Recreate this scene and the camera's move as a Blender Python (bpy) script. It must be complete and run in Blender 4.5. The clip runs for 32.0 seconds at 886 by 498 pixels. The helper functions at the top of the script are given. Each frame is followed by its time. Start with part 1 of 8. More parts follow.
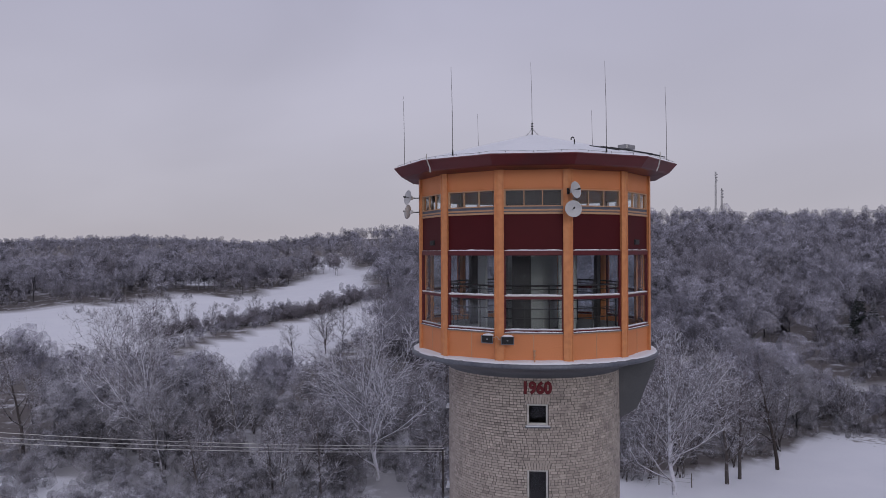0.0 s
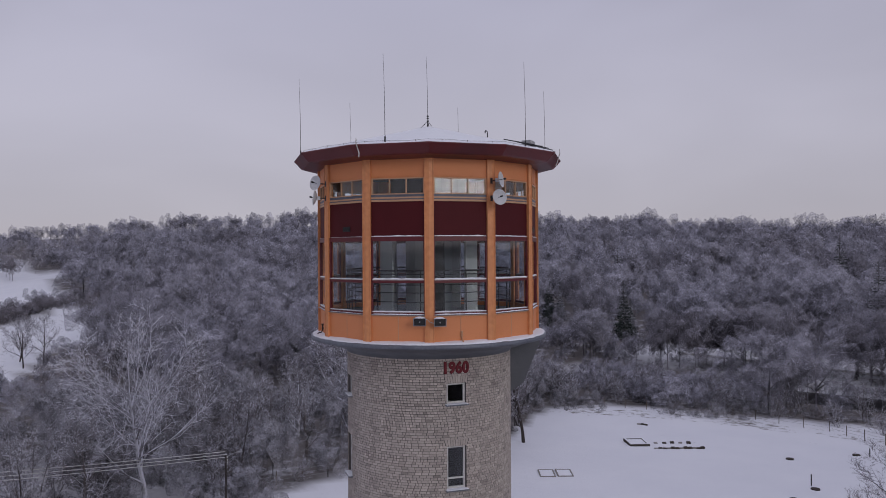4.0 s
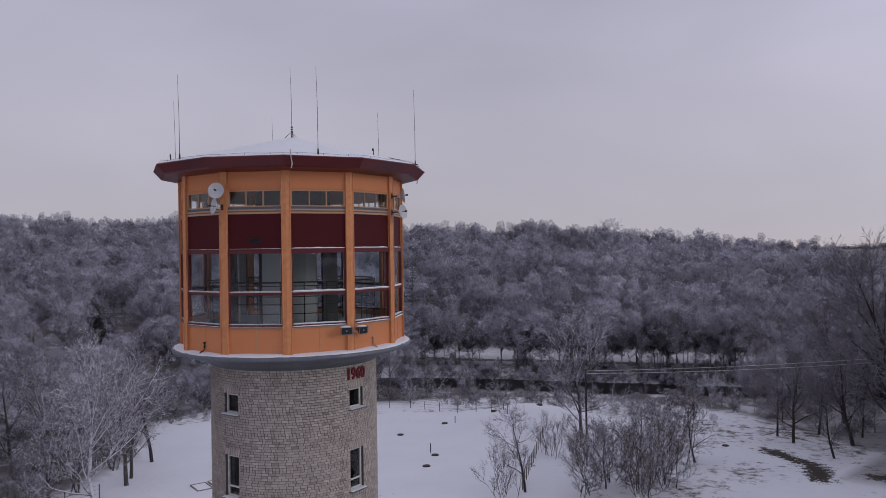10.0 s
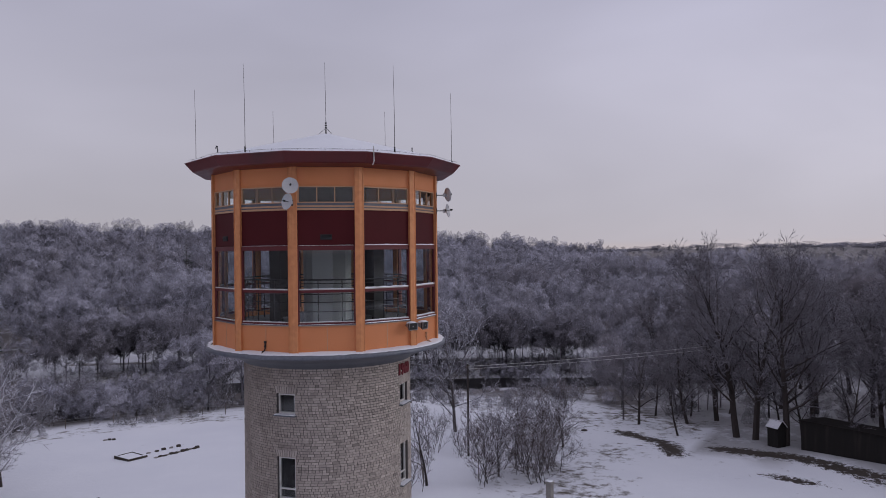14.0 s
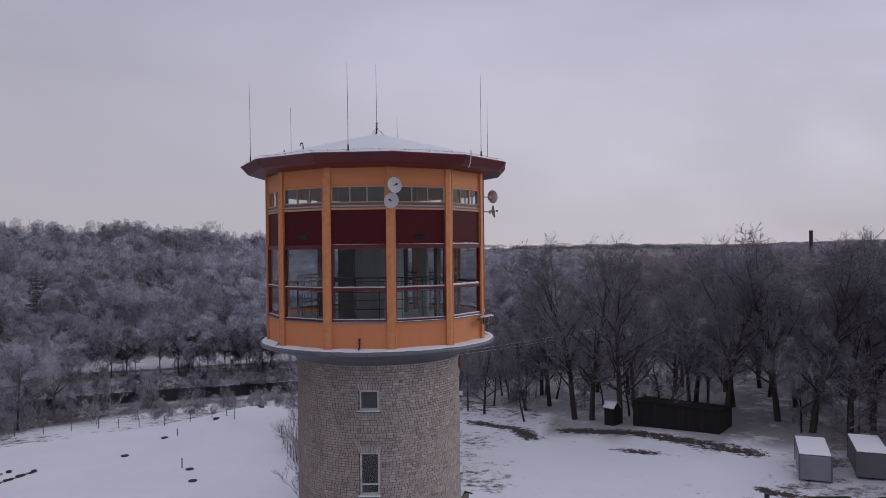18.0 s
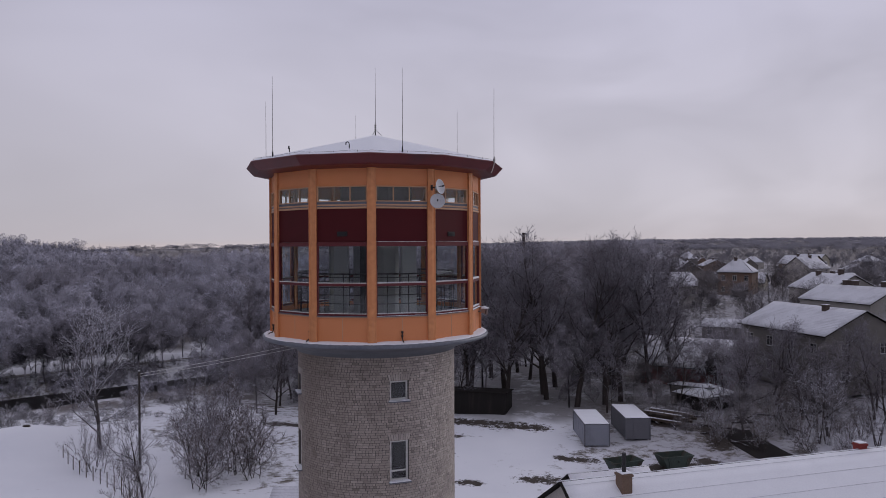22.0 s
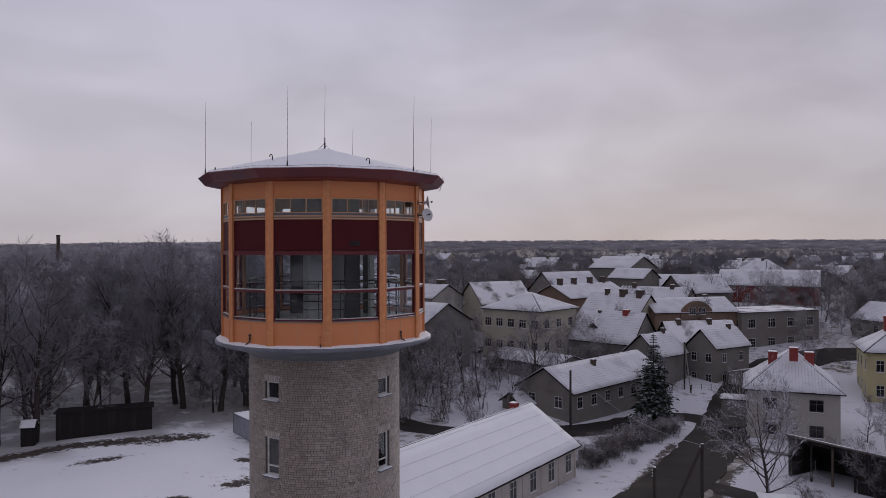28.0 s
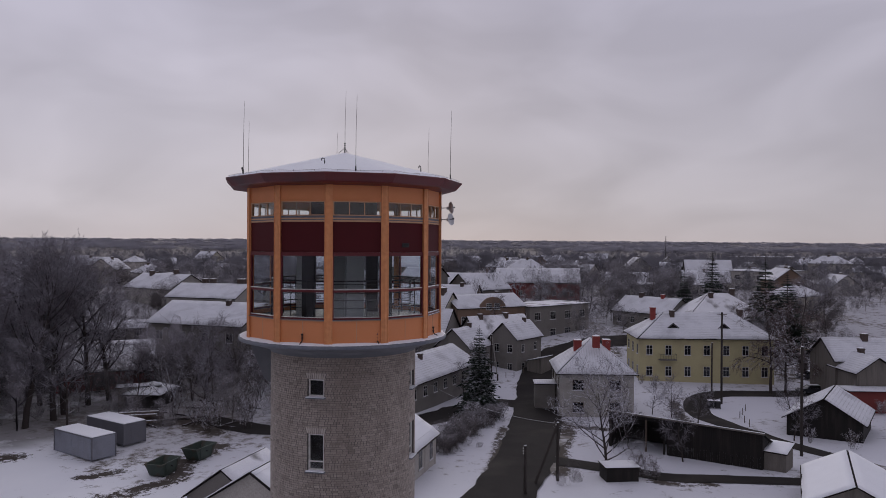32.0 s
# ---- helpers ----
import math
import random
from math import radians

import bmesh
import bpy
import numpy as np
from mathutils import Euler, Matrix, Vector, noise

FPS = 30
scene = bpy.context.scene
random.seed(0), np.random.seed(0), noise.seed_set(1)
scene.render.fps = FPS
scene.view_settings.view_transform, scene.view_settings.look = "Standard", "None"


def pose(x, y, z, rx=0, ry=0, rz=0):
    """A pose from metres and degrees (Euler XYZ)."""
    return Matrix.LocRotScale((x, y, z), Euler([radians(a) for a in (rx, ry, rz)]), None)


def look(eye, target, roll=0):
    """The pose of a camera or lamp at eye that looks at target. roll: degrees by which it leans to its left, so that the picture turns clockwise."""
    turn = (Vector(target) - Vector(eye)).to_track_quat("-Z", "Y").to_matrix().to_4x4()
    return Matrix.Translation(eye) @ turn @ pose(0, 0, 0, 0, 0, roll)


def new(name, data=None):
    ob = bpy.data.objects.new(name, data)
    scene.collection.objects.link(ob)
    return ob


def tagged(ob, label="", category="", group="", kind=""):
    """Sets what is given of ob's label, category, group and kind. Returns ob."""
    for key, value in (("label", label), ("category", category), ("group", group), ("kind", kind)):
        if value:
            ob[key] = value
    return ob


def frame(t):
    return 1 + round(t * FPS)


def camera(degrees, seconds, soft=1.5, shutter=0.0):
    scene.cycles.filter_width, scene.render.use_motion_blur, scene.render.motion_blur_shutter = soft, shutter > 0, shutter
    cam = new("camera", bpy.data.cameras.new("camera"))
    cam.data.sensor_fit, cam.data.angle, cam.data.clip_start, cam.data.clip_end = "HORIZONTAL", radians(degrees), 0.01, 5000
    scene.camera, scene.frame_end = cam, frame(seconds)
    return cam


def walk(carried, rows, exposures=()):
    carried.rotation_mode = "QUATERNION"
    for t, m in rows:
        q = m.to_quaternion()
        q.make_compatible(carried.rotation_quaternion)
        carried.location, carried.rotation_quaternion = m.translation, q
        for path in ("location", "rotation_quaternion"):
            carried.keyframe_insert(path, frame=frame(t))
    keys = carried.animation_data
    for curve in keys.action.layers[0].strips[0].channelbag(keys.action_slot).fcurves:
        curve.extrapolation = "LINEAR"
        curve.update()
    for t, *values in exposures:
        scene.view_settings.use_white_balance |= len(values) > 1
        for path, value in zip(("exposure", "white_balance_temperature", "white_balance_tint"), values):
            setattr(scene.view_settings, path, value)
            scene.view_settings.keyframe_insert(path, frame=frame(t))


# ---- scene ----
import itertools

cam = camera(61.28, 32.0, soft=0.9)
PATH = [
    (0, (-3.132, -30.519, 23.136), (-3.302, -20.519, 23.156), -0.2),
    (0.5, (-3.616, -30.648, 23.081), (-3.326, -20.648, 23.096), -0.2),
    (1, (-4.329, -30.719, 22.980), (-3.519, -20.749, 23.000), -0.1),
    (1.5, (-5.302, -30.675, 22.871), (-3.962, -20.765, 22.901), -0.3),
    (2, (-6.441, -30.507, 22.768), (-4.586, -20.682, 22.803), -0.3),
    (2.5, (-7.674, -30.448, 22.649), (-5.339, -20.723, 22.689), -0.4),
    (3, (-8.837, -30.235, 22.589), (-6.077, -20.620, 22.624), -0.4),
    (3.5, (-10.042, -29.915, 22.546), (-6.822, -20.445, 22.581), -0.4),
    (5.5, (-14.830, -28.363, 22.814), (-9.500, -19.903, 22.824), -0.3),
    (6, (-16.019, -27.872, 22.829), (-10.234, -19.712, 22.854), -0.6),
    (6.5, (-17.176, -27.319, 22.886), (-10.991, -19.464, 22.911), -0.7),
    (7, (-18.333, -26.764, 22.926), (-11.798, -19.194, 22.956), -0.7),
    (7.5, (-19.327, -25.968, 22.960), (-12.412, -18.748, 22.990), -0.8),
    (8, (-20.332, -25.242, 23.006), (-13.047, -18.392, 23.031), -0.8),
    (8.5, (-21.230, -24.398, 22.987), (-13.595, -17.943, 23.007), -1.1),
    (9, (-22.104, -23.546, 23.032), (-14.139, -17.501, 23.037), -0.9),
    (9.5, (-22.935, -22.741, 23.043), (-14.680, -17.096, 23.048), -0.8),
    (10, (-23.779, -21.878, 22.997), (-15.239, -16.683, 23.007), -0.8),
    (10.5, (-24.529, -20.908, 23.044), (-15.719, -16.178, 23.034), -0.7),
    (11, (-25.270, -19.851, 23.059), (-16.210, -15.616, 23.034), -0.6),
    (11.5, (-25.859, -18.754, 22.999), (-16.589, -15.009, 22.984), -0.7),
    (12, (-26.539, -17.785, 23.005), (-17.119, -14.430, 22.990), -0.6),
    (12.5, (-27.179, -16.748, 22.994), (-17.714, -13.513, 22.979), -0.6),
    (13, (-27.709, -15.676, 22.980), (-18.234, -12.471, 22.975), -0.5),
    (13.5, (-28.286, -14.576, 22.949), (-18.796, -11.416, 22.949), -0.6),
    (14, (-28.799, -13.362, 22.949), (-19.194, -10.592, 22.949), -0.6),
    (14.5, (-29.244, -12.083, 22.949), (-19.534, -9.703, 22.949), -0.5),
    (16.5, (-31.019, -6.472, 22.985), (-21.069, -5.517, 22.970), -0.6),
    (17, (-31.418, -4.987, 22.993), (-21.433, -4.447, 22.973), -0.6),
    (17.5, (-31.636, -3.487, 22.984), (-21.641, -3.357, 22.959), -0.5),
    (18, (-31.949, -2.008, 22.961), (-21.949, -2.248, 22.946), -0.6),
    (18.5, (-32.082, -0.500, 22.990), (-22.097, -1.090, 22.970), -0.6),
    (19, (-32.162, 0.990, 23.006), (-22.212, 0.015, 22.981), -0.5),
    (19.5, (-32.231, 2.520, 22.987), (-22.341, 1.045, 22.957), -0.5),
    (20, (-32.165, 4.047, 22.993), (-22.355, 2.092, 22.953), -0.4),
    (20.5, (-32.146, 5.649, 22.943), (-22.451, 3.204, 22.913), -0.5),
    (21, (-31.973, 7.285, 22.967), (-22.418, 4.330, 22.927), -0.3),
    (21.5, (-31.780, 8.898, 23.001), (-22.405, 5.418, 22.946), -0.2),
    (22, (-31.507, 10.490, 22.972), (-22.342, 6.500, 22.922), -0.3),
    (22.5, (-31.100, 12.020, 23.011), (-22.160, 7.540, 22.956), -0.3),
    (23, (-30.581, 13.557, 23.040), (-21.901, 8.587, 22.980), -0.2),
    (23.5, (-30.049, 15.065, 23.098), (-21.659, 9.630, 23.033), -0.2),
    (24, (-29.407, 16.591, 23.165), (-21.322, 10.706, 23.095), -0.1),
    (24.5, (-28.694, 18.097, 23.194), (-20.949, 11.772, 23.134), -0.1),
    (25, (-27.854, 19.563, 23.238), (-20.474, 12.818, 23.178), -0.1),
    (25.5, (-26.950, 21.005, 23.280), (-19.960, 13.860, 23.225), -0.1),
    (26, (-26.087, 22.447, 23.339), (-19.497, 14.922, 23.284), -0.0),
    (26.5, (-25.105, 23.819, 23.297), (-18.950, 15.939, 23.257), -0.2),
    (28.5, (-20.596, 28.546, 23.287), (-16.041, 19.646, 23.247), 0.0),
    (29, (-19.311, 29.493, 23.295), (-15.111, 20.418, 23.250), 0.1),
    (29.5, (-17.985, 30.395, 23.286), (-14.220, 21.130, 23.246), 0.1),
    (30, (-16.646, 31.322, 23.271), (-13.301, 21.897, 23.236), -0.0),
    (30.5, (-15.260, 32.144, 23.292), (-12.320, 22.584, 23.252), 0.0),
    (31, (-13.899, 32.993, 23.346), (-11.344, 23.328, 23.301), 0.1),
    (31.5, (-12.399, 33.644, 23.356), (-10.244, 23.879, 23.311), 0.2),
    (32, (-10.995, 34.500, 23.417), (-9.230, 24.660, 23.372), 0.3),
]
walk(cam, [(t, look(eye, target, roll)) for t, eye, target, roll in PATH], exposures=((0.0, 0.0, 6350, 10), (20.0, 0.0, 6420, 10), (26.0, -0.04, 6580, 10), (32.0, -0.08, 6620, 10)))

# ---- world, sun ----
world = bpy.data.worlds.new("overcast_sky")
scene.world = world
world.use_nodes = True
wn, wl = world.node_tree.nodes, world.node_tree.links
wn.clear()
SUN_EL, SUN_AZ = radians(16), radians(-78)


def wnode(kind, **kw):
    n = wn.new(kind)
    for k, v in kw.items():
        n.inputs[k].default_value = v
    return n


w_out = wnode("ShaderNodeOutputWorld")
w_sky = wn.new("ShaderNodeTexSky")
w_sky.sky_type = "NISHITA"
w_sky.sun_disc = False
w_sky.sun_elevation, w_sky.sun_rotation = SUN_EL, math.pi / 2 - SUN_AZ
w_clear = wnode("ShaderNodeBackground", Strength=0.0015)
w_cloud = wnode("ShaderNodeBackground", Strength=0.875)
w_add = wn.new("ShaderNodeAddShader")
w_co = wn.new("ShaderNodeTexCoord")
w_sep = wn.new("ShaderNodeSeparateXYZ")
w_ramp = wn.new("ShaderNodeValToRGB")
stops = [(0.0, (0.545, 0.478, 0.495)), (0.009, (0.52, 0.482, 0.525)), (0.05, (0.515, 0.488, 0.545)), (0.14, (0.51, 0.49, 0.57)), (0.36, (0.47, 0.46, 0.58)), (0.62, (0.52, 0.51, 0.625)), (1.0, (0.55, 0.54, 0.65))]
while len(w_ramp.color_ramp.elements) < len(stops):
    w_ramp.color_ramp.elements.new(0.5)
for e, (p, c) in zip(w_ramp.color_ramp.elements, stops):
    e.position, e.color = p, (*c, 1)
# soft cloud layers, stretched towards the horizon
w_map = wn.new("ShaderNodeMapping")
w_map.inputs["Scale"].default_value = (1.0, 1.0, 2.6)
w_map.inputs["Rotation"].default_value = (0.0, 0.12, 0.3)
w_noise = wnode("ShaderNodeTexNoise", Scale=1.9, Detail=3.5, Roughness=0.45, Distortion=0.35)
w_cr = wnode("ShaderNodeMapRange", **{"From Min": 0.3, "From Max": 0.72, "To Min": 0.93, "To Max": 1.13})
w_mul = wn.new("ShaderNodeVectorMath")
w_mul.operation = "MULTIPLY"
wl.new(w_co.outputs["Generated"], w_sep.inputs[0])
wl.new(w_sep.outputs["Z"], w_ramp.inputs["Fac"])
wl.new(w_co.outputs["Generated"], w_map.inputs["Vector"])
wl.new(w_map.outputs[0], w_noise.inputs["Vector"])
wl.new(w_noise.outputs["Fac"], w_cr.inputs["Value"])
wl.new(w_ramp.outputs["Color"], w_mul.inputs[0])
wl.new(w_cr.outputs["Result"], w_mul.inputs[1])
# thinner, brighter cloud to the east-south-east
w_dot = wn.new("ShaderNodeVectorMath")
w_dot.operation = "DOT_PRODUCT"
w_dot.inputs[1].default_value = (0.825, -0.515, 0.23)
w_side = wnode("ShaderNodeMapRange", **{"From Min": 0.55, "From Max": 1.0, "To Min": 1.0, "To Max": 1.12})
w_side.interpolation_type = "SMOOTHSTEP"
# broken darker patches to the south
w_map2 = wn.new("ShaderNodeMapping")
w_map2.inputs["Scale"].default_value = (1.0, 1.0, 2.2)
w_blot = wnode("ShaderNodeTexNoise", Scale=4.2, Detail=3.0, Roughness=0.45, Distortion=0.6)
w_br = wnode("ShaderNodeMapRange", **{"From Min": 0.36, "From Max": 0.62, "To Min": 0.91, "To Max": 1.07})
w_south = wnode("ShaderNodeMapRange", **{"From Min": 0.1, "From Max": -0.75, "To Min": 0.0, "To Max": 1.0})
w_mixb = wn.new("ShaderNodeMix")
w_mixb.inputs["A"].default_value = 1.0
w_mul2 = wn.new("ShaderNodeVectorMath")
w_mul2.operation = "MULTIPLY"
w_mul3 = wn.new("ShaderNodeVectorMath")
w_mul3.operation = "MULTIPLY"
wl.new(w_co.outputs["Generated"], w_dot.inputs[0])
wl.new(w_dot.outputs["Value"], w_side.inputs["Value"])
wl.new(w_co.outputs["Generated"], w_map2.inputs["Vector"])
wl.new(w_map2.outputs[0], w_blot.inputs["Vector"])
wl.new(w_blot.outputs["Fac"], w_br.inputs["Value"])
wl.new(w_sep.outputs["Y"], w_south.inputs["Value"])
wl.new(w_south.outputs["Result"], w_mixb.inputs["Factor"])
wl.new(w_br.outputs["Result"], w_mixb.inputs["B"])
wl.new(w_mul.outputs[0], w_mul3.inputs[0])
wl.new(w_mixb.outputs["Result"], w_mul3.inputs[1])
wl.new(w_mul3.outputs[0], w_mul2.inputs[0])
wl.new(w_side.outputs["Result"], w_mul2.inputs[1])
wl.new(w_mul2.outputs[0], w_cloud.inputs["Color"])
wl.new(w_sky.outputs["Color"], w_clear.inputs["Color"])
wl.new(w_clear.outputs[0], w_add.inputs[0])
wl.new(w_cloud.outputs[0], w_add.inputs[1])
wl.new(w_add.outputs[0], w_out.inputs["Surface"])

sun = new("sun", bpy.data.lights.new("sun", "SUN"))
sun.data.energy, sun.data.angle, sun.data.color = 0.6, radians(25), (1.0, 0.95, 0.93)
sun.matrix_world = look((math.cos(SUN_AZ) * 50, math.sin(SUN_AZ) * 50, 50 * math.tan(SUN_EL) + 20), (0, 0, 20))


# ---- materials ----
def material(name):
    m = bpy.data.materials.new(name)
    m.use_nodes = True
    nt = m.node_tree
    return m, nt, nt.nodes["Principled BSDF"]


def surface(name, base, rough=0.7, metal=0.0, vary=0.25, scale=3.0, fine=40.0, bump=0.15, stain=None, rand=0.0, island=False, snow=0.0, spec=0.4, stretch=(1, 1, 1)):
    """A two-scale procedural surface: broad blotches, fine grain, relief; a second stain colour; a shift per object or island; snow lying on what faces up."""
    m, nt, p = material(name)
    N, L = nt.nodes, nt.links
    co = N.new("ShaderNodeTexCoord")
    mp = N.new("ShaderNodeMapping")
    mp.inputs["Scale"].default_value = stretch
    L.new(co.outputs["Object"], mp.inputs["Vector"])
    big = N.new("ShaderNodeTexNoise")
    big.inputs["Scale"].default_value, big.inputs["Detail"].default_value = scale, 6
    small = N.new("ShaderNodeTexNoise")
    small.inputs["Scale"].default_value, small.inputs["Detail"].default_value = fine, 4
    for n in (big, small):
        L.new(mp.outputs[0], n.inputs["Vector"])
    mix = N.new("ShaderNodeMix")
    mix.data_type = "RGBA"
    dark = tuple(max(0.0, c * (1 - vary)) for c in base)
    light = tuple(min(1.0, c * (1 + vary)) for c in base)
    mix.inputs["A"].default_value, mix.inputs["B"].default_value = (*dark, 1), (*light, 1)
    L.new(big.outputs["Fac"], mix.inputs["Factor"])
    colour = mix.outputs["Result"]
    if stain:
        r = N.new("ShaderNodeMapRange")
        r.inputs["From Min"].default_value, r.inputs["From Max"].default_value = 0.52, 0.72
        sn = N.new("ShaderNodeTexNoise")
        sn.inputs["Scale"].default_value, sn.inputs["Detail"].default_value = scale * 0.7, 8
        off = N.new("ShaderNodeVectorMath")
        off.inputs[1].default_value = (7.3, 3.1, 1.7)
        L.new(mp.outputs[0], off.inputs[0])
        L.new(off.outputs[0], sn.inputs["Vector"])
        L.new(sn.outputs["Fac"], r.inputs["Value"])
        ms = N.new("ShaderNodeMix")
        ms.data_type = "RGBA"
        ms.inputs["B"].default_value = (*stain, 1)
        L.new(colour, ms.inputs["A"])
        L.new(r.outputs["Result"], ms.inputs["Factor"])
        colour = ms.outputs["Result"]
    if rand:
        hsv = N.new("ShaderNodeHueSaturation")
        rr = N.new("ShaderNodeMapRange")
        rr.inputs["To Min"].default_value, rr.inputs["To Max"].default_value = 1 - rand, 1 + rand
        src = N.new("ShaderNodeNewGeometry").outputs["Random Per Island"] if island else N.new("ShaderNodeObjectInfo").outputs["Random"]
        L.new(src, rr.inputs["Value"])
        L.new(rr.outputs["Result"], hsv.inputs["Value"])
        L.new(colour, hsv.inputs["Color"])
        colour = hsv.outputs["Color"]
    gm = N.new("ShaderNodeMix")
    gm.data_type, gm.blend_type = "RGBA", "OVERLAY"
    gm.inputs["Factor"].default_value = 0.35
    L.new(colour, gm.inputs["A"])
    L.new(small.outputs["Fac"], gm.inputs["B"])
    colour = gm.outputs["Result"]
    if snow:
        geo = N.new("ShaderNodeNewGeometry")
        sep = N.new("ShaderNodeSeparateXYZ")
        L.new(geo.outputs["Normal"], sep.inputs[0])
        ad = N.new("ShaderNodeMath")
        ad.operation = "MULTIPLY_ADD"
        ad.inputs[1].default_value = 0.9
        L.new(big.outputs["Fac"], ad.inputs[0])
        L.new(sep.outputs["Z"], ad.inputs[2])
        sr = N.new("ShaderNodeMapRange")
        sr.inputs["From Min"].default_value, sr.inputs["From Max"].default_value = 1.25 - snow, 1.4 - snow
        L.new(ad.outputs[0], sr.inputs["Value"])
        sm = N.new("ShaderNodeMix")
        sm.data_type = "RGBA"
        sm.inputs["B"].default_value = (0.72, 0.73, 0.78, 1)
        L.new(colour, sm.inputs["A"])
        L.new(sr.outputs["Result"], sm.inputs["Factor"])
        colour = sm.outputs["Result"]
    L.new(colour, p.inputs["Base Color"])
    p.inputs["Roughness"].default_value, p.inputs["Metallic"].default_value = rough, metal
    p.inputs["Specular IOR Level"].default_value = spec
    if bump:
        b = N.new("ShaderNodeBump")
        b.inputs["Strength"].default_value, b.inputs["Distance"].default_value = bump, 0.02
        L.new(small.outputs["Fac"], b.inputs["Height"])
        L.new(b.outputs["Normal"], p.inputs["Normal"])
    return m


def glass(name, tint=(0.86, 0.9, 0.92)):
    m, nt, p = material(name)
    p.inputs["Base Color"].default_value = (*tint, 1)
    p.inputs["Roughness"].default_value = 0.015
    p.inputs["Transmission Weight"].default_value = 1.0
    p.inputs["IOR"].default_value = 1.5
    n = nt.nodes.new("ShaderNodeTexNoise")
    n.inputs["Scale"].default_value = 0.9
    b = nt.nodes.new("ShaderNodeBump")
    b.inputs["Strength"].default_value, b.inputs["Distance"].default_value = 0.06, 0.02
    co = nt.nodes.new("ShaderNodeTexCoord")
    nt.links.new(co.outputs["Object"], n.inputs["Vector"])
    nt.links.new(n.outputs["Fac"], b.inputs["Height"])
    nt.links.new(b.outputs["Normal"], p.inputs["Normal"])
    return m


M = {}
M["orange"] = surface("orange_paint", (0.62, 0.232, 0.095), 0.6, vary=0.09, scale=0.8, fine=30, bump=0.06, stain=(0.55, 0.20, 0.062))
M["pillar"] = surface("orange_pillar_paint", (0.60, 0.245, 0.10), 0.5, vary=0.07, scale=1.1, fine=6, bump=0.04, rand=0.05)
M["trim"] = surface("pale_orange_trim", (0.50, 0.29, 0.17), 0.5, vary=0.12, scale=2, bump=0.05)
M["oxblood"] = surface("oxblood_panel_paint", (0.066, 0.0065, 0.009), 0.62, spec=0.18, vary=0.2, scale=0.9, fine=50, bump=0.05)
M["redframe"] = surface("dark_red_window_paint", (0.10, 0.012, 0.016), 0.4, vary=0.2, scale=3, bump=0.04)
M["eave"] = surface("dark_red_eave_paint", (0.105, 0.012, 0.013), 0.38, vary=0.25, scale=0.7, fine=20, bump=0.05, stain=(0.05, 0.012, 0.014))
M["zinc"] = surface("grey_zinc_sheet", (0.14, 0.15, 0.175), 0.5, 0.3, vary=0.25, scale=0.9, fine=12, bump=0.08, stain=(0.09, 0.10, 0.13))
M["soffit"] = surface("blue_grey_soffit_paint", (0.088, 0.091, 0.100), 0.6, vary=0.2, scale=1.2, bump=0.06, stain=(0.12, 0.12, 0.13))
M["mortar"] = surface("mortar", (0.105, 0.095, 0.09), 0.95, vary=0.3, scale=2, fine=60, bump=0.4)
M["snow"] = surface("settled_snow", (0.80, 0.81, 0.85), 0.75, vary=0.05, scale=0.6, fine=9, bump=0.35, spec=0.25)
M["white"] = surface("white_window_paint", (0.58, 0.57, 0.55), 0.5, vary=0.12, scale=3, bump=0.05, stain=(0.42, 0.40, 0.37))
M["plaster_in"] = surface("white_inner_wall", (0.42, 0.435, 0.425), 0.8, vary=0.08, scale=1, bump=0.05)
M["floor_in"] = surface("grey_inner_floor", (0.16, 0.16, 0.16), 0.7, vary=0.2, scale=1)
M["darkmetal"] = surface("dark_steel", (0.035, 0.034, 0.036), 0.5, 0.4, vary=0.3, scale=5, bump=0.1)
M["steel"] = surface("galvanised_steel", (0.32, 0.32, 0.33), 0.4, 0.7, vary=0.2, scale=8, bump=0.05)
M["dishpaint"] = surface("grey_white_dish_paint", (0.52, 0.52, 0.53), 0.45, vary=0.1, scale=3, bump=0.03)
M["black"] = surface("black_plastic", (0.018, 0.018, 0.02), 0.5, vary=0.3, scale=8, bump=0.05)
M["numbers"] = surface("faded_red_number_paint", (0.12, 0.010, 0.016), 0.7, vary=0.35, scale=9, bump=0.1)
M["glass"] = glass("window_glass")
# the unlit rooms' shade is put into this near-black base colour
M["dark_room"] = surface("unlit_shade_room_lining", (0.05, 0.05, 0.05), 0.9, vary=0.2)


def brick_material():
    """Grey-white silicate brick, tinted by each brick's own shift and by rusty stains and a broad north-side browning
    written into the mesh.
    """
    m = surface("silicate_brick", (0.40, 0.352, 0.315), 0.9, vary=0.14, scale=2.0, fine=70, bump=0.5, stain=(0.31, 0.27, 0.248))
    nt = m.node_tree
    N, L = nt.nodes, nt.links
    p = N["Principled BSDF"]
    src = p.inputs["Base Color"].links[0].from_socket
    at = N.new("ShaderNodeAttribute")
    at.attribute_name = "tone"
    hsv = N.new("ShaderNodeHueSaturation")
    L.new(at.outputs["Fac"], hsv.inputs["Value"])
    L.new(src, hsv.inputs["Color"])
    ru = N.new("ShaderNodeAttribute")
    ru.attribute_name = "rust_and_brown"
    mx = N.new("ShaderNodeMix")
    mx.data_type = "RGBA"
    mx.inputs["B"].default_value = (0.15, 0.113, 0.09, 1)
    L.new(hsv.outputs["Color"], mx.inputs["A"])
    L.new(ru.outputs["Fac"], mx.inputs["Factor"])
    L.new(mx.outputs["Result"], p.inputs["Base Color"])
    return m


M["brick"] = brick_material()


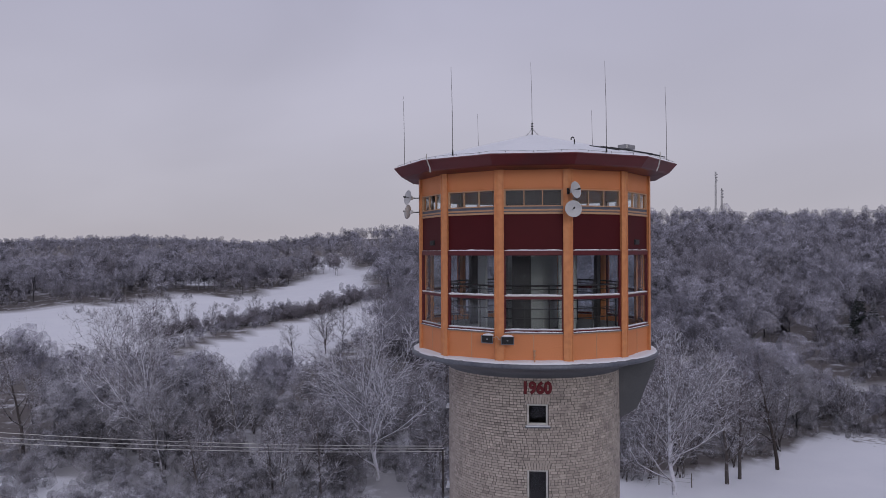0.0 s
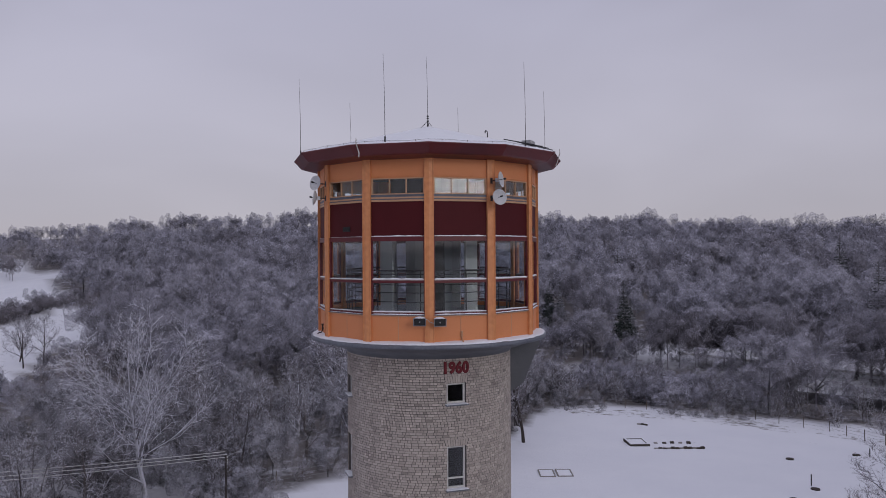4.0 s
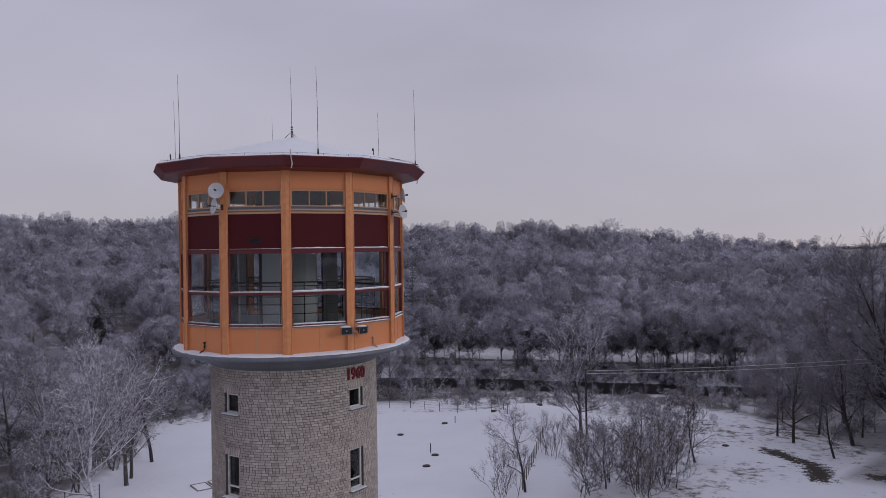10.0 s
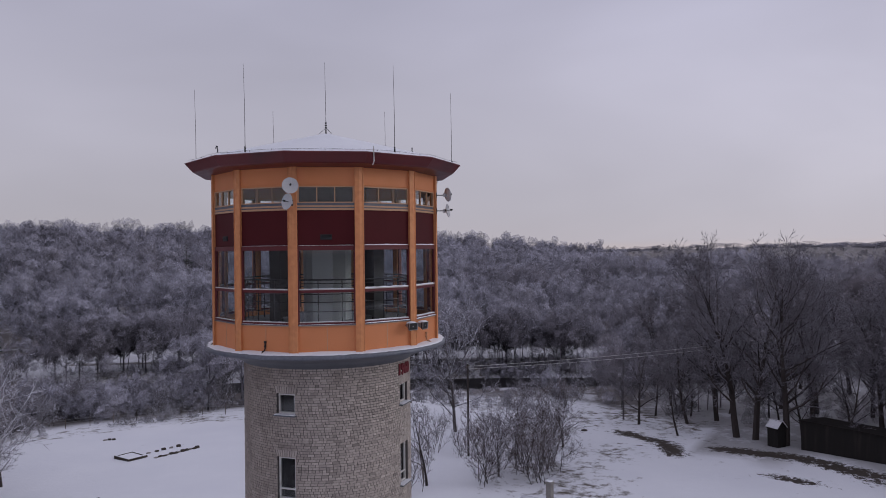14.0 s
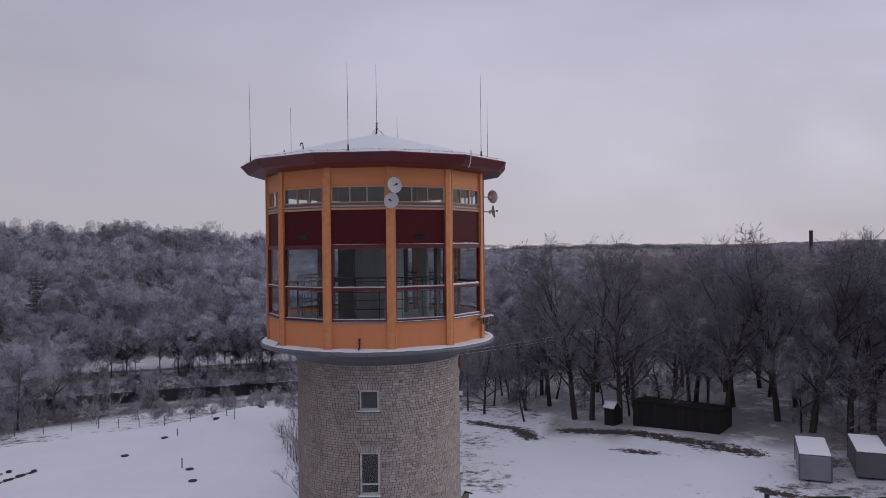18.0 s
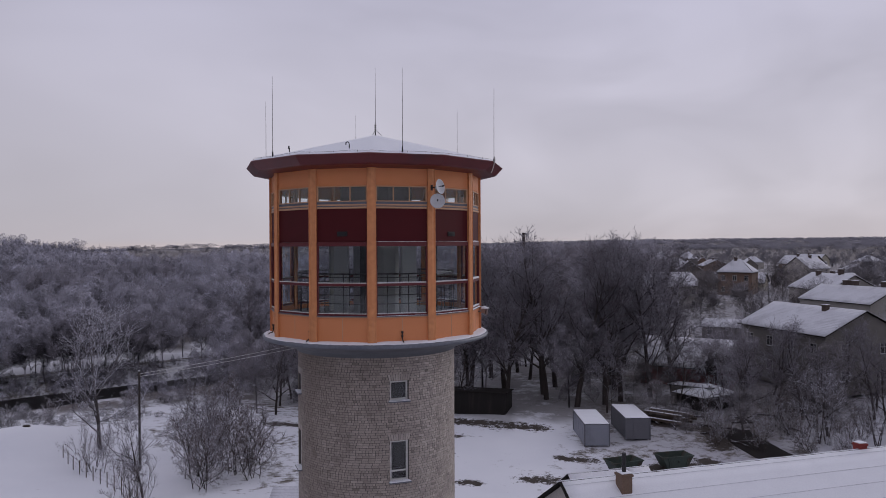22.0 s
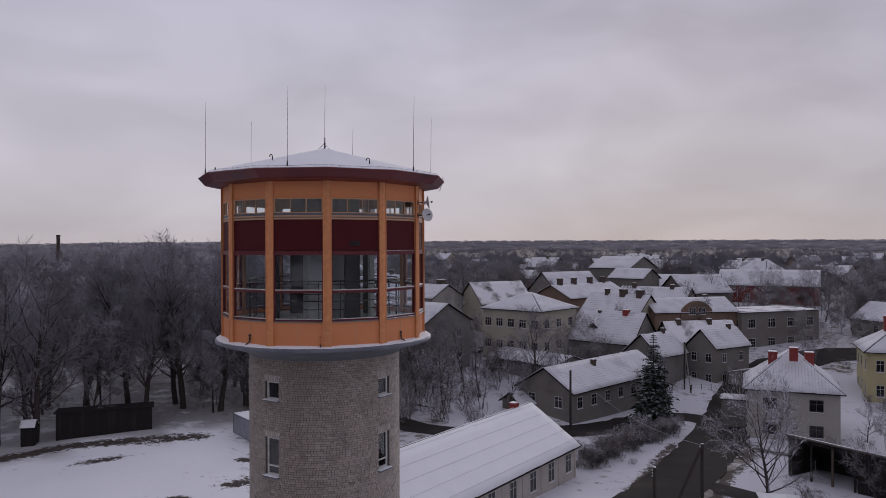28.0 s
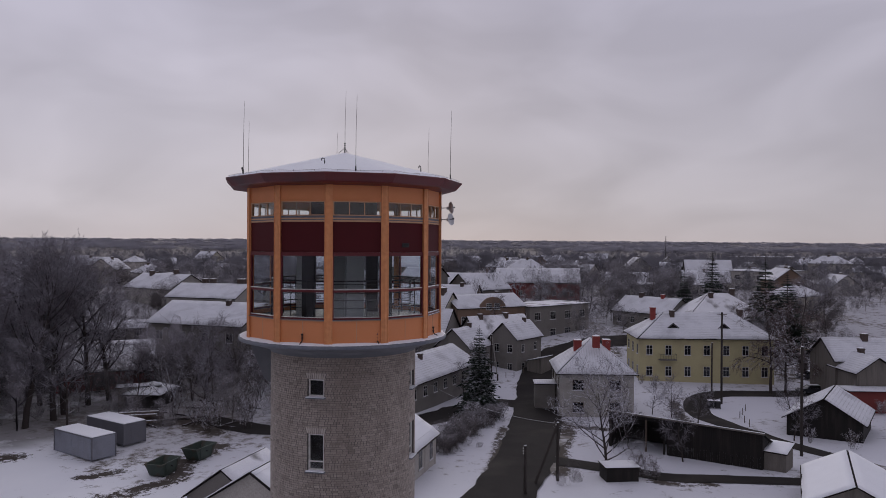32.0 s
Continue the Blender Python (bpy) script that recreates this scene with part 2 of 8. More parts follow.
# ---- building helpers ----
def thing(name, label, category, group="", kind="", at=(0, 0, 0), turn=0.0):
    ob = new(name)
    ob.empty_display_size = 0.2
    ob.matrix_basis = pose(*at, 0, 0, turn)
    return tagged(ob, label, category, group, kind)


def part(name, bm, mat, parent, label="", m=None, smooth=False):
    me = bpy.data.meshes.new(name)
    bm.to_mesh(me)
    bm.free()
    me.materials.append(M[mat] if isinstance(mat, str) else mat)
    if smooth:
        me.polygons.foreach_set("use_smooth", [True] * len(me.polygons))
    ob = new(name, me)
    ob.parent = parent
    if m is not None:
        ob.matrix_basis = m
    if label:
        ob["label"] = label
    return ob


def raw(name, verts, faces, mat, parent=None, label="", smooth=False):
    me = bpy.data.meshes.new(name)
    me.from_pydata([tuple(v) for v in verts], [], faces)
    me.materials.append(M[mat] if isinstance(mat, str) else mat)
    if smooth:
        me.polygons.foreach_set("use_smooth", [True] * len(me.polygons))
    ob = new(name, me)
    ob.parent = parent
    if label:
        ob["label"] = label
    return ob


def same(name, src, parent, m=None, label=""):
    """Another object on the mesh of src."""
    ob = new(name, src.data)
    ob.parent = parent
    ob.matrix_basis = m if m is not None else Matrix()
    if label:
        ob["label"] = label
    return ob


def box(bm, x0, x1, y0, y1, z0, z1, bevel=0.0, m=None):
    mat = Matrix.LocRotScale(((x0 + x1) / 2, (y0 + y1) / 2, (z0 + z1) / 2), None, (abs(x1 - x0), abs(y1 - y0), abs(z1 - z0)))
    if m is not None:
        mat = m @ mat
    r = bmesh.ops.create_cube(bm, size=1, matrix=mat)
    if bevel:
        es = {e for v in r["verts"] for e in v.link_edges}
        bmesh.ops.bevel(bm, geom=list(es), offset=bevel, segments=1, affect="EDGES", profile=0.5)
    return bm


def boxed(*a, **k):
    return box(bmesh.new(), *a, **k)


def tube(bm, pts, r, n=6, r1=None, cap=True):
    """A tube along a line of points."""
    pts = [Vector(p) for p in pts]
    rings = []
    for i, p in enumerate(pts):
        d = (pts[min(i + 1, len(pts) - 1)] - pts[max(i - 1, 0)]).normalized()
        a = d.cross(Vector((0, 0, 1)) if abs(d.z) < 0.9 else Vector((1, 0, 0))).normalized()
        b = d.cross(a)
        rr = r if r1 is None else r + (r1 - r) * i / (len(pts) - 1)
        rings.append([bm.verts.new(p + rr * (math.cos(k * 2 * math.pi / n) * a + math.sin(k * 2 * math.pi / n) * b)) for k in range(n)])
    for s, t in zip(rings, rings[1:]):
        for k in range(n):
            bm.faces.new((s[k], s[(k + 1) % n], t[(k + 1) % n], t[k]))
    if cap:
        bm.faces.new(rings[0][::-1])
        bm.faces.new(rings[-1])
    return bm


def lathe(bm, prof, n=48, a0=0.0, a1=2 * math.pi, cz=0.0):
    """A profile of (radius, height) turned about z."""
    full = abs(a1 - a0 - 2 * math.pi) < 1e-6
    cols = []
    for k in range(n if full else n + 1):
        a = a0 + (a1 - a0) * k / n
        cols.append([bm.verts.new((r * math.cos(a), r * math.sin(a), z + cz)) for r, z in prof])
    for k in range(n):
        s, t = cols[k], cols[(k + 1) % len(cols)]
        for i in range(len(prof) - 1):
            bm.faces.new((s[i], t[i], t[i + 1], s[i + 1]))
    return bm


def polar(r, a, z=0.0):
    a = radians(a)
    return Vector((r * math.cos(a), r * math.sin(a), z))


def facing(r, a, z=0.0):
    """A frame on a ring about the tower's axis: x along the ring, y outward, z up."""
    return Matrix.Translation(polar(r, a, z)) @ Matrix.Rotation(radians(a - 90), 4, "Z")


RIDGE = [(-180, 1600, 20), (-125, 2500, 28), (-98, 2600, 26), (-80, 2600, 32), (-66, 2600, 30), (-50, 2500, 22), (-30, 2500, 17), (-12, 1400, 20), (0, 1100, 17), (8, 620, 17),
         (14, 520, 22), (24, 470, 24), (34, 480, 25), (45, 520, 29), (52, 580, 37), (60, 640, 42), (70, 680, 47), (78, 680, 47), (86, 700, 44), (93, 760, 40), (99, 850, 34), (105, 1100, 24),
         (114, 1150, 33), (124, 1200, 26), (135, 1300, 26), (180, 1600, 20)]
RIVER = [(40, 150), (62, 118), (86, 84), (99, 66), (106, 49), (109, 37), (114, 22), (119, 6), (123, -8), (131, -30), (150, -60), (190, -95)]
FIELDS = [[(-185, 258), (-141, 258), (-136, 290), (-128, 338), (-112, 310), (-100, 330), (-95, 392), (-84, 440), (-46, 425), (-50, 360), (-36, 304), (-57, 262), (-62, 236), (-70, 208), (-76, 172), (-74, 128), (-100, 140), (-150, 190)],
          [(-30, 276), (-24, 230), (-22, 186), (-32, 173), (-33, 136), (-38, 112), (-52, 116), (-66, 128), (-68, 165), (-58, 203), (-52, 232), (-40, 272)],
          [(-165, 640), (-138, 545), (-72, 408), (-70, 440), (-92, 540)], [(-380, 600), (-300, 470), (-270, 450), (-270, 480), (-330, 600)], [(-192, 500), (-150, 372), (-140, 372), (-175, 500)],
          [(-62, 32), (-56, 47), (-48, 48), (-40, 40), (-38, 32)]]
_ra = np.array(RIDGE, float)


def near_line(x, y, line):
    best = 1e9
    for (ax, ay), (bx, by) in zip(line, line[1:]):
        dx, dy = bx - ax, by - ay
        u = max(0.0, min(1.0, ((x - ax) * dx + (y - ay) * dy) / (dx * dx + dy * dy)))
        best = min(best, math.hypot(x - ax - u * dx, y - ay - u * dy))
    return best


def inside(x, y, poly):
    hit = False
    j = len(poly) - 1
    for i in range(len(poly)):
        (xi, yi), (xj, yj) = poly[i], poly[j]
        if (yi > y) != (yj > y) and x < (xj - xi) * (y - yi) / (yj - yi) + xi:
            hit = not hit
        j = i
    return hit


def ease(t):
    t = max(0.0, min(1.0, t))
    return t * t * (3 - 2 * t)


def ground_z(x, y):
    r = math.hypot(x, y)
    a = math.degrees(math.atan2(y, x))
    dist, top = float(np.interp(a, _ra[:, 0], _ra[:, 1])), float(np.interp(a, _ra[:, 0], _ra[:, 2]))
    # the valley, and the slope up to the wooded ridge
    low = float(np.interp(r, [0, 40, 62, 80, 98, 120, 150], [0, 0, -0.6, -1.5, -2.6, -2.2, -1.2]))
    if r <= 150:
        north = low
    elif r <= dist:
        u = (r - 150) / (dist - 150)
        north = -1.2 + (top + 1.2) * (0.35 * u + 0.65 * ease(u))
    else:
        north = top - 14 * ease((r - dist) / 900)
    # the town's side
    s = -y + 0.35 * x
    town = float(np.interp(s, [30, 55, 90, 112, 126, 180, 260, 600, 1500, 2600, 5000], [0, 0.3, 0.4, 1.8, 3.6, 8.5, 9.5, 8, 13, 29, 52]))
    town += float(np.interp(s, [30, 72, 98, 116], [0, -1.5, -1.2, 0])) * ease((20 - x) / 16)
    w = ease((-8 - a) / 30) if a > -120 else ease((a + 178) / 40)
    z = north * (1 - w) + town * w
    rv = near_line(x, y, RIVER) if 60 < r < 260 and a > -40 else 99
    z -= 2.6 * (1 - ease((rv - 6.0) / 5))
    z += 2.7 * math.exp(-((x - 70.5) ** 2 + (y - 21.5) ** 2) / 75) - 1.5 * math.exp(-((x - 62) ** 2 + (y - 7) ** 2) / 120) + 0.9 * math.exp(-((x - 10.5) ** 2 + (y - 27) ** 2) / 30)
    z -= 0.75 * math.exp(-((x - 36) ** 2 + (y + 38) ** 2) / 260)
    bump = min(1.0, r / 60) * 0.35 + min(1.0, max(0.0, (r - 120) / 200)) * 2.5
    return z + bump * noise.noise(Vector((x * 0.03, y * 0.03, 2.0))) * 0.8 + 0.05 * noise.noise(Vector((x * 0.35, y * 0.35, 7.0)))


RIVERSIDE = [(165, -45), (150, -25), (139, 0), (133, 22), (129, 45), (119, 70), (111, 90), (103, 108)]
WOOD_EDGE = np.array([(-180, 300), (-128, 300), (-120, 240), (-80, 210), (-62, 75), (-50, 66), (-40, 74), (-24, 68), (-10, 82), (0, 96), (17, 98), (31, 92), (40, 90), (51, 90), (57, 84),
                      (60, 60), (70, 48), (80, 44), (90, 39), (108, 36), (118, 38), (126, 46), (132, 60), (180, 200)], float)


def cover(x, y):
    """How far the ground is woodland litter (0 to 1), and how much rough grass shows through the snow."""
    r, a = math.hypot(x, y), math.degrees(math.atan2(y, x))
    edge = float(np.interp(a, WOOD_EDGE[:, 0], WOOD_EDGE[:, 1]))
    wood = ease((r - edge) / 4 + 0.5 * noise.noise(Vector((x * 0.15, y * 0.15, 1))))
    for f in FIELDS:
        if inside(x, y, f):
            wood = 0.0
    rv = near_line(x, y, RIVER)
    if rv < 9 or (rv < 14 and r < 104):
        wood = min(wood, 0.3)
    if r < 190 and a > -20 and near_line(x, y, RIVERSIDE) < 16:
        wood = min(wood, 0.35)
    grass = 0.12
    if -62 < a < -6 and 66 < r < 135:
        wood = min(wood, 0.66)
    if a < -5:
        grass = 0.12 + 0.2 * ease((r - 56) / 20)
    if a < -40:
        grass = 0.3
    if -125 < a < -42 and r > 118:
        grass, wood = 0.5, max(min(wood, 0.5), 0.28 * ease((r - 118) / 25) + 0.3 * ease((r - 240) / 120) + 0.42 * ease((r - 480) / 200))
    if -66 < a < -42 and 52 < r < 130:
        grass, wood = 0.55, max(min(wood, 0.4), 0.35 * ease((r - 52) / 8))
    if -62 < a < -32 and 64 < r < 110:
        wood = max(wood, 0.8 * ease((r - 64 + 5 * noise.noise(Vector((x * 0.2, y * 0.2, 3)))) / 5))
    if a > 95 and r < 80:
        wood = min(wood, 0.62)
    if -34 < a < -15 and 58 < r < 95:
        wood = max(wood, 0.62 * ease((r - 62 + 7 * noise.noise(Vector((x * 0.15, y * 0.15, 7)))) / 6))
    if -14 < a < 20 and 40 < r < 90:
        grass = 0.4
    if 5 < a < 75 and r < edge - 4:
        grass = 0.0
    if -14 < a < 55 and 80 < r < edge + 6:
        grass = 0.45
    if rv < 18:
        grass = 0.5
    return wood, grass


def ground_material():
    m, nt, p = material("snow_ground")
    N, L = nt.nodes, nt.links
    co = N.new("ShaderNodeTexCoord")

    def tex(scale, detail, rough=0.55):
        n = N.new("ShaderNodeTexNoise")
        n.inputs["Scale"].default_value, n.inputs["Detail"].default_value, n.inputs["Roughness"].default_value = scale, detail, rough
        L.new(co.outputs["Object"], n.inputs["Vector"])
        return n.outputs["Fac"]

    def attr(name):
        n = N.new("ShaderNodeAttribute")
        n.attribute_name = name
        return n.outputs["Fac"]

    def maprange(v, a, b, c=0.0, d=1.0):
        n = N.new("ShaderNodeMapRange")
        for k, x in (("From Min", a), ("From Max", b), ("To Min", c), ("To Max", d)):
            n.inputs[k].default_value = x
        L.new(v, n.inputs["Value"])
        return n.outputs["Result"]

    def add(a, b, k=1.0):
        n = N.new("ShaderNodeMath")
        n.operation = "MULTIPLY_ADD"
        n.inputs[1].default_value = k
        L.new(b, n.inputs[0])
        L.new(a, n.inputs[2])
        return n.outputs[0]

    def mix(a, b, f):
        n = N.new("ShaderNodeMix")
        n.data_type = "RGBA"
        for k, v in (("A", a), ("B", b)):
            if isinstance(v, tuple):
                n.inputs[k].default_value = (*v, 1)
            else:
                L.new(v, n.inputs[k])
        L.new(f, n.inputs["Factor"])
        return n.outputs["Result"]

    snow = mix((0.70, 0.71, 0.765), (0.82, 0.825, 0.86), tex(0.12, 6))
    grass = mix((0.075, 0.062, 0.048), (0.17, 0.145, 0.115), tex(3.0, 5))
    litter = mix((0.085, 0.07, 0.062), (0.21, 0.195, 0.195), tex(0.6, 8, 0.7))
    thin = N.new("ShaderNodeMath")
    thin.operation = "MULTIPLY"
    L.new(maprange(tex(0.16, 9, 0.72), 0.53, 0.63, 0, 0.8), thin.inputs[0])
    L.new(maprange(attr("greyed"), 0.0, 1.0, 1.0, 0.15), thin.inputs[1])
    litter = mix(litter, (0.66, 0.665, 0.71), thin.outputs[0])
    snow = mix(snow, (0.55, 0.55, 0.60), attr("greyed"))
    patch = maprange(add(add(tex(0.7, 9, 0.72), tex(0.07, 4), 0.55), attr("grass"), 0.42), 0.98, 1.12)
    col = mix(snow, grass, patch)
    col = mix(col, litter, attr("litter"))
    earth = mix((0.035, 0.028, 0.024), (0.085, 0.07, 0.06), tex(1.4, 6, 0.65))
    col = mix(col, earth, maprange(add(attr("soil"), tex(1.3, 9, 0.8), 2.2), 1.62, 1.75))
    L.new(col, p.inputs["Base Color"])
    p.inputs["Roughness"].default_value = 0.85
    p.inputs["Specular IOR Level"].default_value = 0.2
    b = N.new("ShaderNodeBump")
    b.inputs["Strength"].default_value, b.inputs["Distance"].default_value = 0.5, 0.12
    L.new(add(tex(1.2, 8, 0.6), tex(7.0, 4), 0.4), b.inputs["Height"])
    L.new(b.outputs["Normal"], p.inputs["Normal"])
    return m


M["ground"] = ground_material()
M["road"] = surface("wet_asphalt", (0.030, 0.027, 0.026), 0.85, vary=0.35, scale=0.25, fine=25, bump=0.25, spec=0.06, stain=(0.05, 0.044, 0.04), stretch=(1, 1, 1))
M["slush"] = surface("dirty_slush", (0.13, 0.115, 0.105), 0.7, vary=0.5, scale=0.9, fine=12, bump=0.4, stain=(0.55, 0.55, 0.59))
M["soil"] = surface("bare_wet_soil", (0.045, 0.035, 0.028), 0.85, vary=0.5, scale=1.2, fine=10, bump=0.6, stain=(0.10, 0.088, 0.078))
# gloss kept low; the near-black colour stands in for reflected dark trees
M["water"] = surface("reflection_dark_river_water", (0.010, 0.009, 0.009), 0.3, vary=0.2, scale=0.3, fine=2.5, bump=0.05, spec=0.03)


# bare wet earth: lines and half-widths
BARE = [([(64, -20), (60.5, -28), (55.5, -32.5), (50, -38)], 3.6), ([(53, -20), (52, -26), (50, -32)], 1.6), ([(38.5, -34), (36.4, -37)], 2.2), ([(33.5, -27), (31, -31), (29, -35), (31, -40), (30, -47)], 3.2),
        ([(35.2, -18.5), (34.2, -21.6)], 1.7), ([(46, -52), (40, -57), (33, -52)], 3.5), ([(-2.2, -40), (-2.2, -52), (-1.6, -66)], 1.8), ([(-9.5, -44), (-9, -54), (-10, -64), (-9.5, -72)], 2.4),
        ([(-30, -66), (-26, -74), (-26, -88)], 2.2), ([(-20, -66), (-12, -68)], 2.5), ([(72, -8), (66, -14), (60, -15)], 3.0), ([(-19, -43), (-24, -42.6)], 2.4)]


def build_ground():
    rings = [0.0] + list(np.arange(3, 140, 2.2)) + list(np.geomspace(141, 4700, 62))
    cols = 300
    vs, fs = [(0, 0, ground_z(0.01, 0))], []
    for r in rings[1:]:
        for k in range(cols):
            a = 2 * math.pi * k / cols
            x, y = r * math.cos(a), r * math.sin(a)
            vs.append((x, y, ground_z(x, y)))
    for k in range(cols):
        fs.append((0, 1 + k, 1 + (k + 1) % cols))
    for i in range(len(rings) - 2):
        b0, b1 = 1 + i * cols, 1 + (i + 1) * cols
        for k in range(cols):
            k2 = (k + 1) % cols
            fs.append((b0 + k, b1 + k, b1 + k2, b0 + k2))
    ob = raw("ground", vs, fs, "ground", smooth=True)
    cv = [cover(v[0], v[1]) for v in vs]
    # third value: snow made duller, and scarcer on litter, on the town side
    cv = [c + (ease((-38 - math.degrees(math.atan2(v[1], v[0]))) / 22) * ease((math.hypot(v[0], v[1]) - 22) / 30) * ease((math.degrees(math.atan2(v[1], v[0])) + 150) / 30),) for c, v in zip(cv, vs)]
    cv = [c + (max(max(0.0, 1 - near_line(v[0], v[1], ln) / w) for ln, w in BARE) if math.hypot(v[0], v[1]) < 140 else 0.0,) for c, v in zip(cv, vs)]
    for i, nm in enumerate(("litter", "grass", "greyed", "soil")):
        at = ob.data.attributes.new(nm, "FLOAT", "POINT")
        at.data.foreach_set("value", [c[i] for c in cv])
    tagged(ob, "snow-covered ground with rough grass and woodland litter", "ground", kind="structure")


build_ground()


def strip(name, line, w0, w1, mat, label, category, lift=0.05, kind="structure", wob=0.0, step=2.0):
    """A band draped on the ground along a line, its width going from w0 to w1."""
    pts = [Vector((*p, 0)) for p in line]
    fine = []
    for a, b in zip(pts, pts[1:]):
        n = max(1, int((b - a).length / step))
        fine += [a.lerp(b, i / n) for i in range(n)]
    fine.append(pts[-1])
    for _ in range(3):
        fine = [fine[0]] + [(fine[i - 1] + fine[i] * 2 + fine[i + 1]) / 4 for i in range(1, len(fine) - 1)] + [fine[-1]]
    vs, fs = [], []
    n = len(fine)
    m = 6
    for i, p in enumerate(fine):
        d = (fine[min(i + 1, n - 1)] - fine[max(i - 1, 0)]).normalized()
        s = Vector((-d.y, d.x, 0))
        w = w0 + (w1 - w0) * i / (n - 1)
        for j in range(m + 1):
            e = (j / m - 0.5) * w
            if wob and j in (0, m):
                e += wob * noise.noise(Vector((i * 0.7, j * 3.0, w0)))
            q = p + s * e
            vs.append((q.x, q.y, ground_z(q.x, q.y) + lift + (0.02 if 0 < j < m else -0.03)))
    for i in range(n - 1):
        for j in range(m):
            a = i * (m + 1) + j
            fs.append((a, a + 1, a + m + 2, a + m + 1))
    ob = raw(name, vs, fs, mat, smooth=True)
    return tagged(ob, label, category, kind=kind)


def river():
    vs, fs = [], []
    pts = [Vector((*p, 0)) for p in RIVER]
    for i, p in enumerate(pts):
        d = (pts[min(i + 1, len(pts) - 1)] - pts[max(i - 1, 0)]).normalized()
        for e in (-9, 9):
            vs.append((p.x - d.y * e, p.y + d.x * e, -3.9))
    for i in range(len(pts) - 1):
        fs.append((2 * i, 2 * i + 1, 2 * i + 3, 2 * i + 2))
    tagged(raw("water", vs, fs, "water"), "dark slow river between snowy banks", "river", kind="structure")


river()
strip("road", [(0.5, -8), (-1.0, -22), (-4.2, -36), (-5.6, -52), (-5.5, -70), (-5.2, -84), (-4.5, -100), (-7, -116), (-16, -128), (-40, -140)], 6.0, 8.5, "road",
      "wet dark asphalt street cleared of snow", "road", wob=0.6, lift=0.14)
strip("road", [(-5.3, -80), (1, -83), (5.5, -76), (10, -64.5), (16, -57), (26, -53), (38, -58)], 5.0, 4.0, "road", "wet brown side street with slushy edges", "road", lift=0.06, wob=0.6)
strip("road", [(-40, -56), (-36, -62), (-32.5, -70), (-29, -78), (-29, -88), (-33, -96), (-44, -98), (-62, -103), (-90, -112)], 2.6, 6.5, "road", "curved wet lane round a snowy green", "road", wob=0.4)
strip("road", [(-40, -56), (-44, -49), (-50, -40)], 2.6, 3.0, "slush", "lane with two dark wheel tracks", "road", lift=0.07, wob=0.5)
strip("road", [(-5.6, -50.5), (-10.8, -48.7), (-15, -46.9), (-20, -44.2), (-26, -44.7), (-33, -45.3), (-42, -45)], 3.2, 2.8, "road", "muddy brown track past the tarred barn", "road", lift=0.075, wob=0.7)
strip("pavement", [(-3, -40), (-9, -46), (-7, -53), (-9, -62)], 2.0, 3.0, "slush", "trodden muddy snow beside the street", "verge", lift=0.06, wob=0.8)
strip("path", RIVERSIDE, 2.4, 2.4, "slush", "riverside path cleared of snow", "path", lift=0.1)


# ---- the water tower ----
R_TRUNK, APO = 3.42, 4.42
FACETS = [-95.5 + 30 * k for k in range(12)]
WINS = [(c, z0, z1) for c in (-93.2, 176.8, 86.8) for z0, z1 in ((16.78, 17.56), (13.55, 15.17))]
W_HALF = 6.6

tower = thing("water_tower", "round grey brick water tower with an orange twelve-sided glazed cabin", "water tower")


def in_window(a0, a1, z0, z1):
    for c, w0, w1 in WINS:
        d0, d1 = (a0 - c + 180) % 360 - 180, (a1 - c + 180) % 360 - 180
        if d1 > -W_HALF and d0 < W_HALF and z1 > w0 and z0 < w1 and abs(d0) < 40:
            return True
    return False


def build_trunk():
    # mortar shell with real openings
    angs = sorted({round(c + s * W_HALF, 3) % 360 for c, *_ in WINS for s in (-1, 1)} | {float(a) for a in range(0, 360, 4)})
    zs = sorted({z for _, a, b in WINS for z in (a, b)} | {-0.8, 3.0, 7.0, 11.0, 18.8})
    bm = bmesh.new()
    ro, ri = R_TRUNK - 0.014, R_TRUNK - 0.42
    for a0, a1 in zip(angs, angs[1:] + [angs[0] + 360]):
        for z0, z1 in zip(zs, zs[1:]):
            mid = (a0 + a1) / 2
            if in_window(mid - 0.01, mid + 0.01, z0 + 0.01, z1 - 0.01):
                continue
            for r, flip in ((ro, False), (ri, True)):
                q = [bm.verts.new(polar(r, a, z)) for a, z in ((a0, z0), (a1, z0), (a1, z1), (a0, z1))]
                bm.faces.new(q[::-1] if flip else q)
    for c, z0, z1 in WINS:
        for s in (-1, 1):
            q = [bm.verts.new(polar(r, c + s * W_HALF, z)) for r, z in ((ri, z0), (ro, z0), (ro, z1), (ri, z1))]
            bm.faces.new(q)
        for z in (z0, z1):
            q = [bm.verts.new(polar(r, a, z)) for r, a in ((ri, c - W_HALF), (ro, c - W_HALF), (ro, c + W_HALF), (ri, c + W_HALF))]
            bm.faces.new(q)
    part("mortar_shell", bm, "mortar", tower, "dark grey mortar between the bricks")
    for c, z0, z1 in WINS:
        build_trunk_window(c, z0, z1)


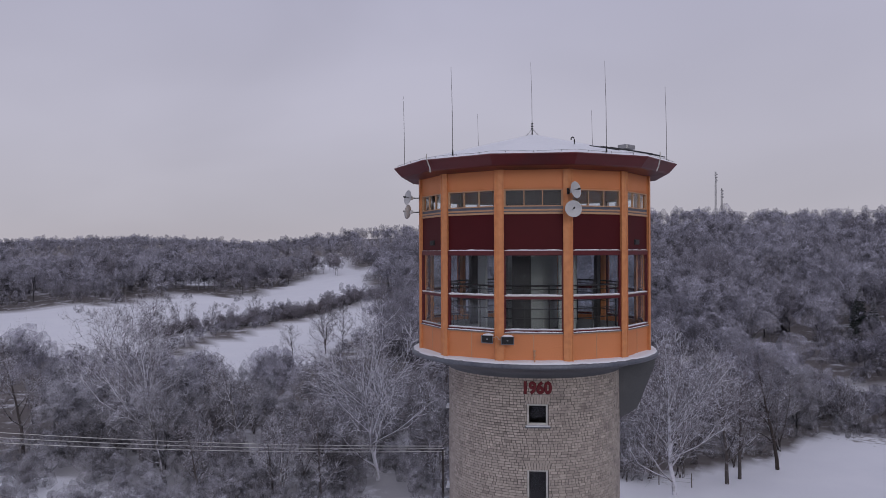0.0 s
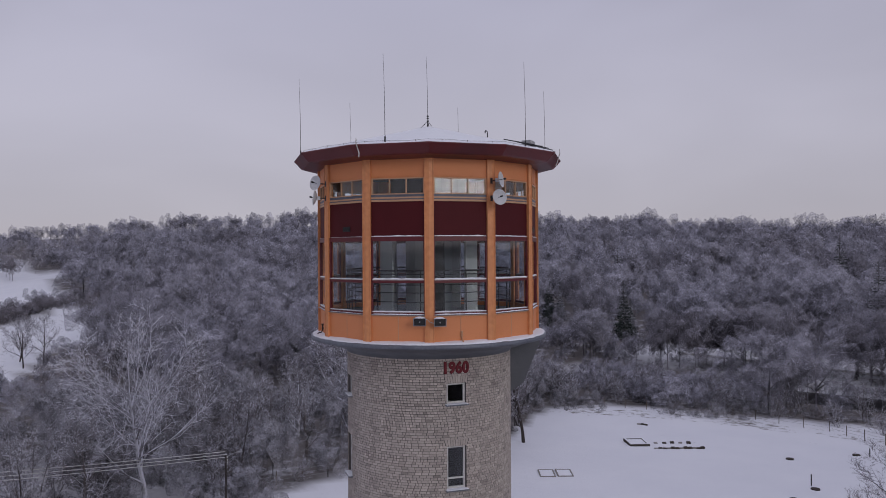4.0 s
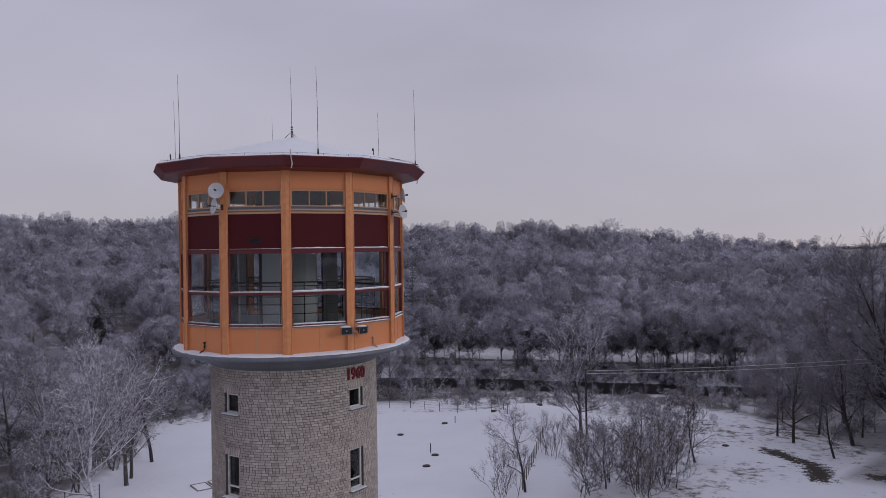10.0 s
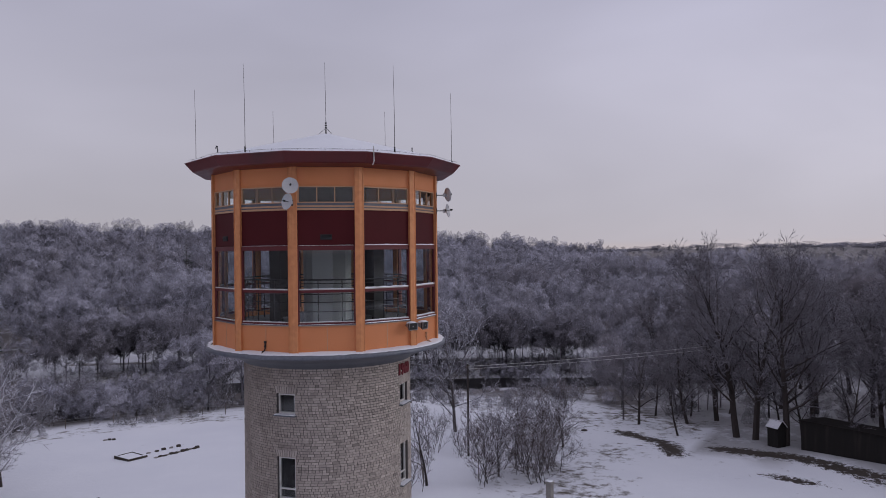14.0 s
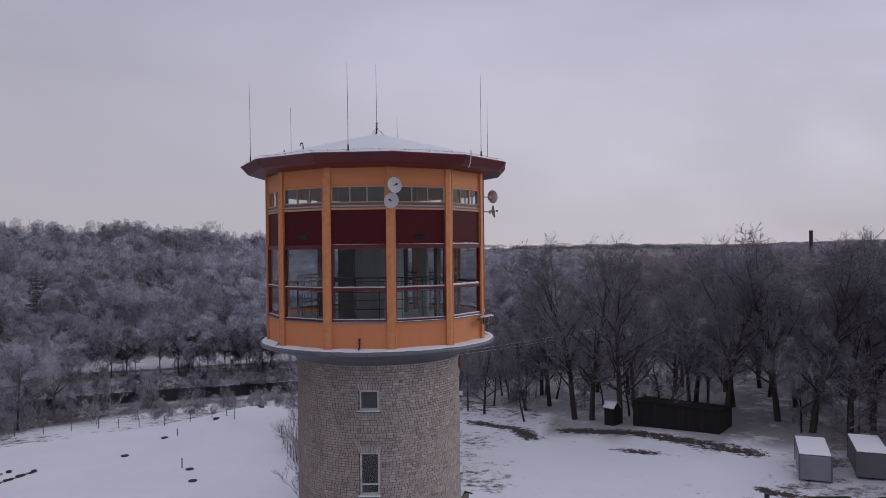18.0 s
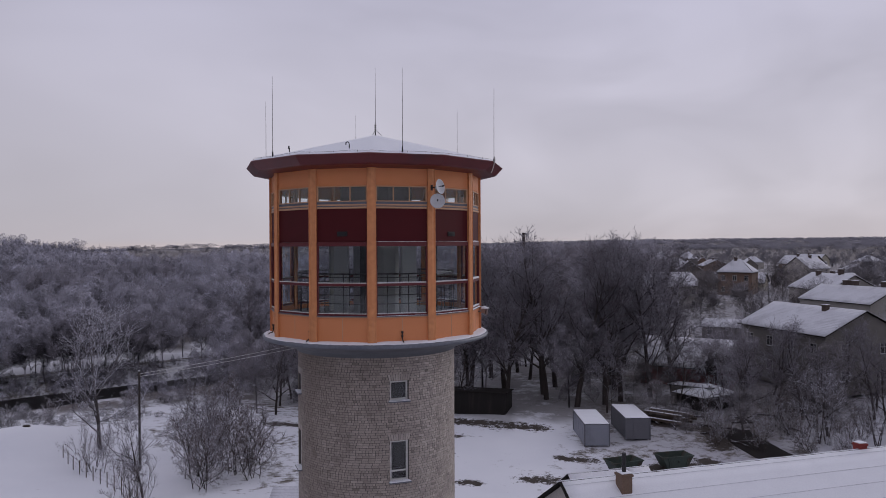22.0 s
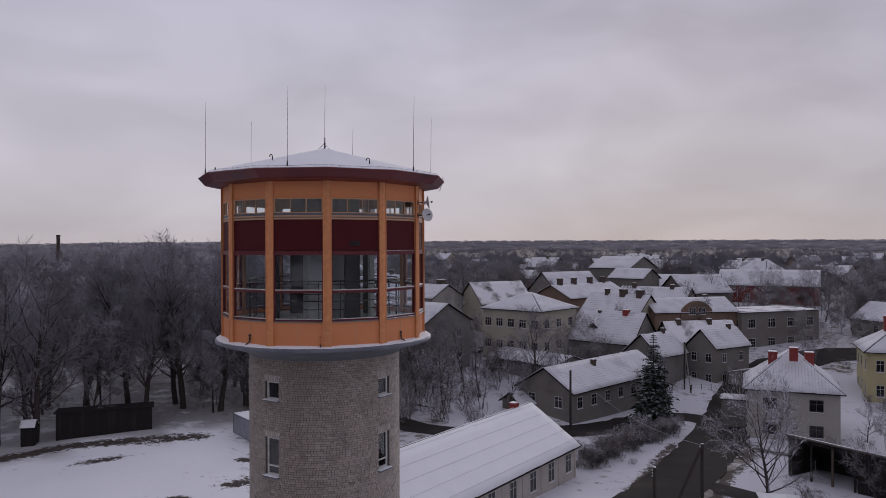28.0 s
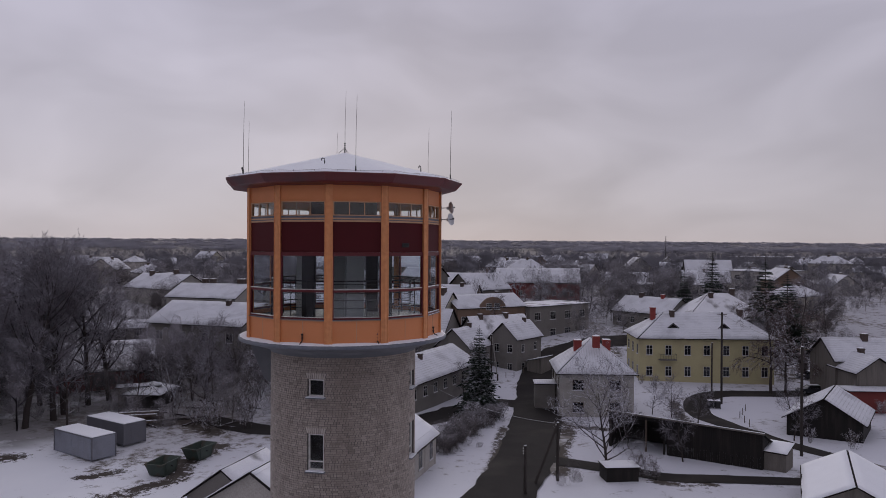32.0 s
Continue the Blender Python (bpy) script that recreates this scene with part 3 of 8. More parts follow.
def build_trunk_window(c, z0, z1):
    w = R_TRUNK * math.sin(radians(W_HALF)) - 0.012
    base = R_TRUNK - 0.17
    win = thing("trunk_window", "white-framed window set in the brick shaft", "window")
    for k in ("category",):
        del win[k]
    win.parent = tower
    win.matrix_basis = facing(base, c, z0)
    h = z1 - z0
    bm = bmesh.new()
    f = 0.075
    box(bm, -w, -w + f, -0.05, 0.04, 0, h, 0.008)
    box(bm, w - f, w, -0.05, 0.04, 0, h, 0.008)
    box(bm, -w + f, w - f, -0.05, 0.04, 0, f, 0.008)
    box(bm, -w + f, w - f, -0.05, 0.04, h - f, h, 0.008)
    if h > 1:
        box(bm, -w + f, w - f, -0.04, 0.03, 0.36, 0.42, 0.006)
    part("frame", bm, "white", win, "white painted wooden frame")
    g = part("pane", boxed(-w + f, w - f, -0.012, -0.004, f, h - f), "glass", win, "dark glass pane")
    g.visible_shadow = False
    part("sill", boxed(-w - 0.08, w + 0.08, 0.03, 0.30, -0.06, -0.015, 0.01), "zinc", win, "grey sheet-metal sill")
    part("sill_snow", boxed(-w - 0.06, w + 0.06, 0.05, 0.29, -0.015, 0.012, 0.01), "snow", win, "thin snow on the sill")


def rust_and_brown_at(a, z):
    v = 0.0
    # the last, widest entry makes the whole north half browner and darker
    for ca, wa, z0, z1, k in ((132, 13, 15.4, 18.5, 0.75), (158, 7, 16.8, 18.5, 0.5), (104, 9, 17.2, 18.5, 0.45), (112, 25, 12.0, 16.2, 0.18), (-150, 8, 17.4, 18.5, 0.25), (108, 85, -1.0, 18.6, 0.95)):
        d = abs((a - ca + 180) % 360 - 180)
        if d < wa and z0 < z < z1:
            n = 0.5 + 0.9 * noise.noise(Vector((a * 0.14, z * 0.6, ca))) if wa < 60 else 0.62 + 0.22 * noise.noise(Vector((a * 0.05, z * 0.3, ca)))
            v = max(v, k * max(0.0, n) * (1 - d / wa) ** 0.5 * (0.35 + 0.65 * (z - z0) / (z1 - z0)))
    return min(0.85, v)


def build_bricks():
    """Courses of stretchers and headers, 0.10 m a course; those of one stretch of the shaft are parts, the rest one joined part."""
    rng = random.Random(5)
    verts, faces, tone, rust_and_brown, single = [], [], [], [], []
    course, gap = 0.1, 0.014
    z = 18.62
    row = 0
    while z > -0.3:
        z1, z0 = z - gap / 2, z - course + gap / 2
        kind = rng.choice(("s", "s", "h", "m", "m"))
        a = rng.uniform(0, 4)
        end = a + 360
        prev = None
        while a < end - 0.4:
            ln = {"s": 0.25, "h": 0.12, "m": 0.25 if (prev != "l" and rng.random() < 0.75) else 0.12}[kind]
            if rng.random() < 0.08:
                ln = 0.12 if ln > 0.2 else 0.25
            prev = "l" if ln > 0.2 else "s"
            da = math.degrees((ln + gap) / R_TRUNK)
            a1 = min(a + da, end)
            g = math.degrees(gap / 2 / R_TRUNK)
            b0, b1 = a + g, a1 - g
            a = a1
            if b1 - b0 < 0.3:
                continue
            ok = True
            for c, w0, w1 in WINS:
                d0, d1 = (b0 - c + 180) % 360 - 180, (b1 - c + 180) % 360 - 180
                if abs(d0) > 40 or d1 < d0:
                    continue
                top = w1 + 0.262
                if z1 > w0 and z0 < w1:
                    if d0 >= -W_HALF and d1 <= W_HALF:
                        ok = False
                    elif d0 < -W_HALF < d1:
                        b1 -= d1 + W_HALF
                    elif d0 < W_HALF < d1:
                        b0 += W_HALF - d0
                elif z1 > w1 + 0.02 and z0 < top - 0.02:
                    edge = (W_HALF + 0.4) * (1.0 + 0.16 * min(1.0, (z1 - w1) / 0.262)) + 0.12
                    if d0 >= -edge and d1 <= edge:
                        ok = False
                    elif d0 < -edge < d1:
                        b1 -= d1 + edge
                    elif d0 < edge < d1:
                        b0 += edge - d0
            if not ok or b1 - b0 < 0.35:
                continue
            out = R_TRUNK + rng.uniform(-0.003, 0.006)
            t = rng.gauss(1.0, 0.10) * (0.72 if rng.random() < 0.035 else 1.0)
            ru = rust_and_brown_at((b0 + b1) / 2, z)
            if len(single) < 300 and 16.3 < z < 18.45 and -135 < ((b0 + b1) / 2 + 180) % 360 - 180 < -102:
                single.append(((b0 + b1) / 2, (z0 + z1) / 2, round(math.radians(b1 - b0) * R_TRUNK, 2), t, ru))
                continue
            i = len(verts)
            jz0, jz1 = z0 + rng.uniform(-0.002, 0.002), z1 + rng.uniform(-0.002, 0.002)
            for r, e in ((R_TRUNK - 0.03, 0.0), (out, 0.08)):
                for aa, zz in ((b0 + e, jz0), (b1 - e, jz0), (b1 - e, jz1), (b0 + e, jz1)):
                    ar = radians(aa)
                    verts.append((r * math.cos(ar), r * math.sin(ar), zz))
            faces += [(i + 4, i + 5, i + 6, i + 7), (i, i + 1, i + 5, i + 4), (i + 2, i + 3, i + 7, i + 6)]
            if z > 12:
                faces += [(i + 1, i + 2, i + 6, i + 5), (i + 3, i, i + 4, i + 7)]
            tone += [t] * 8
            rust_and_brown += [ru] * 8
        z -= course
        row += 1
    # soldier bricks over the windows
    for c, w0, w1 in WINS:
        n = 9
        for k in range(n):
            u0, u1 = (k / n - 0.5) * 2, ((k + 1) / n - 0.5) * 2
            i = len(verts)
            t = rng.gauss(1.0, 0.08)
            for r in (R_TRUNK - 0.03, R_TRUNK + 0.004):
                for u, zz, fan in ((u0 + 0.02, w1 + 0.01, 1.0), (u1 - 0.02, w1 + 0.01, 1.0), (u1 - 0.02, w1 + 0.262, 1.16), (u0 + 0.02, w1 + 0.262, 1.16)):
                    ar = radians(c + u * fan * (W_HALF + 0.4))
                    verts.append((r * math.cos(ar), r * math.sin(ar), zz))
            faces += [(i + 4, i + 5, i + 6, i + 7), (i, i + 1, i + 5, i + 4), (i + 1, i + 2, i + 6, i + 5), (i + 2, i + 3, i + 7, i + 6), (i + 3, i, i + 4, i + 7)]
            tone += [t] * 8
            rust_and_brown += [0.0] * 8
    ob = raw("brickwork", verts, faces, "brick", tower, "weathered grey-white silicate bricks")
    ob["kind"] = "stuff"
    for nm, vals in (("tone", tone), ("rust_and_brown", rust_and_brown)):
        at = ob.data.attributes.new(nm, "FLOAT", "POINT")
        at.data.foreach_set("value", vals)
    meshes = {}
    for a, zc, ln, t, ru in single:
        key = (ln, round(t * 5) / 5)
        if key not in meshes:
            hw, hz = ln / 2, (course - gap) / 2
            vs = [(-hw, -0.03, -hz), (hw, -0.03, -hz), (hw, -0.03, hz), (-hw, -0.03, hz), (-hw + 0.004, 0.004, -hz + 0.004), (hw - 0.004, 0.004, -hz + 0.004), (hw - 0.004, 0.004, hz - 0.004), (-hw + 0.004, 0.004, hz - 0.004)]
            me = bpy.data.meshes.new("brick")
            me.from_pydata(vs, [], [(7, 6, 5, 4), (4, 5, 1, 0), (5, 6, 2, 1), (6, 7, 3, 2), (7, 4, 0, 3)])
            me.materials.append(M["brick"])
            for nm, v in (("tone", key[1]), ("rust_and_brown", 0.0)):
                at = me.attributes.new(nm, "FLOAT", "POINT")
                at.data.foreach_set("value", [v] * 8)
            meshes[key] = me
        b = new("brick", meshes[key])
        b.parent = tower
        b.matrix_basis = facing(R_TRUNK * math.cos(ln / 2 / R_TRUNK) + 0.002, a, zc)


build_trunk()


def ring_prism(bm, prof, n=12, off=-110.5):
    """A profile of (apothem-corner radius, height) carried round the twelve corners."""
    cols = [[bm.verts.new(polar(r, off + 360 / n * k, z)) for r, z in prof] for k in range(n)]
    for k in range(n):
        s, t = cols[k], cols[(k + 1) % n]
        for i in range(len(prof) - 1):
            bm.faces.new((s[i], t[i], t[i + 1], s[i + 1]))
    return bm


def build_ledge():
    part("soffit", lathe(bmesh.new(), [(R_TRUNK - 0.05, 18.50), (R_TRUNK + 0.03, 18.50), (R_TRUNK + 0.05, 18.60), (4.55, 18.97), (4.80, 19.02), (4.86, 19.05)], 72), "soffit", tower, "blue-grey painted conical soffit", smooth=True)
    part("ledge", lathe(bmesh.new(), [(4.86, 19.05), (4.90, 19.05), (4.91, 19.10), (4.90, 19.19), (4.87, 19.20), (4.3, 19.25), (3.2, 19.25)], 72), "zinc", tower, "grey sheet-metal ledge round the cabin", smooth=True)
    # uneven snow lying on the ledge
    bm = bmesh.new()
    n = 200
    cols = []
    for k in range(n):
        a = 360 * k / n
        thick = 0.04 + 0.028 * noise.noise(Vector((math.cos(radians(a)) * 6, math.sin(radians(a)) * 6, 3)))
        lee = 0.55 + 0.45 * math.cos(radians(a + 80))
        thick *= 0.45 + 0.75 * lee
        edge = 4.85 - 0.14 * abs(noise.noise(Vector((math.cos(radians(a)) * 14, math.sin(radians(a)) * 14, 9))))
        cols.append([bm.verts.new(polar(r, a, z)) for r, z in ((edge + 0.012, 19.195), (edge + 0.005, 19.205 + thick * 0.6), (edge - 0.06, 19.21 + thick), (4.6, 19.24 + thick), (4.2, 19.28 + thick))])
    for k in range(n):
        s, t = cols[k], cols[(k + 1) % n]
        for i in range(4):
            bm.faces.new((s[i], t[i], t[i + 1], s[i + 1]))
    part("ledge_snow", bm, "snow", tower, "uneven snow on the ledge", smooth=True)
    # tapering sheet-metal hood under the ledge
    bm = bmesh.new()
    prof = [(4.74, 19.0, 0.75), (4.70, 18.6, 0.72), (4.05, 16.9, 0.5), (3.5, 16.55, 0.42)]
    rows = [[bm.verts.new((r, s * w, z)) for s in (-1, 1)] + [bm.verts.new((R_TRUNK - 0.1, s * w, z)) for s in (1, -1)] for r, z, w in prof]
    for s, t in zip(rows, rows[1:]):
        for k in range(4):
            bm.faces.new((s[k], s[(k + 1) % 4], t[(k + 1) % 4], t[k]))
    bm.faces.new(rows[-1])
    part("ledge_hood", bm, "soffit", tower, "grey sheet-metal hood tapering to the shaft", Matrix.Rotation(radians(-7), 4, "Z"))


build_ledge()
Z_SILL, Z_MID, Z_HEAD, Z_RED, Z_TRIM, Z_TOPW, Z_BAND = 20.27, 21.50, 23.00, 23.12, 24.40, 24.66, 25.27
HALF = APO * math.tan(radians(13.2))
SNOWY = {-95.5: 1.0, -125.5: 1.0, -65.5: 0.9, -35.5: 0.7, -155.5: 0.35, 174.5: 0.3}


def bar(x0, x1, y0, y1, z0, z1, b=0.006):
    return boxed(x0, x1, y0, y1, z0, z1, b)


def snow_strip(x0, x1, y0, y1, z, t, seed):
    bm = bmesh.new()
    n = 14
    rows = []
    for i in range(n + 1):
        x = x0 + (x1 - x0) * i / n
        h = t * (0.75 + 0.5 * noise.noise(Vector((x * 4, seed, 0)))) * (0.4 if i in (0, n) else 1)
        rows.append([bm.verts.new(p) for p in ((x, y0, z), (x, y0, z + h), (x, (y0 + y1) / 2, z + h * 1.1), (x, y1, z + h * 0.6), (x, y1 + 0.008, z))])
    for s, t2 in zip(rows, rows[1:]):
        for i in range(4):
            bm.faces.new((s[i], s[i + 1], t2[i + 1], t2[i]))
    for s in (rows[0], rows[-1]):
        bm.faces.new(s)
    return bm


CABIN = {}


def shared(name, key, build, mat, parent, m=None, label="", smooth=False):
    if key in CABIN:
        return same(name, CABIN[key], parent, m, label)
    CABIN[key] = part(name, build(), mat, parent, label, m, smooth)
    return CABIN[key]


def build_facet(a):
    f = facing(APO, a)
    h = HALF
    shared("lower_panel", "low", lambda: bar(-h, h, -0.10, 0.0, 19.2, Z_SILL - 0.04), "orange", tower, f, "orange painted panel")
    shared("panel_seam", "seam", lambda: box(box(bmesh.new(), -h, h, 0.0, 0.018, Z_SILL - 0.075, Z_SILL - 0.03, 0.004), -0.012, 0.012, 0.0, 0.008, 19.26, Z_SILL - 0.08), "trim", tower, f, "pale cover strip")
    shared("red_panel", "red", lambda: bar(-h, h, -0.10, -0.012, Z_RED, Z_TRIM), "oxblood", tower, f, "dark oxblood red panel")
    shared("panel_trim", "trim", lambda: box(box(bmesh.new(), -h, h, -0.06, 0.028, Z_TRIM, Z_TRIM + 0.07, 0.006), -h, h, -0.06, 0.012, Z_TRIM + 0.11, Z_TRIM + 0.17, 0.006), "trim", tower, f, "pale orange trim")
    shared("trim_board", "trimb", lambda: bar(-h, h, -0.08, -0.004, Z_TRIM + 0.07, Z_TOPW), "zinc", tower, f, "grey sill board")
    shared("upper_band", "band", lambda: bar(-h, h, -0.10, 0.0, Z_BAND, 26.0), "orange", tower, f, "orange painted band under the eaves")
    shared("band_strip", "bands", lambda: bar(-h, h, 0.0, 0.02, Z_BAND + 0.03, Z_BAND + 0.07), "orange", tower, f)

    # tall two-light window
    win = new("window")
    win.parent, win.matrix_basis = tower, f
    win["label"] = "tall two-light window in a dark red frame"
    w, e = h - 0.005, 0.06

    def frame_bm():
        bm = bmesh.new()
        box(bm, -w, -w + e, -0.09, 0.03, Z_SILL, Z_HEAD + 0.12, 0.008)
        box(bm, w - e, w, -0.09, 0.03, Z_SILL, Z_HEAD + 0.12, 0.008)
        box(bm, -w + e, w - e, -0.09, 0.03, Z_HEAD - 0.05, Z_HEAD + 0.115, 0.008)
        box(bm, -w + e, w - e, -0.09, 0.03, Z_SILL, Z_SILL + 0.075, 0.008)
        return box(bm, -w + e, w - e, -0.08, 0.022, Z_MID - 0.085, Z_MID + 0.02, 0.008)

    shared("frame", "frame", frame_bm, "redframe", win, None, "dark red painted frame")
    shared("glazing_bead", "bead", lambda: bar(-w + e, w - e, -0.06, 0.034, Z_MID + 0.02, Z_MID + 0.055, 0.004), "white", win, None, "white glazing bead")
    shared("glazing_bead", "bead2", lambda: bar(-w + e, w - e, -0.05, 0.036, Z_SILL + 0.075, Z_SILL + 0.1, 0.004), "white", win, None, "white glazing bead")
    for key, z0, z1 in (("up", Z_MID + 0.05, Z_HEAD - 0.045), ("dn", Z_SILL + 0.09, Z_MID - 0.08)):
        g = shared("pane", "pane" + key, lambda: boxed(-w + e, w - e, -0.04, -0.032, z0, z1), "glass", win)
        g.visible_shadow = False
    shared("outer_sill", "osill", lambda: bar(-w, w, 0.03, 0.085, Z_SILL - 0.03, Z_SILL, 0.004), "zinc", win, None, "metal sill")
    s = SNOWY.get(a if a <= 180 else a - 360, 0.0)
    if s:
        for z, y0, y1, t in ((Z_RED + 0.002, -0.012, 0.03, 0.045), (Z_MID + 0.055, -0.03, 0.035, 0.05), (Z_SILL + 0.1, -0.03, 0.045, 0.035), (Z_SILL, 0.03, 0.08, 0.035)):
            part("sill_snow", snow_strip(-w + 0.03, w - 0.03, y0, y1, z, t * s, a + z), "snow", win, "line of snow")

    # small three-light window
    top = new("top_window")
    top.parent, top.matrix_basis = tower, f
    top["label"] = "low three-light window under the eaves"

    def top_bm():
        bm = bmesh.new()
        box(bm, -w, -w + 0.07, -0.08, 0.014, Z_TOPW, Z_BAND, 0.006)
        box(bm, w - 0.07, w, -0.08, 0.014, Z_TOPW, Z_BAND, 0.006)
        box(bm, -w + 0.07, w - 0.07, -0.08, 0.014, Z_BAND - 0.04, Z_BAND, 0.006)
        return box(bm, -w + 0.07, w - 0.07, -0.08, 0.02, Z_TOPW, Z_TOPW + 0.04, 0.006)

    shared("frame", "tframe", top_bm, "trim", top, None, "pale orange frame")
    third = (w - 0.07) * 2 / 3
    for k in range(3):
        g = shared("pane", "tpane", lambda: boxed(-third / 2 + 0.015, third / 2 - 0.015, -0.04, -0.033, Z_TOPW + 0.04, Z_BAND - 0.04), "glass", top, pose((k - 1) * third, 0, 0))
        g.visible_shadow = False
    for k in (-0.5, 0.5):
        shared("mullion", "mull", lambda: bar(-0.017, 0.017, -0.07, 0.01, Z_TOPW + 0.04, Z_BAND - 0.04, 0.004), "trim", top, pose(k * third, 0, 0))


def build_pillar(a):
    """A boxed corner post folded round the corner, with a cover strip down each side."""
    t = math.tan(radians(15))

    def bm():
        b = bmesh.new()
        c, n = math.cos(radians(15)), math.sin(radians(15))
        outer = [(-0.158 * c - 0.075 * n, -0.158 * n + 0.075 * c), (0.0, 0.075 / c), (0.158 * c + 0.075 * n, -0.158 * n + 0.075 * c)]
        inner = [(0.158 * c - 0.16 * n, -0.158 * n - 0.16 * c), (0.0, -0.16 / c), (-0.158 * c + 0.16 * n, -0.158 * n - 0.16 * c)]
        loop = outer + inner
        lo, hi = [[b.verts.new((x, y, z)) for x, y in loop] for z in (19.22, 25.98)]
        for k in range(6):
            b.faces.new((lo[k], lo[(k + 1) % 6], hi[(k + 1) % 6], hi[k]))
        b.faces.new(lo[::-1])
        b.faces.new(hi)
        bmesh.ops.recalc_face_normals(b, faces=b.faces[:])
        return b

    post = shared("corner_post", "post", bm, "pillar", tower, facing(APO / math.cos(radians(15)), a), "orange boxed corner post")
    for s in (-1, 1):
        shared("cover_strip", "strip" + str(s), lambda: boxed(s * 0.138 - 0.02, s * 0.138 + 0.02, 0.06, 0.098, 19.24, 25.96, 0.006, Matrix.Rotation(radians(-15 * s), 4, "Z")), "pillar", post)


for a in FACETS:
    build_facet(a)
    build_pillar(a - 15)
for a in (-155.5, 144.5, -35.5):
    gr = part("vent_grille", box(box(bmesh.new(), -0.21, 0.21, -0.012, 0.012, -0.09, 0.09, 0.006), -0.22, 0.22, 0.0, 0.016, 0.08, 0.1), "black", tower, "black slatted vent grille", facing(APO, a, 23.42))
    for k in range(4):
        part("slat", box(bmesh.new(), -0.19, 0.19, 0.0, 0.03, -0.012, 0.0, m=pose(0, 0.012, -0.055 + k * 0.038, 25)), "darkmetal", gr)


def build_roof():
    R = 5.62
    bm = bmesh.new()
    part("roof", ring_prism(bm, [(R - 0.02, 26.36), (R, 26.40), (2.6, 27.10), (0.05, 27.76)]), "eave", tower, "low twelve-sided roof sheeting")
    for k in range(12):
        a0, a1 = -110.5 + 30 * k, -80.5 + 30 * k
        bm = bmesh.new()
        rows = [[bm.verts.new(polar(r, a, z)) for a in (a0, a1)] for r, z in ((R, 26.40), (R + 0.025, 26.37), (R - 0.02, 26.32), (5.36, 26.06), (5.30, 26.02), (4.30, 25.92), (4.30, 26.0), (5.3, 26.12), (R - 0.1, 26.36), (R, 26.40))]
        for s, t in zip(rows, rows[1:]):
            bm.faces.new((s[0], s[1], t[1], t[0]))
        part("eave_panel", bm, "eave", tower, "dark red boxed eave")
    # snow lying on the cone, thin and ragged along the eave
    bm = bmesh.new()
    n = 180
    prof = (1.0, 0.992, 0.97, 0.9, 0.75, 0.55, 0.35, 0.18, 0.02)
    cols = []
    for k in range(n):
        a = 360 * k / n
        d = (a + 110.5) % 30 - 15
        rim = (R - 0.02) * math.cos(radians(15)) / math.cos(radians(d))
        rim -= 0.07 * max(0.0, noise.noise(Vector((math.cos(radians(a)) * 9, math.sin(radians(a)) * 9, 4))) + 0.2)
        col = []
        for i, u in enumerate(prof):
            z = 26.40 + (1 - u) * 1.40
            t = 0.0 if i == 0 else 0.03 if i == 1 else 0.05 + 0.02 * noise.noise(Vector((u * 6, a * 0.07, 1)))
            col.append(bm.verts.new(polar(rim * u, a, z + t + (0.006 if i == 0 else 0))))
        cols.append(col)
    for k in range(n):
        s, t = cols[k], cols[(k + 1) % n]
        for i in range(len(prof) - 1):
            bm.faces.new((s[i], t[i], t[i + 1], s[i + 1]))
    bm.faces.new([c[-1] for c in cols])
    part("roof_snow", bm, "snow", tower, "smooth layer of snow on the roof", smooth=True)
    # bare seams where the snow is thin, a hatch, bent pipes
    for k in range(6):
        a = -62 + k * 6.5
        bm = bmesh.new()
        tube(bm, [polar(5.35, a, 26.57), polar(4.2, a - 5, 26.85)], 0.018, 4)
        part("roof_seam", bm, "darkmetal", tower, "bare standing seam")
    part("roof_hatch", boxed(-0.28, 0.28, -0.2, 0.2, 0, 0.16, 0.02), "steel", tower, "small grey roof hatch", facing(4.4, -45, 26.8))
    for a, r in ((-71, 3.6), (40, 4.9), (150, 4.9), (95, 3.9)):
        z = 26.47 + (5.6 - r) * 0.25
        bm = tube(bmesh.new(), [(0, 0, 0), (0, 0, 0.16), (0.02, 0, 0.22), (0.08, 0, 0.25), (0.13, 0, 0.21), (0.13, 0, 0.14)], 0.022, 6)
        part("vent_pipe", bm, "darkmetal", tower, "bent roof pipe", facing(r, a, z))
    # conductor wire along the eave on short studs
    for k in range(12):
        bm = bmesh.new()
        p, q = polar(5.5, -110.5 + 30 * k, 26.50), polar(5.5, -80.5 + 30 * k, 26.50)
        pts = [p.lerp(q, i / 4) + Vector((0, 0, 0.02 * math.sin(i * 2.1 + k))) for i in range(5)]
        tube(bm, pts, 0.006, 4)
        part("conductor_wire", bm, "steel", tower, "thin conductor wire above the eave")
    for k in range(36):
        a = -105.5 + 10 * k
        d = (a + 110.5) % 30 - 15
        shared("wire_stud", "stud", lambda: tube(bmesh.new(), [(0, 0, -0.12), (0, 0, 0.02)], 0.008, 4), "darkmetal", tower, facing(5.5 * math.cos(radians(15)) / math.cos(radians(d)), a, 26.49))
    for a in (-138, -42):
        bm = tube(bmesh.new(), [polar(5.6, a, 26.6), polar(5.62, a, 26.45), polar(5.5, a + 0.6, 26.1), polar(5.45, a + 0.2, 25.95)], 0.022, 5)
        part("hanging_cable", bm, "white", tower, "frosted cable hanging from the eave")


build_roof()


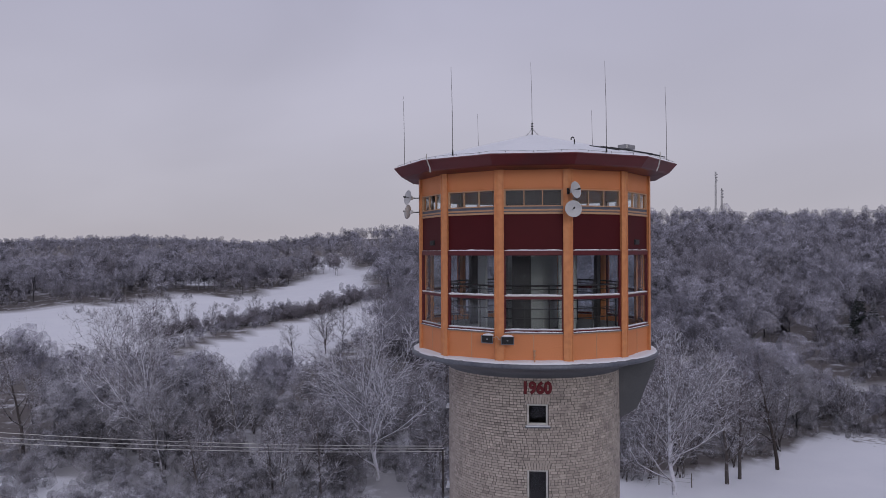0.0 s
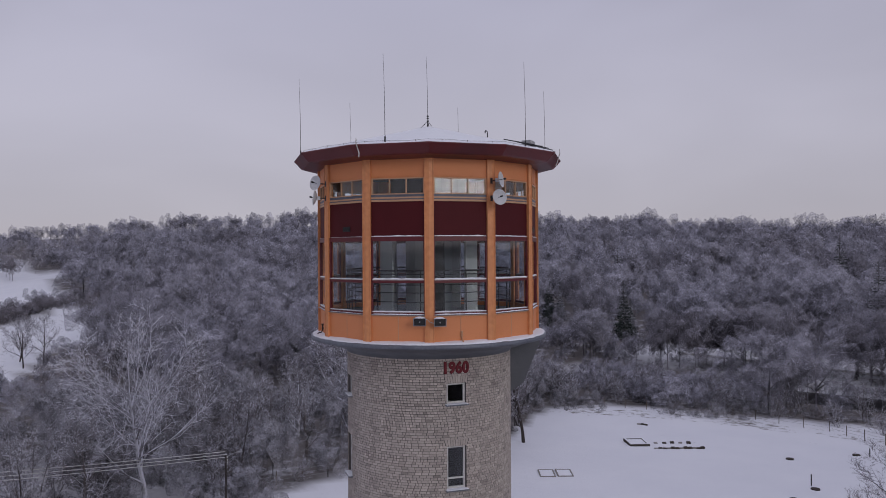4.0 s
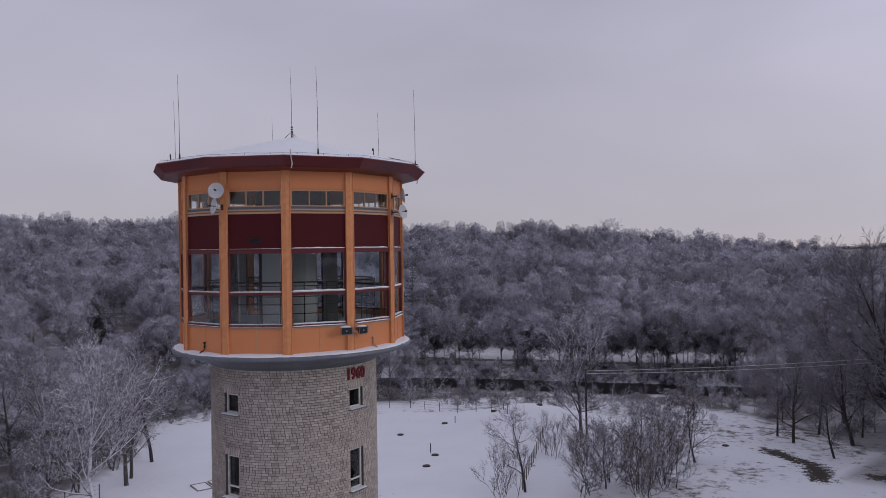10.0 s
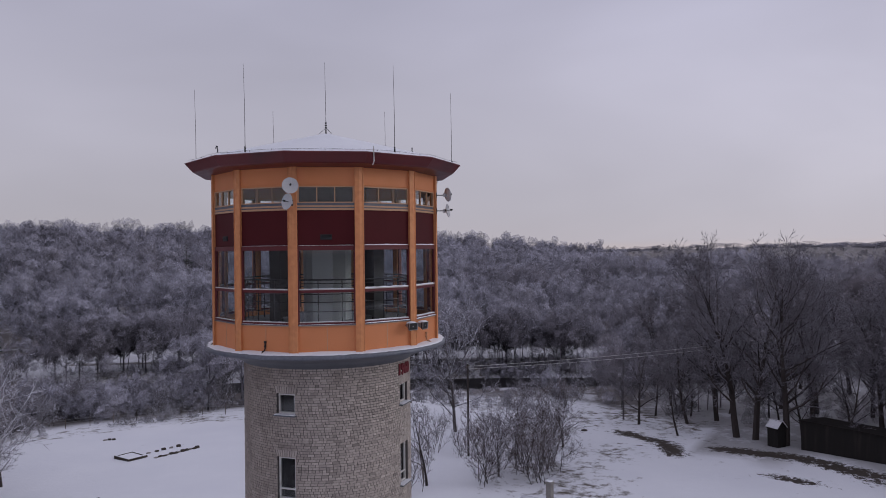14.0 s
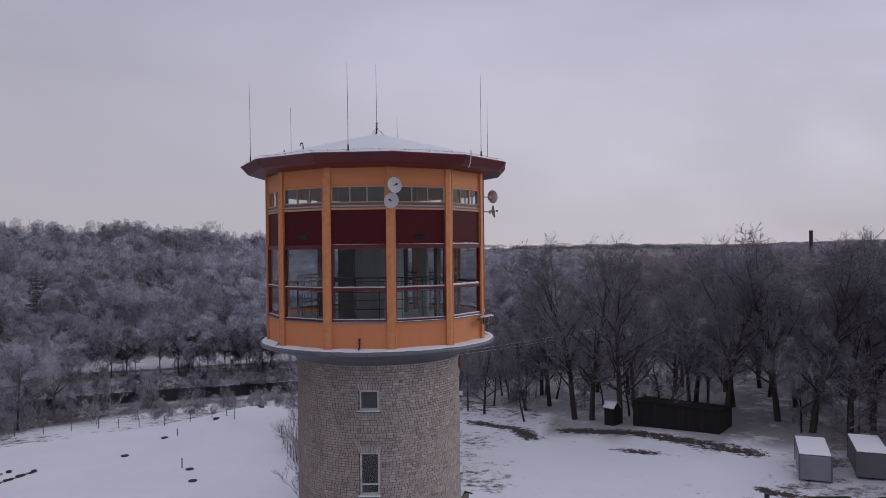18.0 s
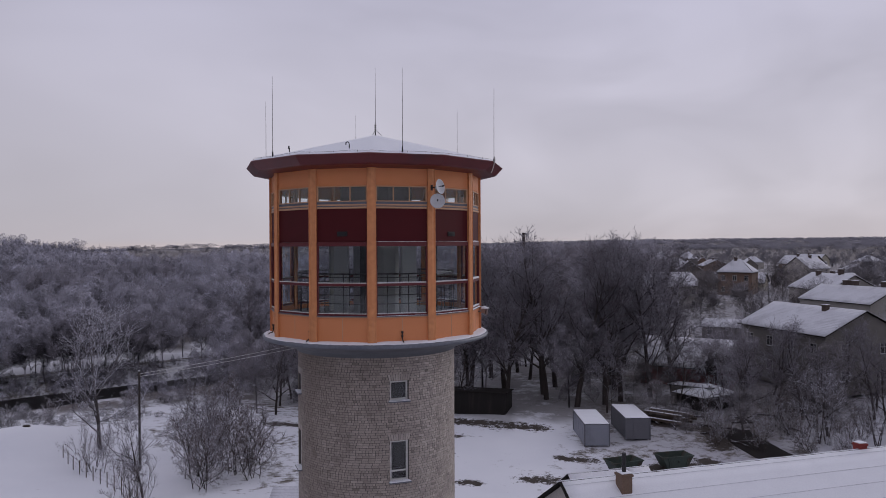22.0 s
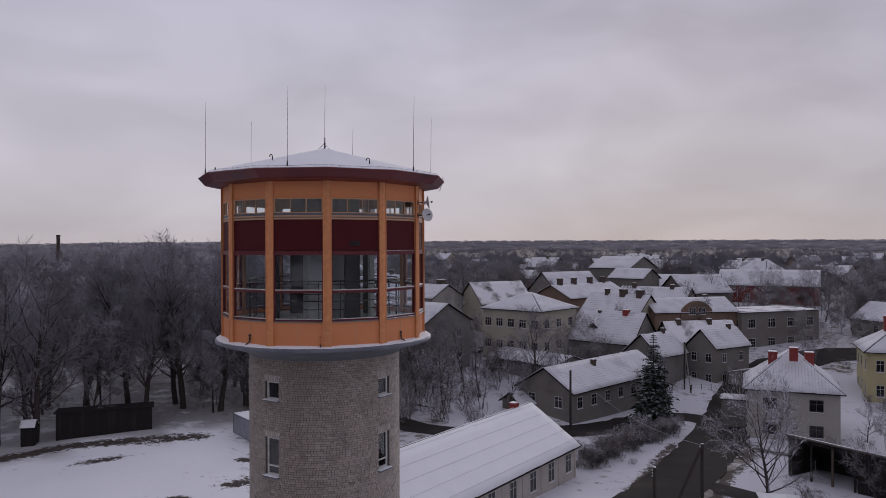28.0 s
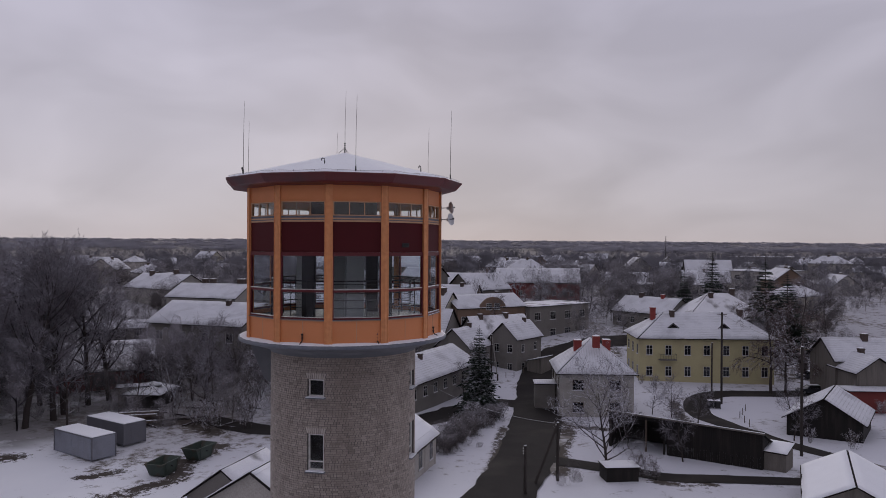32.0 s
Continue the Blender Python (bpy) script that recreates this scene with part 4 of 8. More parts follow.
def lightning_rod(at, h, base):
    ob = thing("lightning_rod", "thin upright steel rod fixed on the roof", "lightning rod", group="rods on the tower roof", at=at)
    part("rod", tube(bmesh.new(), [(0, 0, 0), (-0.01, 0, h * 0.5), (-0.05, 0.01, h)], 0.012, 5, 0.005), "darkmetal", ob)
    part("foot", tube(bmesh.new(), [(0, 0, -0.08), (0, 0, 0.10), (0, 0, 0.13)], 0.035, 6, 0.02), "darkmetal", ob)
    if base:
        for k in range(3):
            part("insulator", lathe(bmesh.new(), [(0.012, 0), (0.05, 0.02), (0.05, 0.05), (0.012, 0.07)], 8, cz=0.15 + k * 0.1), "darkmetal", ob)
        for a in (20, 140, 260):
            part("stay", tube(bmesh.new(), [(0, 0, 0.18), tuple(polar(0.3, a, -0.08))], 0.010, 4), "darkmetal", ob)
    return ob


lightning_rod((0, 0, 27.9), 2.9, True)
for k in range(6):
    lightning_rod(tuple(polar(5.3, -127.5 + 60 * k, 26.55)), 3.05, False)


def satellite_dish(post, z, face, up=8):
    """A dish on an arm that stands out from a corner post."""
    ob = thing("satellite_dish", "small grey-white parabolic dish bracketed to a corner post", "satellite dish", group="dishes on the tower", at=(0, 0, 0))
    r0 = APO / math.cos(radians(15)) + 0.05
    root, tip = polar(r0, post, z), polar(r0 + 0.36, post + 0.5, z)
    d = Vector((math.cos(radians(face)) * math.cos(radians(up)), math.sin(radians(face)) * math.cos(radians(up)), math.sin(radians(up))))
    m = Matrix.Translation(tip + d * 0.06) @ d.to_track_quat("Z", "Y").to_matrix().to_4x4()
    part("reflector", lathe(bmesh.new(), [(0.0, 0.0), (0.1, 0.008), (0.18, 0.03), (0.25, 0.062), (0.285, 0.085), (0.29, 0.083), (0.25, 0.05), (0.18, 0.016), (0.1, -0.01), (0.0, -0.02)], 28), "dishpaint", ob, "", m, True)
    part("feed_arm", tube(bmesh.new(), [m @ Vector((0, 0, 0)), m @ Vector((0, 0.0, 0.2))], 0.012, 6), "darkmetal", ob)
    part("feed", tube(bmesh.new(), [m @ Vector((0, 0, 0.17)), m @ Vector((0, 0, 0.26))], 0.035, 8), "black", ob)
    part("bracket", tube(bmesh.new(), [root, root.lerp(tip, 0.8), tip + Vector((0, 0, 0.02)), tip + d * 0.05], 0.022, 6), "darkmetal", ob)
    part("clamp", boxed(-0.05, 0.05, -0.03, 0.03, -0.11, 0.11, 0.008), "darkmetal", ob, "", facing(r0, post, z))
    part("rear_box", boxed(-0.06, 0.06, -0.05, 0.05, -0.07, 0.07, 0.012), "dishpaint", ob, "", Matrix.Translation(tip - d * 0.03))


satellite_dish(-80.5, 25.17, -45)
satellite_dish(-80.5, 24.52, -88)
satellite_dish(-170.5, 25.22, -148)
satellite_dish(-170.5, 24.66, 158)


def horn_speaker(a, face, z):
    ob = thing("horn_loudspeaker", "weathered black-mouthed horn loudspeaker with snow on top", "loudspeaker", group="loudspeakers on the cabin", at=(0, 0, 0))
    root = polar(APO + 0.02, a, z)
    tip = polar(APO + 0.30, a, z)
    m = Matrix.Translation(tip) @ Matrix.Rotation(radians(face - 90), 4, "Z") @ Matrix.Rotation(radians(-6), 4, "X")
    bm = bmesh.new()
    rows = []
    for y, hw, hh in ((-0.16, 0.05, 0.05), (-0.10, 0.06, 0.06), (0.0, 0.11, 0.085), (0.12, 0.19, 0.125), (0.2, 0.23, 0.145), (0.2, 0.215, 0.13), (0.1, 0.15, 0.095), (0.02, 0.09, 0.06)):
        rows.append([bm.verts.new((sx * hw, y, sz * hh)) for sx, sz in ((-1, -1), (1, -1), (1, 1), (-1, 1))])
    for s, t in zip(rows, rows[1:]):
        for k in range(4):
            bm.faces.new((s[k], s[(k + 1) % 4], t[(k + 1) % 4], t[k]))
    bm.faces.new(rows[0][::-1])
    bm.faces.new(rows[-1])
    part("horn", bm, "steel", ob, "grey metal flared horn", m)
    part("mouth", boxed(-0.2, 0.2, 0.10, 0.175, -0.12, 0.12), "black", ob, "black inner mouth", m)
    part("driver", tube(bmesh.new(), [(0, 0.1, 0), (0, 0.19, 0)], 0.03, 8), "steel", ob, "", m)
    part("bracket", tube(bmesh.new(), [root, root.lerp(tip, 0.5) + Vector((0, 0, -0.03)), m @ Vector((0, -0.1, 0))], 0.02, 6), "darkmetal", ob)
    part("snow_cap", lathe(bmesh.new(), [(0.0, 0.07), (0.12, 0.055), (0.19, 0.02), (0.2, 0.0), (0.0, 0.0)], 14), "snow", ob, "cap of snow", m @ pose(0, 0.06, 0.115, 11), True)


horn_speaker(-114.6, -118, 20.06)
horn_speaker(-106.4, -98, 20.04)
cable = thing("speaker_cable", "pale cable linking the two loudspeakers", "cable")
part("cable", tube(bmesh.new(), [polar(4.66, -113.5, 20.06), polar(4.62, -111.5, 20.12), polar(4.66, -110.5, 20.02), polar(4.64, -108.5, 19.97), polar(4.66, -107, 20.0)], 0.014, 5), "white", cable)
for a in (-95.2, 174.4, 84.5, 126, 4):
    bm = tube(bmesh.new(), [(0, 0.28, -0.2), (0, 0.2, -0.12), (0, 0.10, -0.1), (0, 0.05, 0.0), (0, 0.05, 0.2)], 0.026, 6)
    tube(bm, [(0, 0.05, 0.04), (0, 0.05, 0.08)], 0.045, 8)
    tube(bm, [(0, 0.05, 0.18), (0, 0.05, 0.24)], 0.05, 8)
    part("overflow_pipe", bm, "trim" if a < 0 else "darkmetal", tower, "short bent pipe at the cabin's foot", facing(APO, a, 19.42))


def build_inside():
    room = thing("cabin_interior", "white-walled cabin interior with dark railings behind the glass", "interior")
    part("floor_slab", lathe(bmesh.new(), [(0.02, 19.9), (4.2, 19.9), (4.2, 20.05), (0.02, 20.05)], 36), "floor_in", room)
    part("upper_slab", lathe(bmesh.new(), [(0.02, 23.06), (4.25, 23.06), (4.25, 24.36), (0.02, 24.36)], 36), "plaster_in", room)
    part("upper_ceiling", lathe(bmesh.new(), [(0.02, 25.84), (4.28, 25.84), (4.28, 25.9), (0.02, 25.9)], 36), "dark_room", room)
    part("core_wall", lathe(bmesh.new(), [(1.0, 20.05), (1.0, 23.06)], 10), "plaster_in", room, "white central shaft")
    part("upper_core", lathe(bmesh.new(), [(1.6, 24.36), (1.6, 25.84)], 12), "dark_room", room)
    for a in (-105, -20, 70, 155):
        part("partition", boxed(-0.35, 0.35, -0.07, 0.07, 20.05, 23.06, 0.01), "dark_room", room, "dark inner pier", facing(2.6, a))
    for a in (-60, 40, 120, -160):
        part("partition", boxed(-0.4, 0.4, -0.05, 0.05, 20.05, 23.06, 0.01), "plaster_in", room, "white inner pier", facing(2.2, a))
    for z, r in ((21.84, 0.034), (21.70, 0.018), (21.3, 0.018), (21.0, 0.018), (20.65, 0.018)):
        bm = bmesh.new()
        tube(bm, [polar(3.4, 12 * k, z) for k in range(30)] + [polar(3.4, 0, z)], r, 6)
        part("rail", bm, "darkmetal", room, "dark steel rail")
    for k in range(24):
        shared("railing_post", "rpost", lambda: tube(bmesh.new(), [(0, 0, 20.05), (0, 0, 21.84)], 0.02, 6), "darkmetal", room, facing(3.4, 15 * k + 4))


build_inside()


def build_year():
    """The painted year over the window, one numeral after another along the curve."""
    for ch, off in zip("1960", (-7.0, -2.6, 2.0, 6.6)):
        cu = bpy.data.curves.new("numeral", "FONT")
        cu.body, cu.size, cu.extrude, cu.bevel_depth, cu.bevel_resolution = ch, 0.62, 0.004, 0.034, 1
        cu.align_x = "CENTER"
        cu.materials.append(M["numbers"])
        ob = new("numeral", cu)
        ob.parent = tower
        ob["label"] = "dark red painted numeral " + ch
        a = -93.6 + off
        ob.matrix_basis = facing(R_TRUNK + 0.02, a, 17.96) @ Matrix.Rotation(radians(180), 4, "Z") @ Matrix.Rotation(radians(90), 4, "X") @ Matrix.Diagonal((0.86, 0.95, 1, 1))


build_year()


# ---- trees ----
def twig_material(name, dark, light, frost, most=0.92, tilt=0.45, soft=0.3, rime=(0.60, 0.60, 0.66), patch=1.7, lift=0.0, porous=0.0):
    """Bark and twigs, each piece between two tones, with frost or snow on what faces up; the share of frost varies from
    tree to tree, and in the far woods also carries crown shading and haze.
    """
    m, nt, p = material(name)
    N, L = nt.nodes, nt.links
    geo = N.new("ShaderNodeNewGeometry")
    info = N.new("ShaderNodeObjectInfo")
    at = N.new("ShaderNodeAttribute")
    at.attribute_name = "tone"
    sep = N.new("ShaderNodeSeparateXYZ")
    L.new(geo.outputs["Normal"], sep.inputs[0])
    mx = N.new("ShaderNodeMix")
    mx.data_type = "RGBA"
    mx.inputs["A"].default_value, mx.inputs["B"].default_value = (*dark, 1), (*light, 1)
    L.new(geo.outputs["Random Per Island"], mx.inputs["Factor"])
    co = N.new("ShaderNodeTexCoord")
    nz = N.new("ShaderNodeTexNoise")
    nz.inputs["Scale"].default_value, nz.inputs["Detail"].default_value = patch, 5 if patch > 1 else 3
    L.new(co.outputs["Object"], nz.inputs["Vector"])
    up = N.new("ShaderNodeMath")
    up.operation = "MULTIPLY_ADD"
    up.inputs[1].default_value = tilt
    L.new(sep.outputs["Z"], up.inputs[0])
    L.new(nz.outputs["Fac"], up.inputs[2])
    sh = N.new("ShaderNodeMath")
    sh.operation = "MULTIPLY_ADD"
    sh.inputs[1].default_value = 0.25
    L.new(info.outputs["Random"], sh.inputs[0])
    L.new(up.outputs[0], sh.inputs[2])
    tn = N.new("ShaderNodeMath")
    tn.operation = "ADD"
    L.new(sh.outputs[0], tn.inputs[0])
    L.new(at.outputs["Fac"], tn.inputs[1])
    mr = N.new("ShaderNodeMapRange")
    mr.inputs["From Min"].default_value, mr.inputs["From Max"].default_value = 1.05 - frost, 1.05 + soft - frost
    mr.inputs["To Max"].default_value = most
    L.new(tn.outputs[0], mr.inputs["Value"])
    m2 = N.new("ShaderNodeMix")
    m2.data_type = "RGBA"
    m2.inputs["B"].default_value = (*rime, 1)
    L.new(mx.outputs["Result"], m2.inputs["A"])
    L.new(mr.outputs["Result"], m2.inputs["Factor"])
    L.new(m2.outputs["Result"], p.inputs["Base Color"])
    p.inputs["Roughness"].default_value = 0.9
    p.inputs["Specular IOR Level"].default_value = 0.15
    if lift:
        # normals tipped upwards, so the facets of the thin blades take even sky light
        ad = N.new("ShaderNodeVectorMath")
        ad.inputs[1].default_value = (0, 0, lift)
        no = N.new("ShaderNodeVectorMath")
        no.operation = "NORMALIZE"
        L.new(geo.outputs["Normal"], ad.inputs[0])
        L.new(ad.outputs[0], no.inputs[0])
        L.new(no.outputs[0], p.inputs["Normal"])
    if porous:
        # sprays too fine to tell apart: half open to what lies behind, shading normals tipped up for even light
        sw = N.new("ShaderNodeAttribute")
        sw.attribute_name = "raised_normal"
        L.new(sw.outputs["Vector"], p.inputs["Normal"])
        so = N.new("ShaderNodeAttribute")
        so.attribute_name = "solid"
        ho = N.new("ShaderNodeTexNoise")
        ho.inputs["Scale"].default_value, ho.inputs["Detail"].default_value, ho.inputs["Roughness"].default_value = 0.8, 5, 0.85
        L.new(co.outputs["Object"], ho.inputs["Vector"])
        al = N.new("ShaderNodeMapRange")
        al.inputs["From Min"].default_value, al.inputs["From Max"].default_value = 0.40, 0.62
        al.inputs["To Min"].default_value, al.inputs["To Max"].default_value = 0.08 * (1 - porous), min(1.0, 1.65 * (1 - porous))
        L.new(ho.outputs["Fac"], al.inputs["Value"])
        mxa = N.new("ShaderNodeMath")
        mxa.operation = "MAXIMUM"
        L.new(al.outputs["Result"], mxa.inputs[0])
        L.new(so.outputs["Fac"], mxa.inputs[1])
        L.new(mxa.outputs[0], p.inputs["Alpha"])
    return m


M["frost_bark"] = twig_material("frosted_bark", (0.046, 0.040, 0.040), (0.11, 0.096, 0.094), 0.40)
M["rime_bark"] = twig_material("rime_covered_bark", (0.10, 0.09, 0.095), (0.17, 0.155, 0.16), 0.74, most=0.95, rime=(0.62, 0.62, 0.68))
M["rime_twig"] = twig_material("rime_covered_twigs", (0.10, 0.09, 0.098), (0.21, 0.192, 0.206), 0.52, rime=(0.64, 0.64, 0.70))
M["frost_twig"] = twig_material("frosted_twigs", (0.072, 0.063, 0.068), (0.19, 0.172, 0.186), 0.42)
# bluish woodland tint holds frost and some distance haze
M["wood_twig"] = twig_material("frost_and_haze_woodland_twigs", (0.242, 0.225, 0.254), (0.285, 0.265, 0.3), 0.81, most=0.85, tilt=0.05, soft=0.75, rime=(0.62, 0.61, 0.71), patch=0.05, porous=0.72)
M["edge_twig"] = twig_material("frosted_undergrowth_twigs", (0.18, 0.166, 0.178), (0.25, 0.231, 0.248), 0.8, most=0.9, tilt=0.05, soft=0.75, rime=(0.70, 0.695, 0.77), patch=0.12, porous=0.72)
M["park_twig"] = twig_material("lightly_frosted_park_twigs", (0.072, 0.063, 0.069), (0.13, 0.115, 0.125), 0.64, most=0.7, tilt=0.12, soft=0.75, rime=(0.44, 0.43, 0.49), patch=0.3, lift=0.8)
M["park_mass"] = twig_material("dark_woodland_twigs", (0.195, 0.171, 0.186), (0.25, 0.221, 0.240), 0.68, most=0.8, tilt=0.05, soft=0.75, rime=(0.62, 0.60, 0.68), patch=0.07, porous=0.76)
M["garden_twig"] = twig_material("bare_garden_twigs", (0.115, 0.098, 0.096), (0.19, 0.165, 0.163), 0.6, most=0.75, tilt=0.1, soft=0.75, rime=(0.46, 0.445, 0.49), patch=0.3, porous=0.84)
# paler greys of the far woods: aerial haze put into the colour
M["plain_twig"] = twig_material("haze_grey_far_woodland_twigs", (0.165, 0.158, 0.18), (0.20, 0.191, 0.216), 0.12, most=0.22, tilt=0.05, soft=0.8, rime=(0.48, 0.47, 0.53), patch=0.05, porous=0.7)
M["horizon_twig"] = twig_material("haze_pale_twigs_of_far_stands", (0.20, 0.192, 0.22), (0.235, 0.225, 0.255), 0.35, most=0.5, tilt=0.05, soft=0.8, rime=(0.52, 0.51, 0.58), patch=0.01, porous=0.7)
M["dark_bark"] = twig_material("dark_bark", (0.026, 0.021, 0.020), (0.070, 0.058, 0.054), 0.12)
M["brown_twig"] = twig_material("brown_shrub_twigs", (0.06, 0.047, 0.045), (0.17, 0.137, 0.132), 0.46)
M["birch_twig"] = twig_material("reddish_birch_twigs", (0.055, 0.038, 0.037), (0.13, 0.095, 0.092), 0.2)
M["needle"] = twig_material("spruce_needles", (0.008, 0.014, 0.010), (0.026, 0.038, 0.026), -0.06)
M["needle_frost"] = twig_material("frosted_spruce_needles", (0.012, 0.019, 0.017), (0.038, 0.050, 0.044), 0.14)


class Shape:
    def __init__(self):
        self.v, self.f = [], []

    def limb(self, pts, r0, r1, n):
        base = len(self.v)
        k = len(pts)
        for i, p in enumerate(pts):
            d = pts[min(i + 1, k - 1)] - pts[max(i - 1, 0)]
            d /= np.linalg.norm(d) + 1e-9
            a = np.cross(d, (0.31, 0.95, 0.05) if abs(d[2]) > 0.8 else (0, 0, 1.0))
            a /= np.linalg.norm(a) + 1e-9
            b = np.cross(d, a)
            r = r0 + (r1 - r0) * i / (k - 1)
            for j in range(n):
                t = 2 * math.pi * j / n
                self.v.append(tuple(p + r * (math.cos(t) * a + math.sin(t) * b)))
        for i in range(k - 1):
            for j in range(n):
                s = base + i * n
                self.f.append((s + j, s + (j + 1) % n, s + n + (j + 1) % n, s + n + j))

    def blade(self, p, q, w, rng):
        d = q - p
        a = np.cross(d, rng.normal(size=3))
        a *= w / 2 / (np.linalg.norm(a) + 1e-9)
        i = len(self.v)
        self.v += [tuple(p - a), tuple(p + a), tuple(q)]
        self.f.append((i, i + 1, i + 2))


def turned(d, ang, rng):
    """d turned by ang degrees in a random sense."""
    a = np.cross(d, rng.normal(size=3))
    a /= np.linalg.norm(a) + 1e-9
    t = math.radians(ang)
    return d * math.cos(t) + a * math.sin(t)


def grow(seed, h, wide=0.5, stems=1, clear=0.25, limbs=10, droop=0.0, twig=0.035, dense=1.0, up=0.25, thick=1.0):
    """A bare tree: stems, limbs, branches, branchlets and twigs. Returns the wood and the crown."""
    rng = np.random.default_rng(seed)
    wood, crown = Shape(), Shape()

    def path(p, d, ln, n, wob, lift):
        pts = [p]
        for _ in range(n):
            d = d + rng.normal(size=3) * wob + np.array((0, 0, lift))
            d /= np.linalg.norm(d)
            p = p + d * ln / n
            pts.append(p)
        return pts, d

    def at(pts, u):
        x = u * (len(pts) - 1)
        i = min(int(x), len(pts) - 2)
        return pts[i] + (pts[i + 1] - pts[i]) * (x - i), pts[i + 1] - pts[i]

    for s in range(stems):
        lean = rng.normal(size=3) * (0.06 if stems == 1 else 0.26)
        d0 = np.array((lean[0], lean[1], 1.0))
        d0 /= np.linalg.norm(d0)
        base = np.array((0, 0, -0.3)) + (0 if stems == 1 else rng.normal(size=3) * np.array((0.35, 0.35, 0)))
        hh = h * (1 if stems == 1 else rng.uniform(0.7, 1.0))
        pts, _ = path(base, d0, hh * 0.92, 7, 0.07, 0.03)
        r = hh * 0.016 * thick / (1 if stems == 1 else 1.6)
        wood.limb(pts, r * 1.15, r * 0.12, 6 if stems == 1 else 4)
        for i in range(limbs):
            u = clear + (0.97 - clear) * (i + rng.uniform(0, 0.8)) / limbs
            p, dd = at(pts, u)
            dd = dd / np.linalg.norm(dd)
            env = math.sin(math.pi * (0.22 + 0.70 * (u - clear) / (1 - clear)))
            ln = h * wide * (0.35 + 0.75 * env) * rng.uniform(0.75, 1.15) * (1 if stems == 1 else 0.6)
            d1 = turned(dd, rng.uniform(40, 68) * (1.1 - 0.45 * u), rng)
            if d1[2] < 0.05:
                d1[2] = abs(d1[2]) + 0.1
            l1, _ = path(p, d1, ln, 3, 0.16, up * 0.55 - droop)
            r1 = max(0.02, r * 0.5 * (1.15 - u))
            wood.limb(l1, r1, r1 * 0.25, 3 if stems > 1 else 4)
            n2 = max(3, int(6 * dense))
            for j in range(n2):
                u2 = 0.22 + 0.78 * (j + rng.uniform(0, 0.9)) / n2
                p2, dd2 = at(l1, min(u2, 1))
                d2 = turned(dd2 / np.linalg.norm(dd2), rng.uniform(28, 60), rng)
                l2, _ = path(p2, d2, ln * rng.uniform(0.28, 0.52) * (1.25 - 0.6 * u2), 2, 0.2, up * 0.4 - droop)
                crown.limb(l2, max(0.011, r1 * 0.38), 0.006, 3)
                n3 = max(3, int(6 * dense))
                for k in range(n3):
                    u3 = 0.15 + 0.85 * (k + rng.uniform(0, 0.9)) / n3
                    p3, dd3 = at(l2, min(u3, 1))
                    d3 = turned(dd3 / np.linalg.norm(dd3), rng.uniform(25, 60), rng)
                    d3 = d3 + np.array((0, 0, up * 0.3 - droop * 2))
                    q3 = p3 + d3 * ln * rng.uniform(0.12, 0.26)
                    crown.blade(p3, q3, twig, rng)
                    for _ in range(max(2, int(4 * dense))):
                        u4 = rng.uniform(0.2, 1)
                        p4 = p3 + (q3 - p3) * u4
                        d4 = turned(d3 / np.linalg.norm(d3), rng.uniform(20, 55), rng) + np.array((0, 0, -droop * 2))
                        crown.blade(p4, p4 + d4 * ln * rng.uniform(0.06, 0.14), twig * 0.75, rng)
    return wood, crown


def mesh_of(shape, name, mat):
    me = bpy.data.meshes.new(name)
    me.from_pydata(shape.v, [], shape.f)
    me.materials.append(M[mat])
    return me


STOCK = {}


def stock(kind, name, label, bark_mat, twig_mat, **kw):
    wood, crown = grow(**kw)
    STOCK.setdefault(kind, []).append((name, label, mesh_of(wood, "trunk", bark_mat), mesh_of(crown, "crown", twig_mat)))


FR = "bare broadleaved tree with frosted branches"
for sd in (3, 8):
    stock("oak", "tree", "spreading bare tree with frost-white limbs", "rime_bark", "rime_twig", seed=sd, h=13, wide=0.56, clear=0.1, limbs=20, twig=0.036, dense=1.25, up=0.3, thick=0.95)
for sd in (11, 12, 13):
    stock("frost", "tree", FR, "frost_bark", "frost_twig", seed=sd, h=12, wide=0.36, clear=0.2, limbs=13, twig=0.042, dense=1.0, up=0.35)
for sd in (21, 22):
    stock("clump", "tree", "many-stemmed frosted tree at the wood's edge", "frost_bark", "frost_twig", seed=sd, h=11, wide=0.36, stems=4, clear=0.2, limbs=6, twig=0.04, dense=1.0, up=0.4)
for sd in (31, 32, 33):
    stock("tall", "tree", "tall bare park tree with dark trunk and lightly snowed twigs", "dark_bark", "park_twig", seed=sd, h=20.5, wide=0.33, clear=0.2, limbs=25, twig=0.075, dense=1.2, up=0.32, thick=1.05)
for sd in (41, 42):
    stock("dark", "tree", "bare dark-barked tree with a broad twiggy crown", "dark_bark", "park_twig", seed=sd, h=10, wide=0.45, clear=0.18, limbs=12, twig=0.04, dense=1.2, up=0.25)
for sd in (51, 52, 53):
    stock("shrub", "bush", "bare brown many-stemmed shrub with snow at its foot", "dark_bark", "brown_twig", seed=sd, h=4.2, wide=0.62, stems=8, clear=0.1, limbs=5, twig=0.016, dense=0.84, up=0.75, thick=0.55)
for sd in (54, 55):
    stock("thicket", "bush", "dense bare thicket of fine frosted stems", "dark_bark", "brown_twig", seed=sd, h=5.0, wide=0.52, stems=6, clear=0.1, limbs=8, twig=0.017, dense=1.0, up=0.32, thick=0.6)
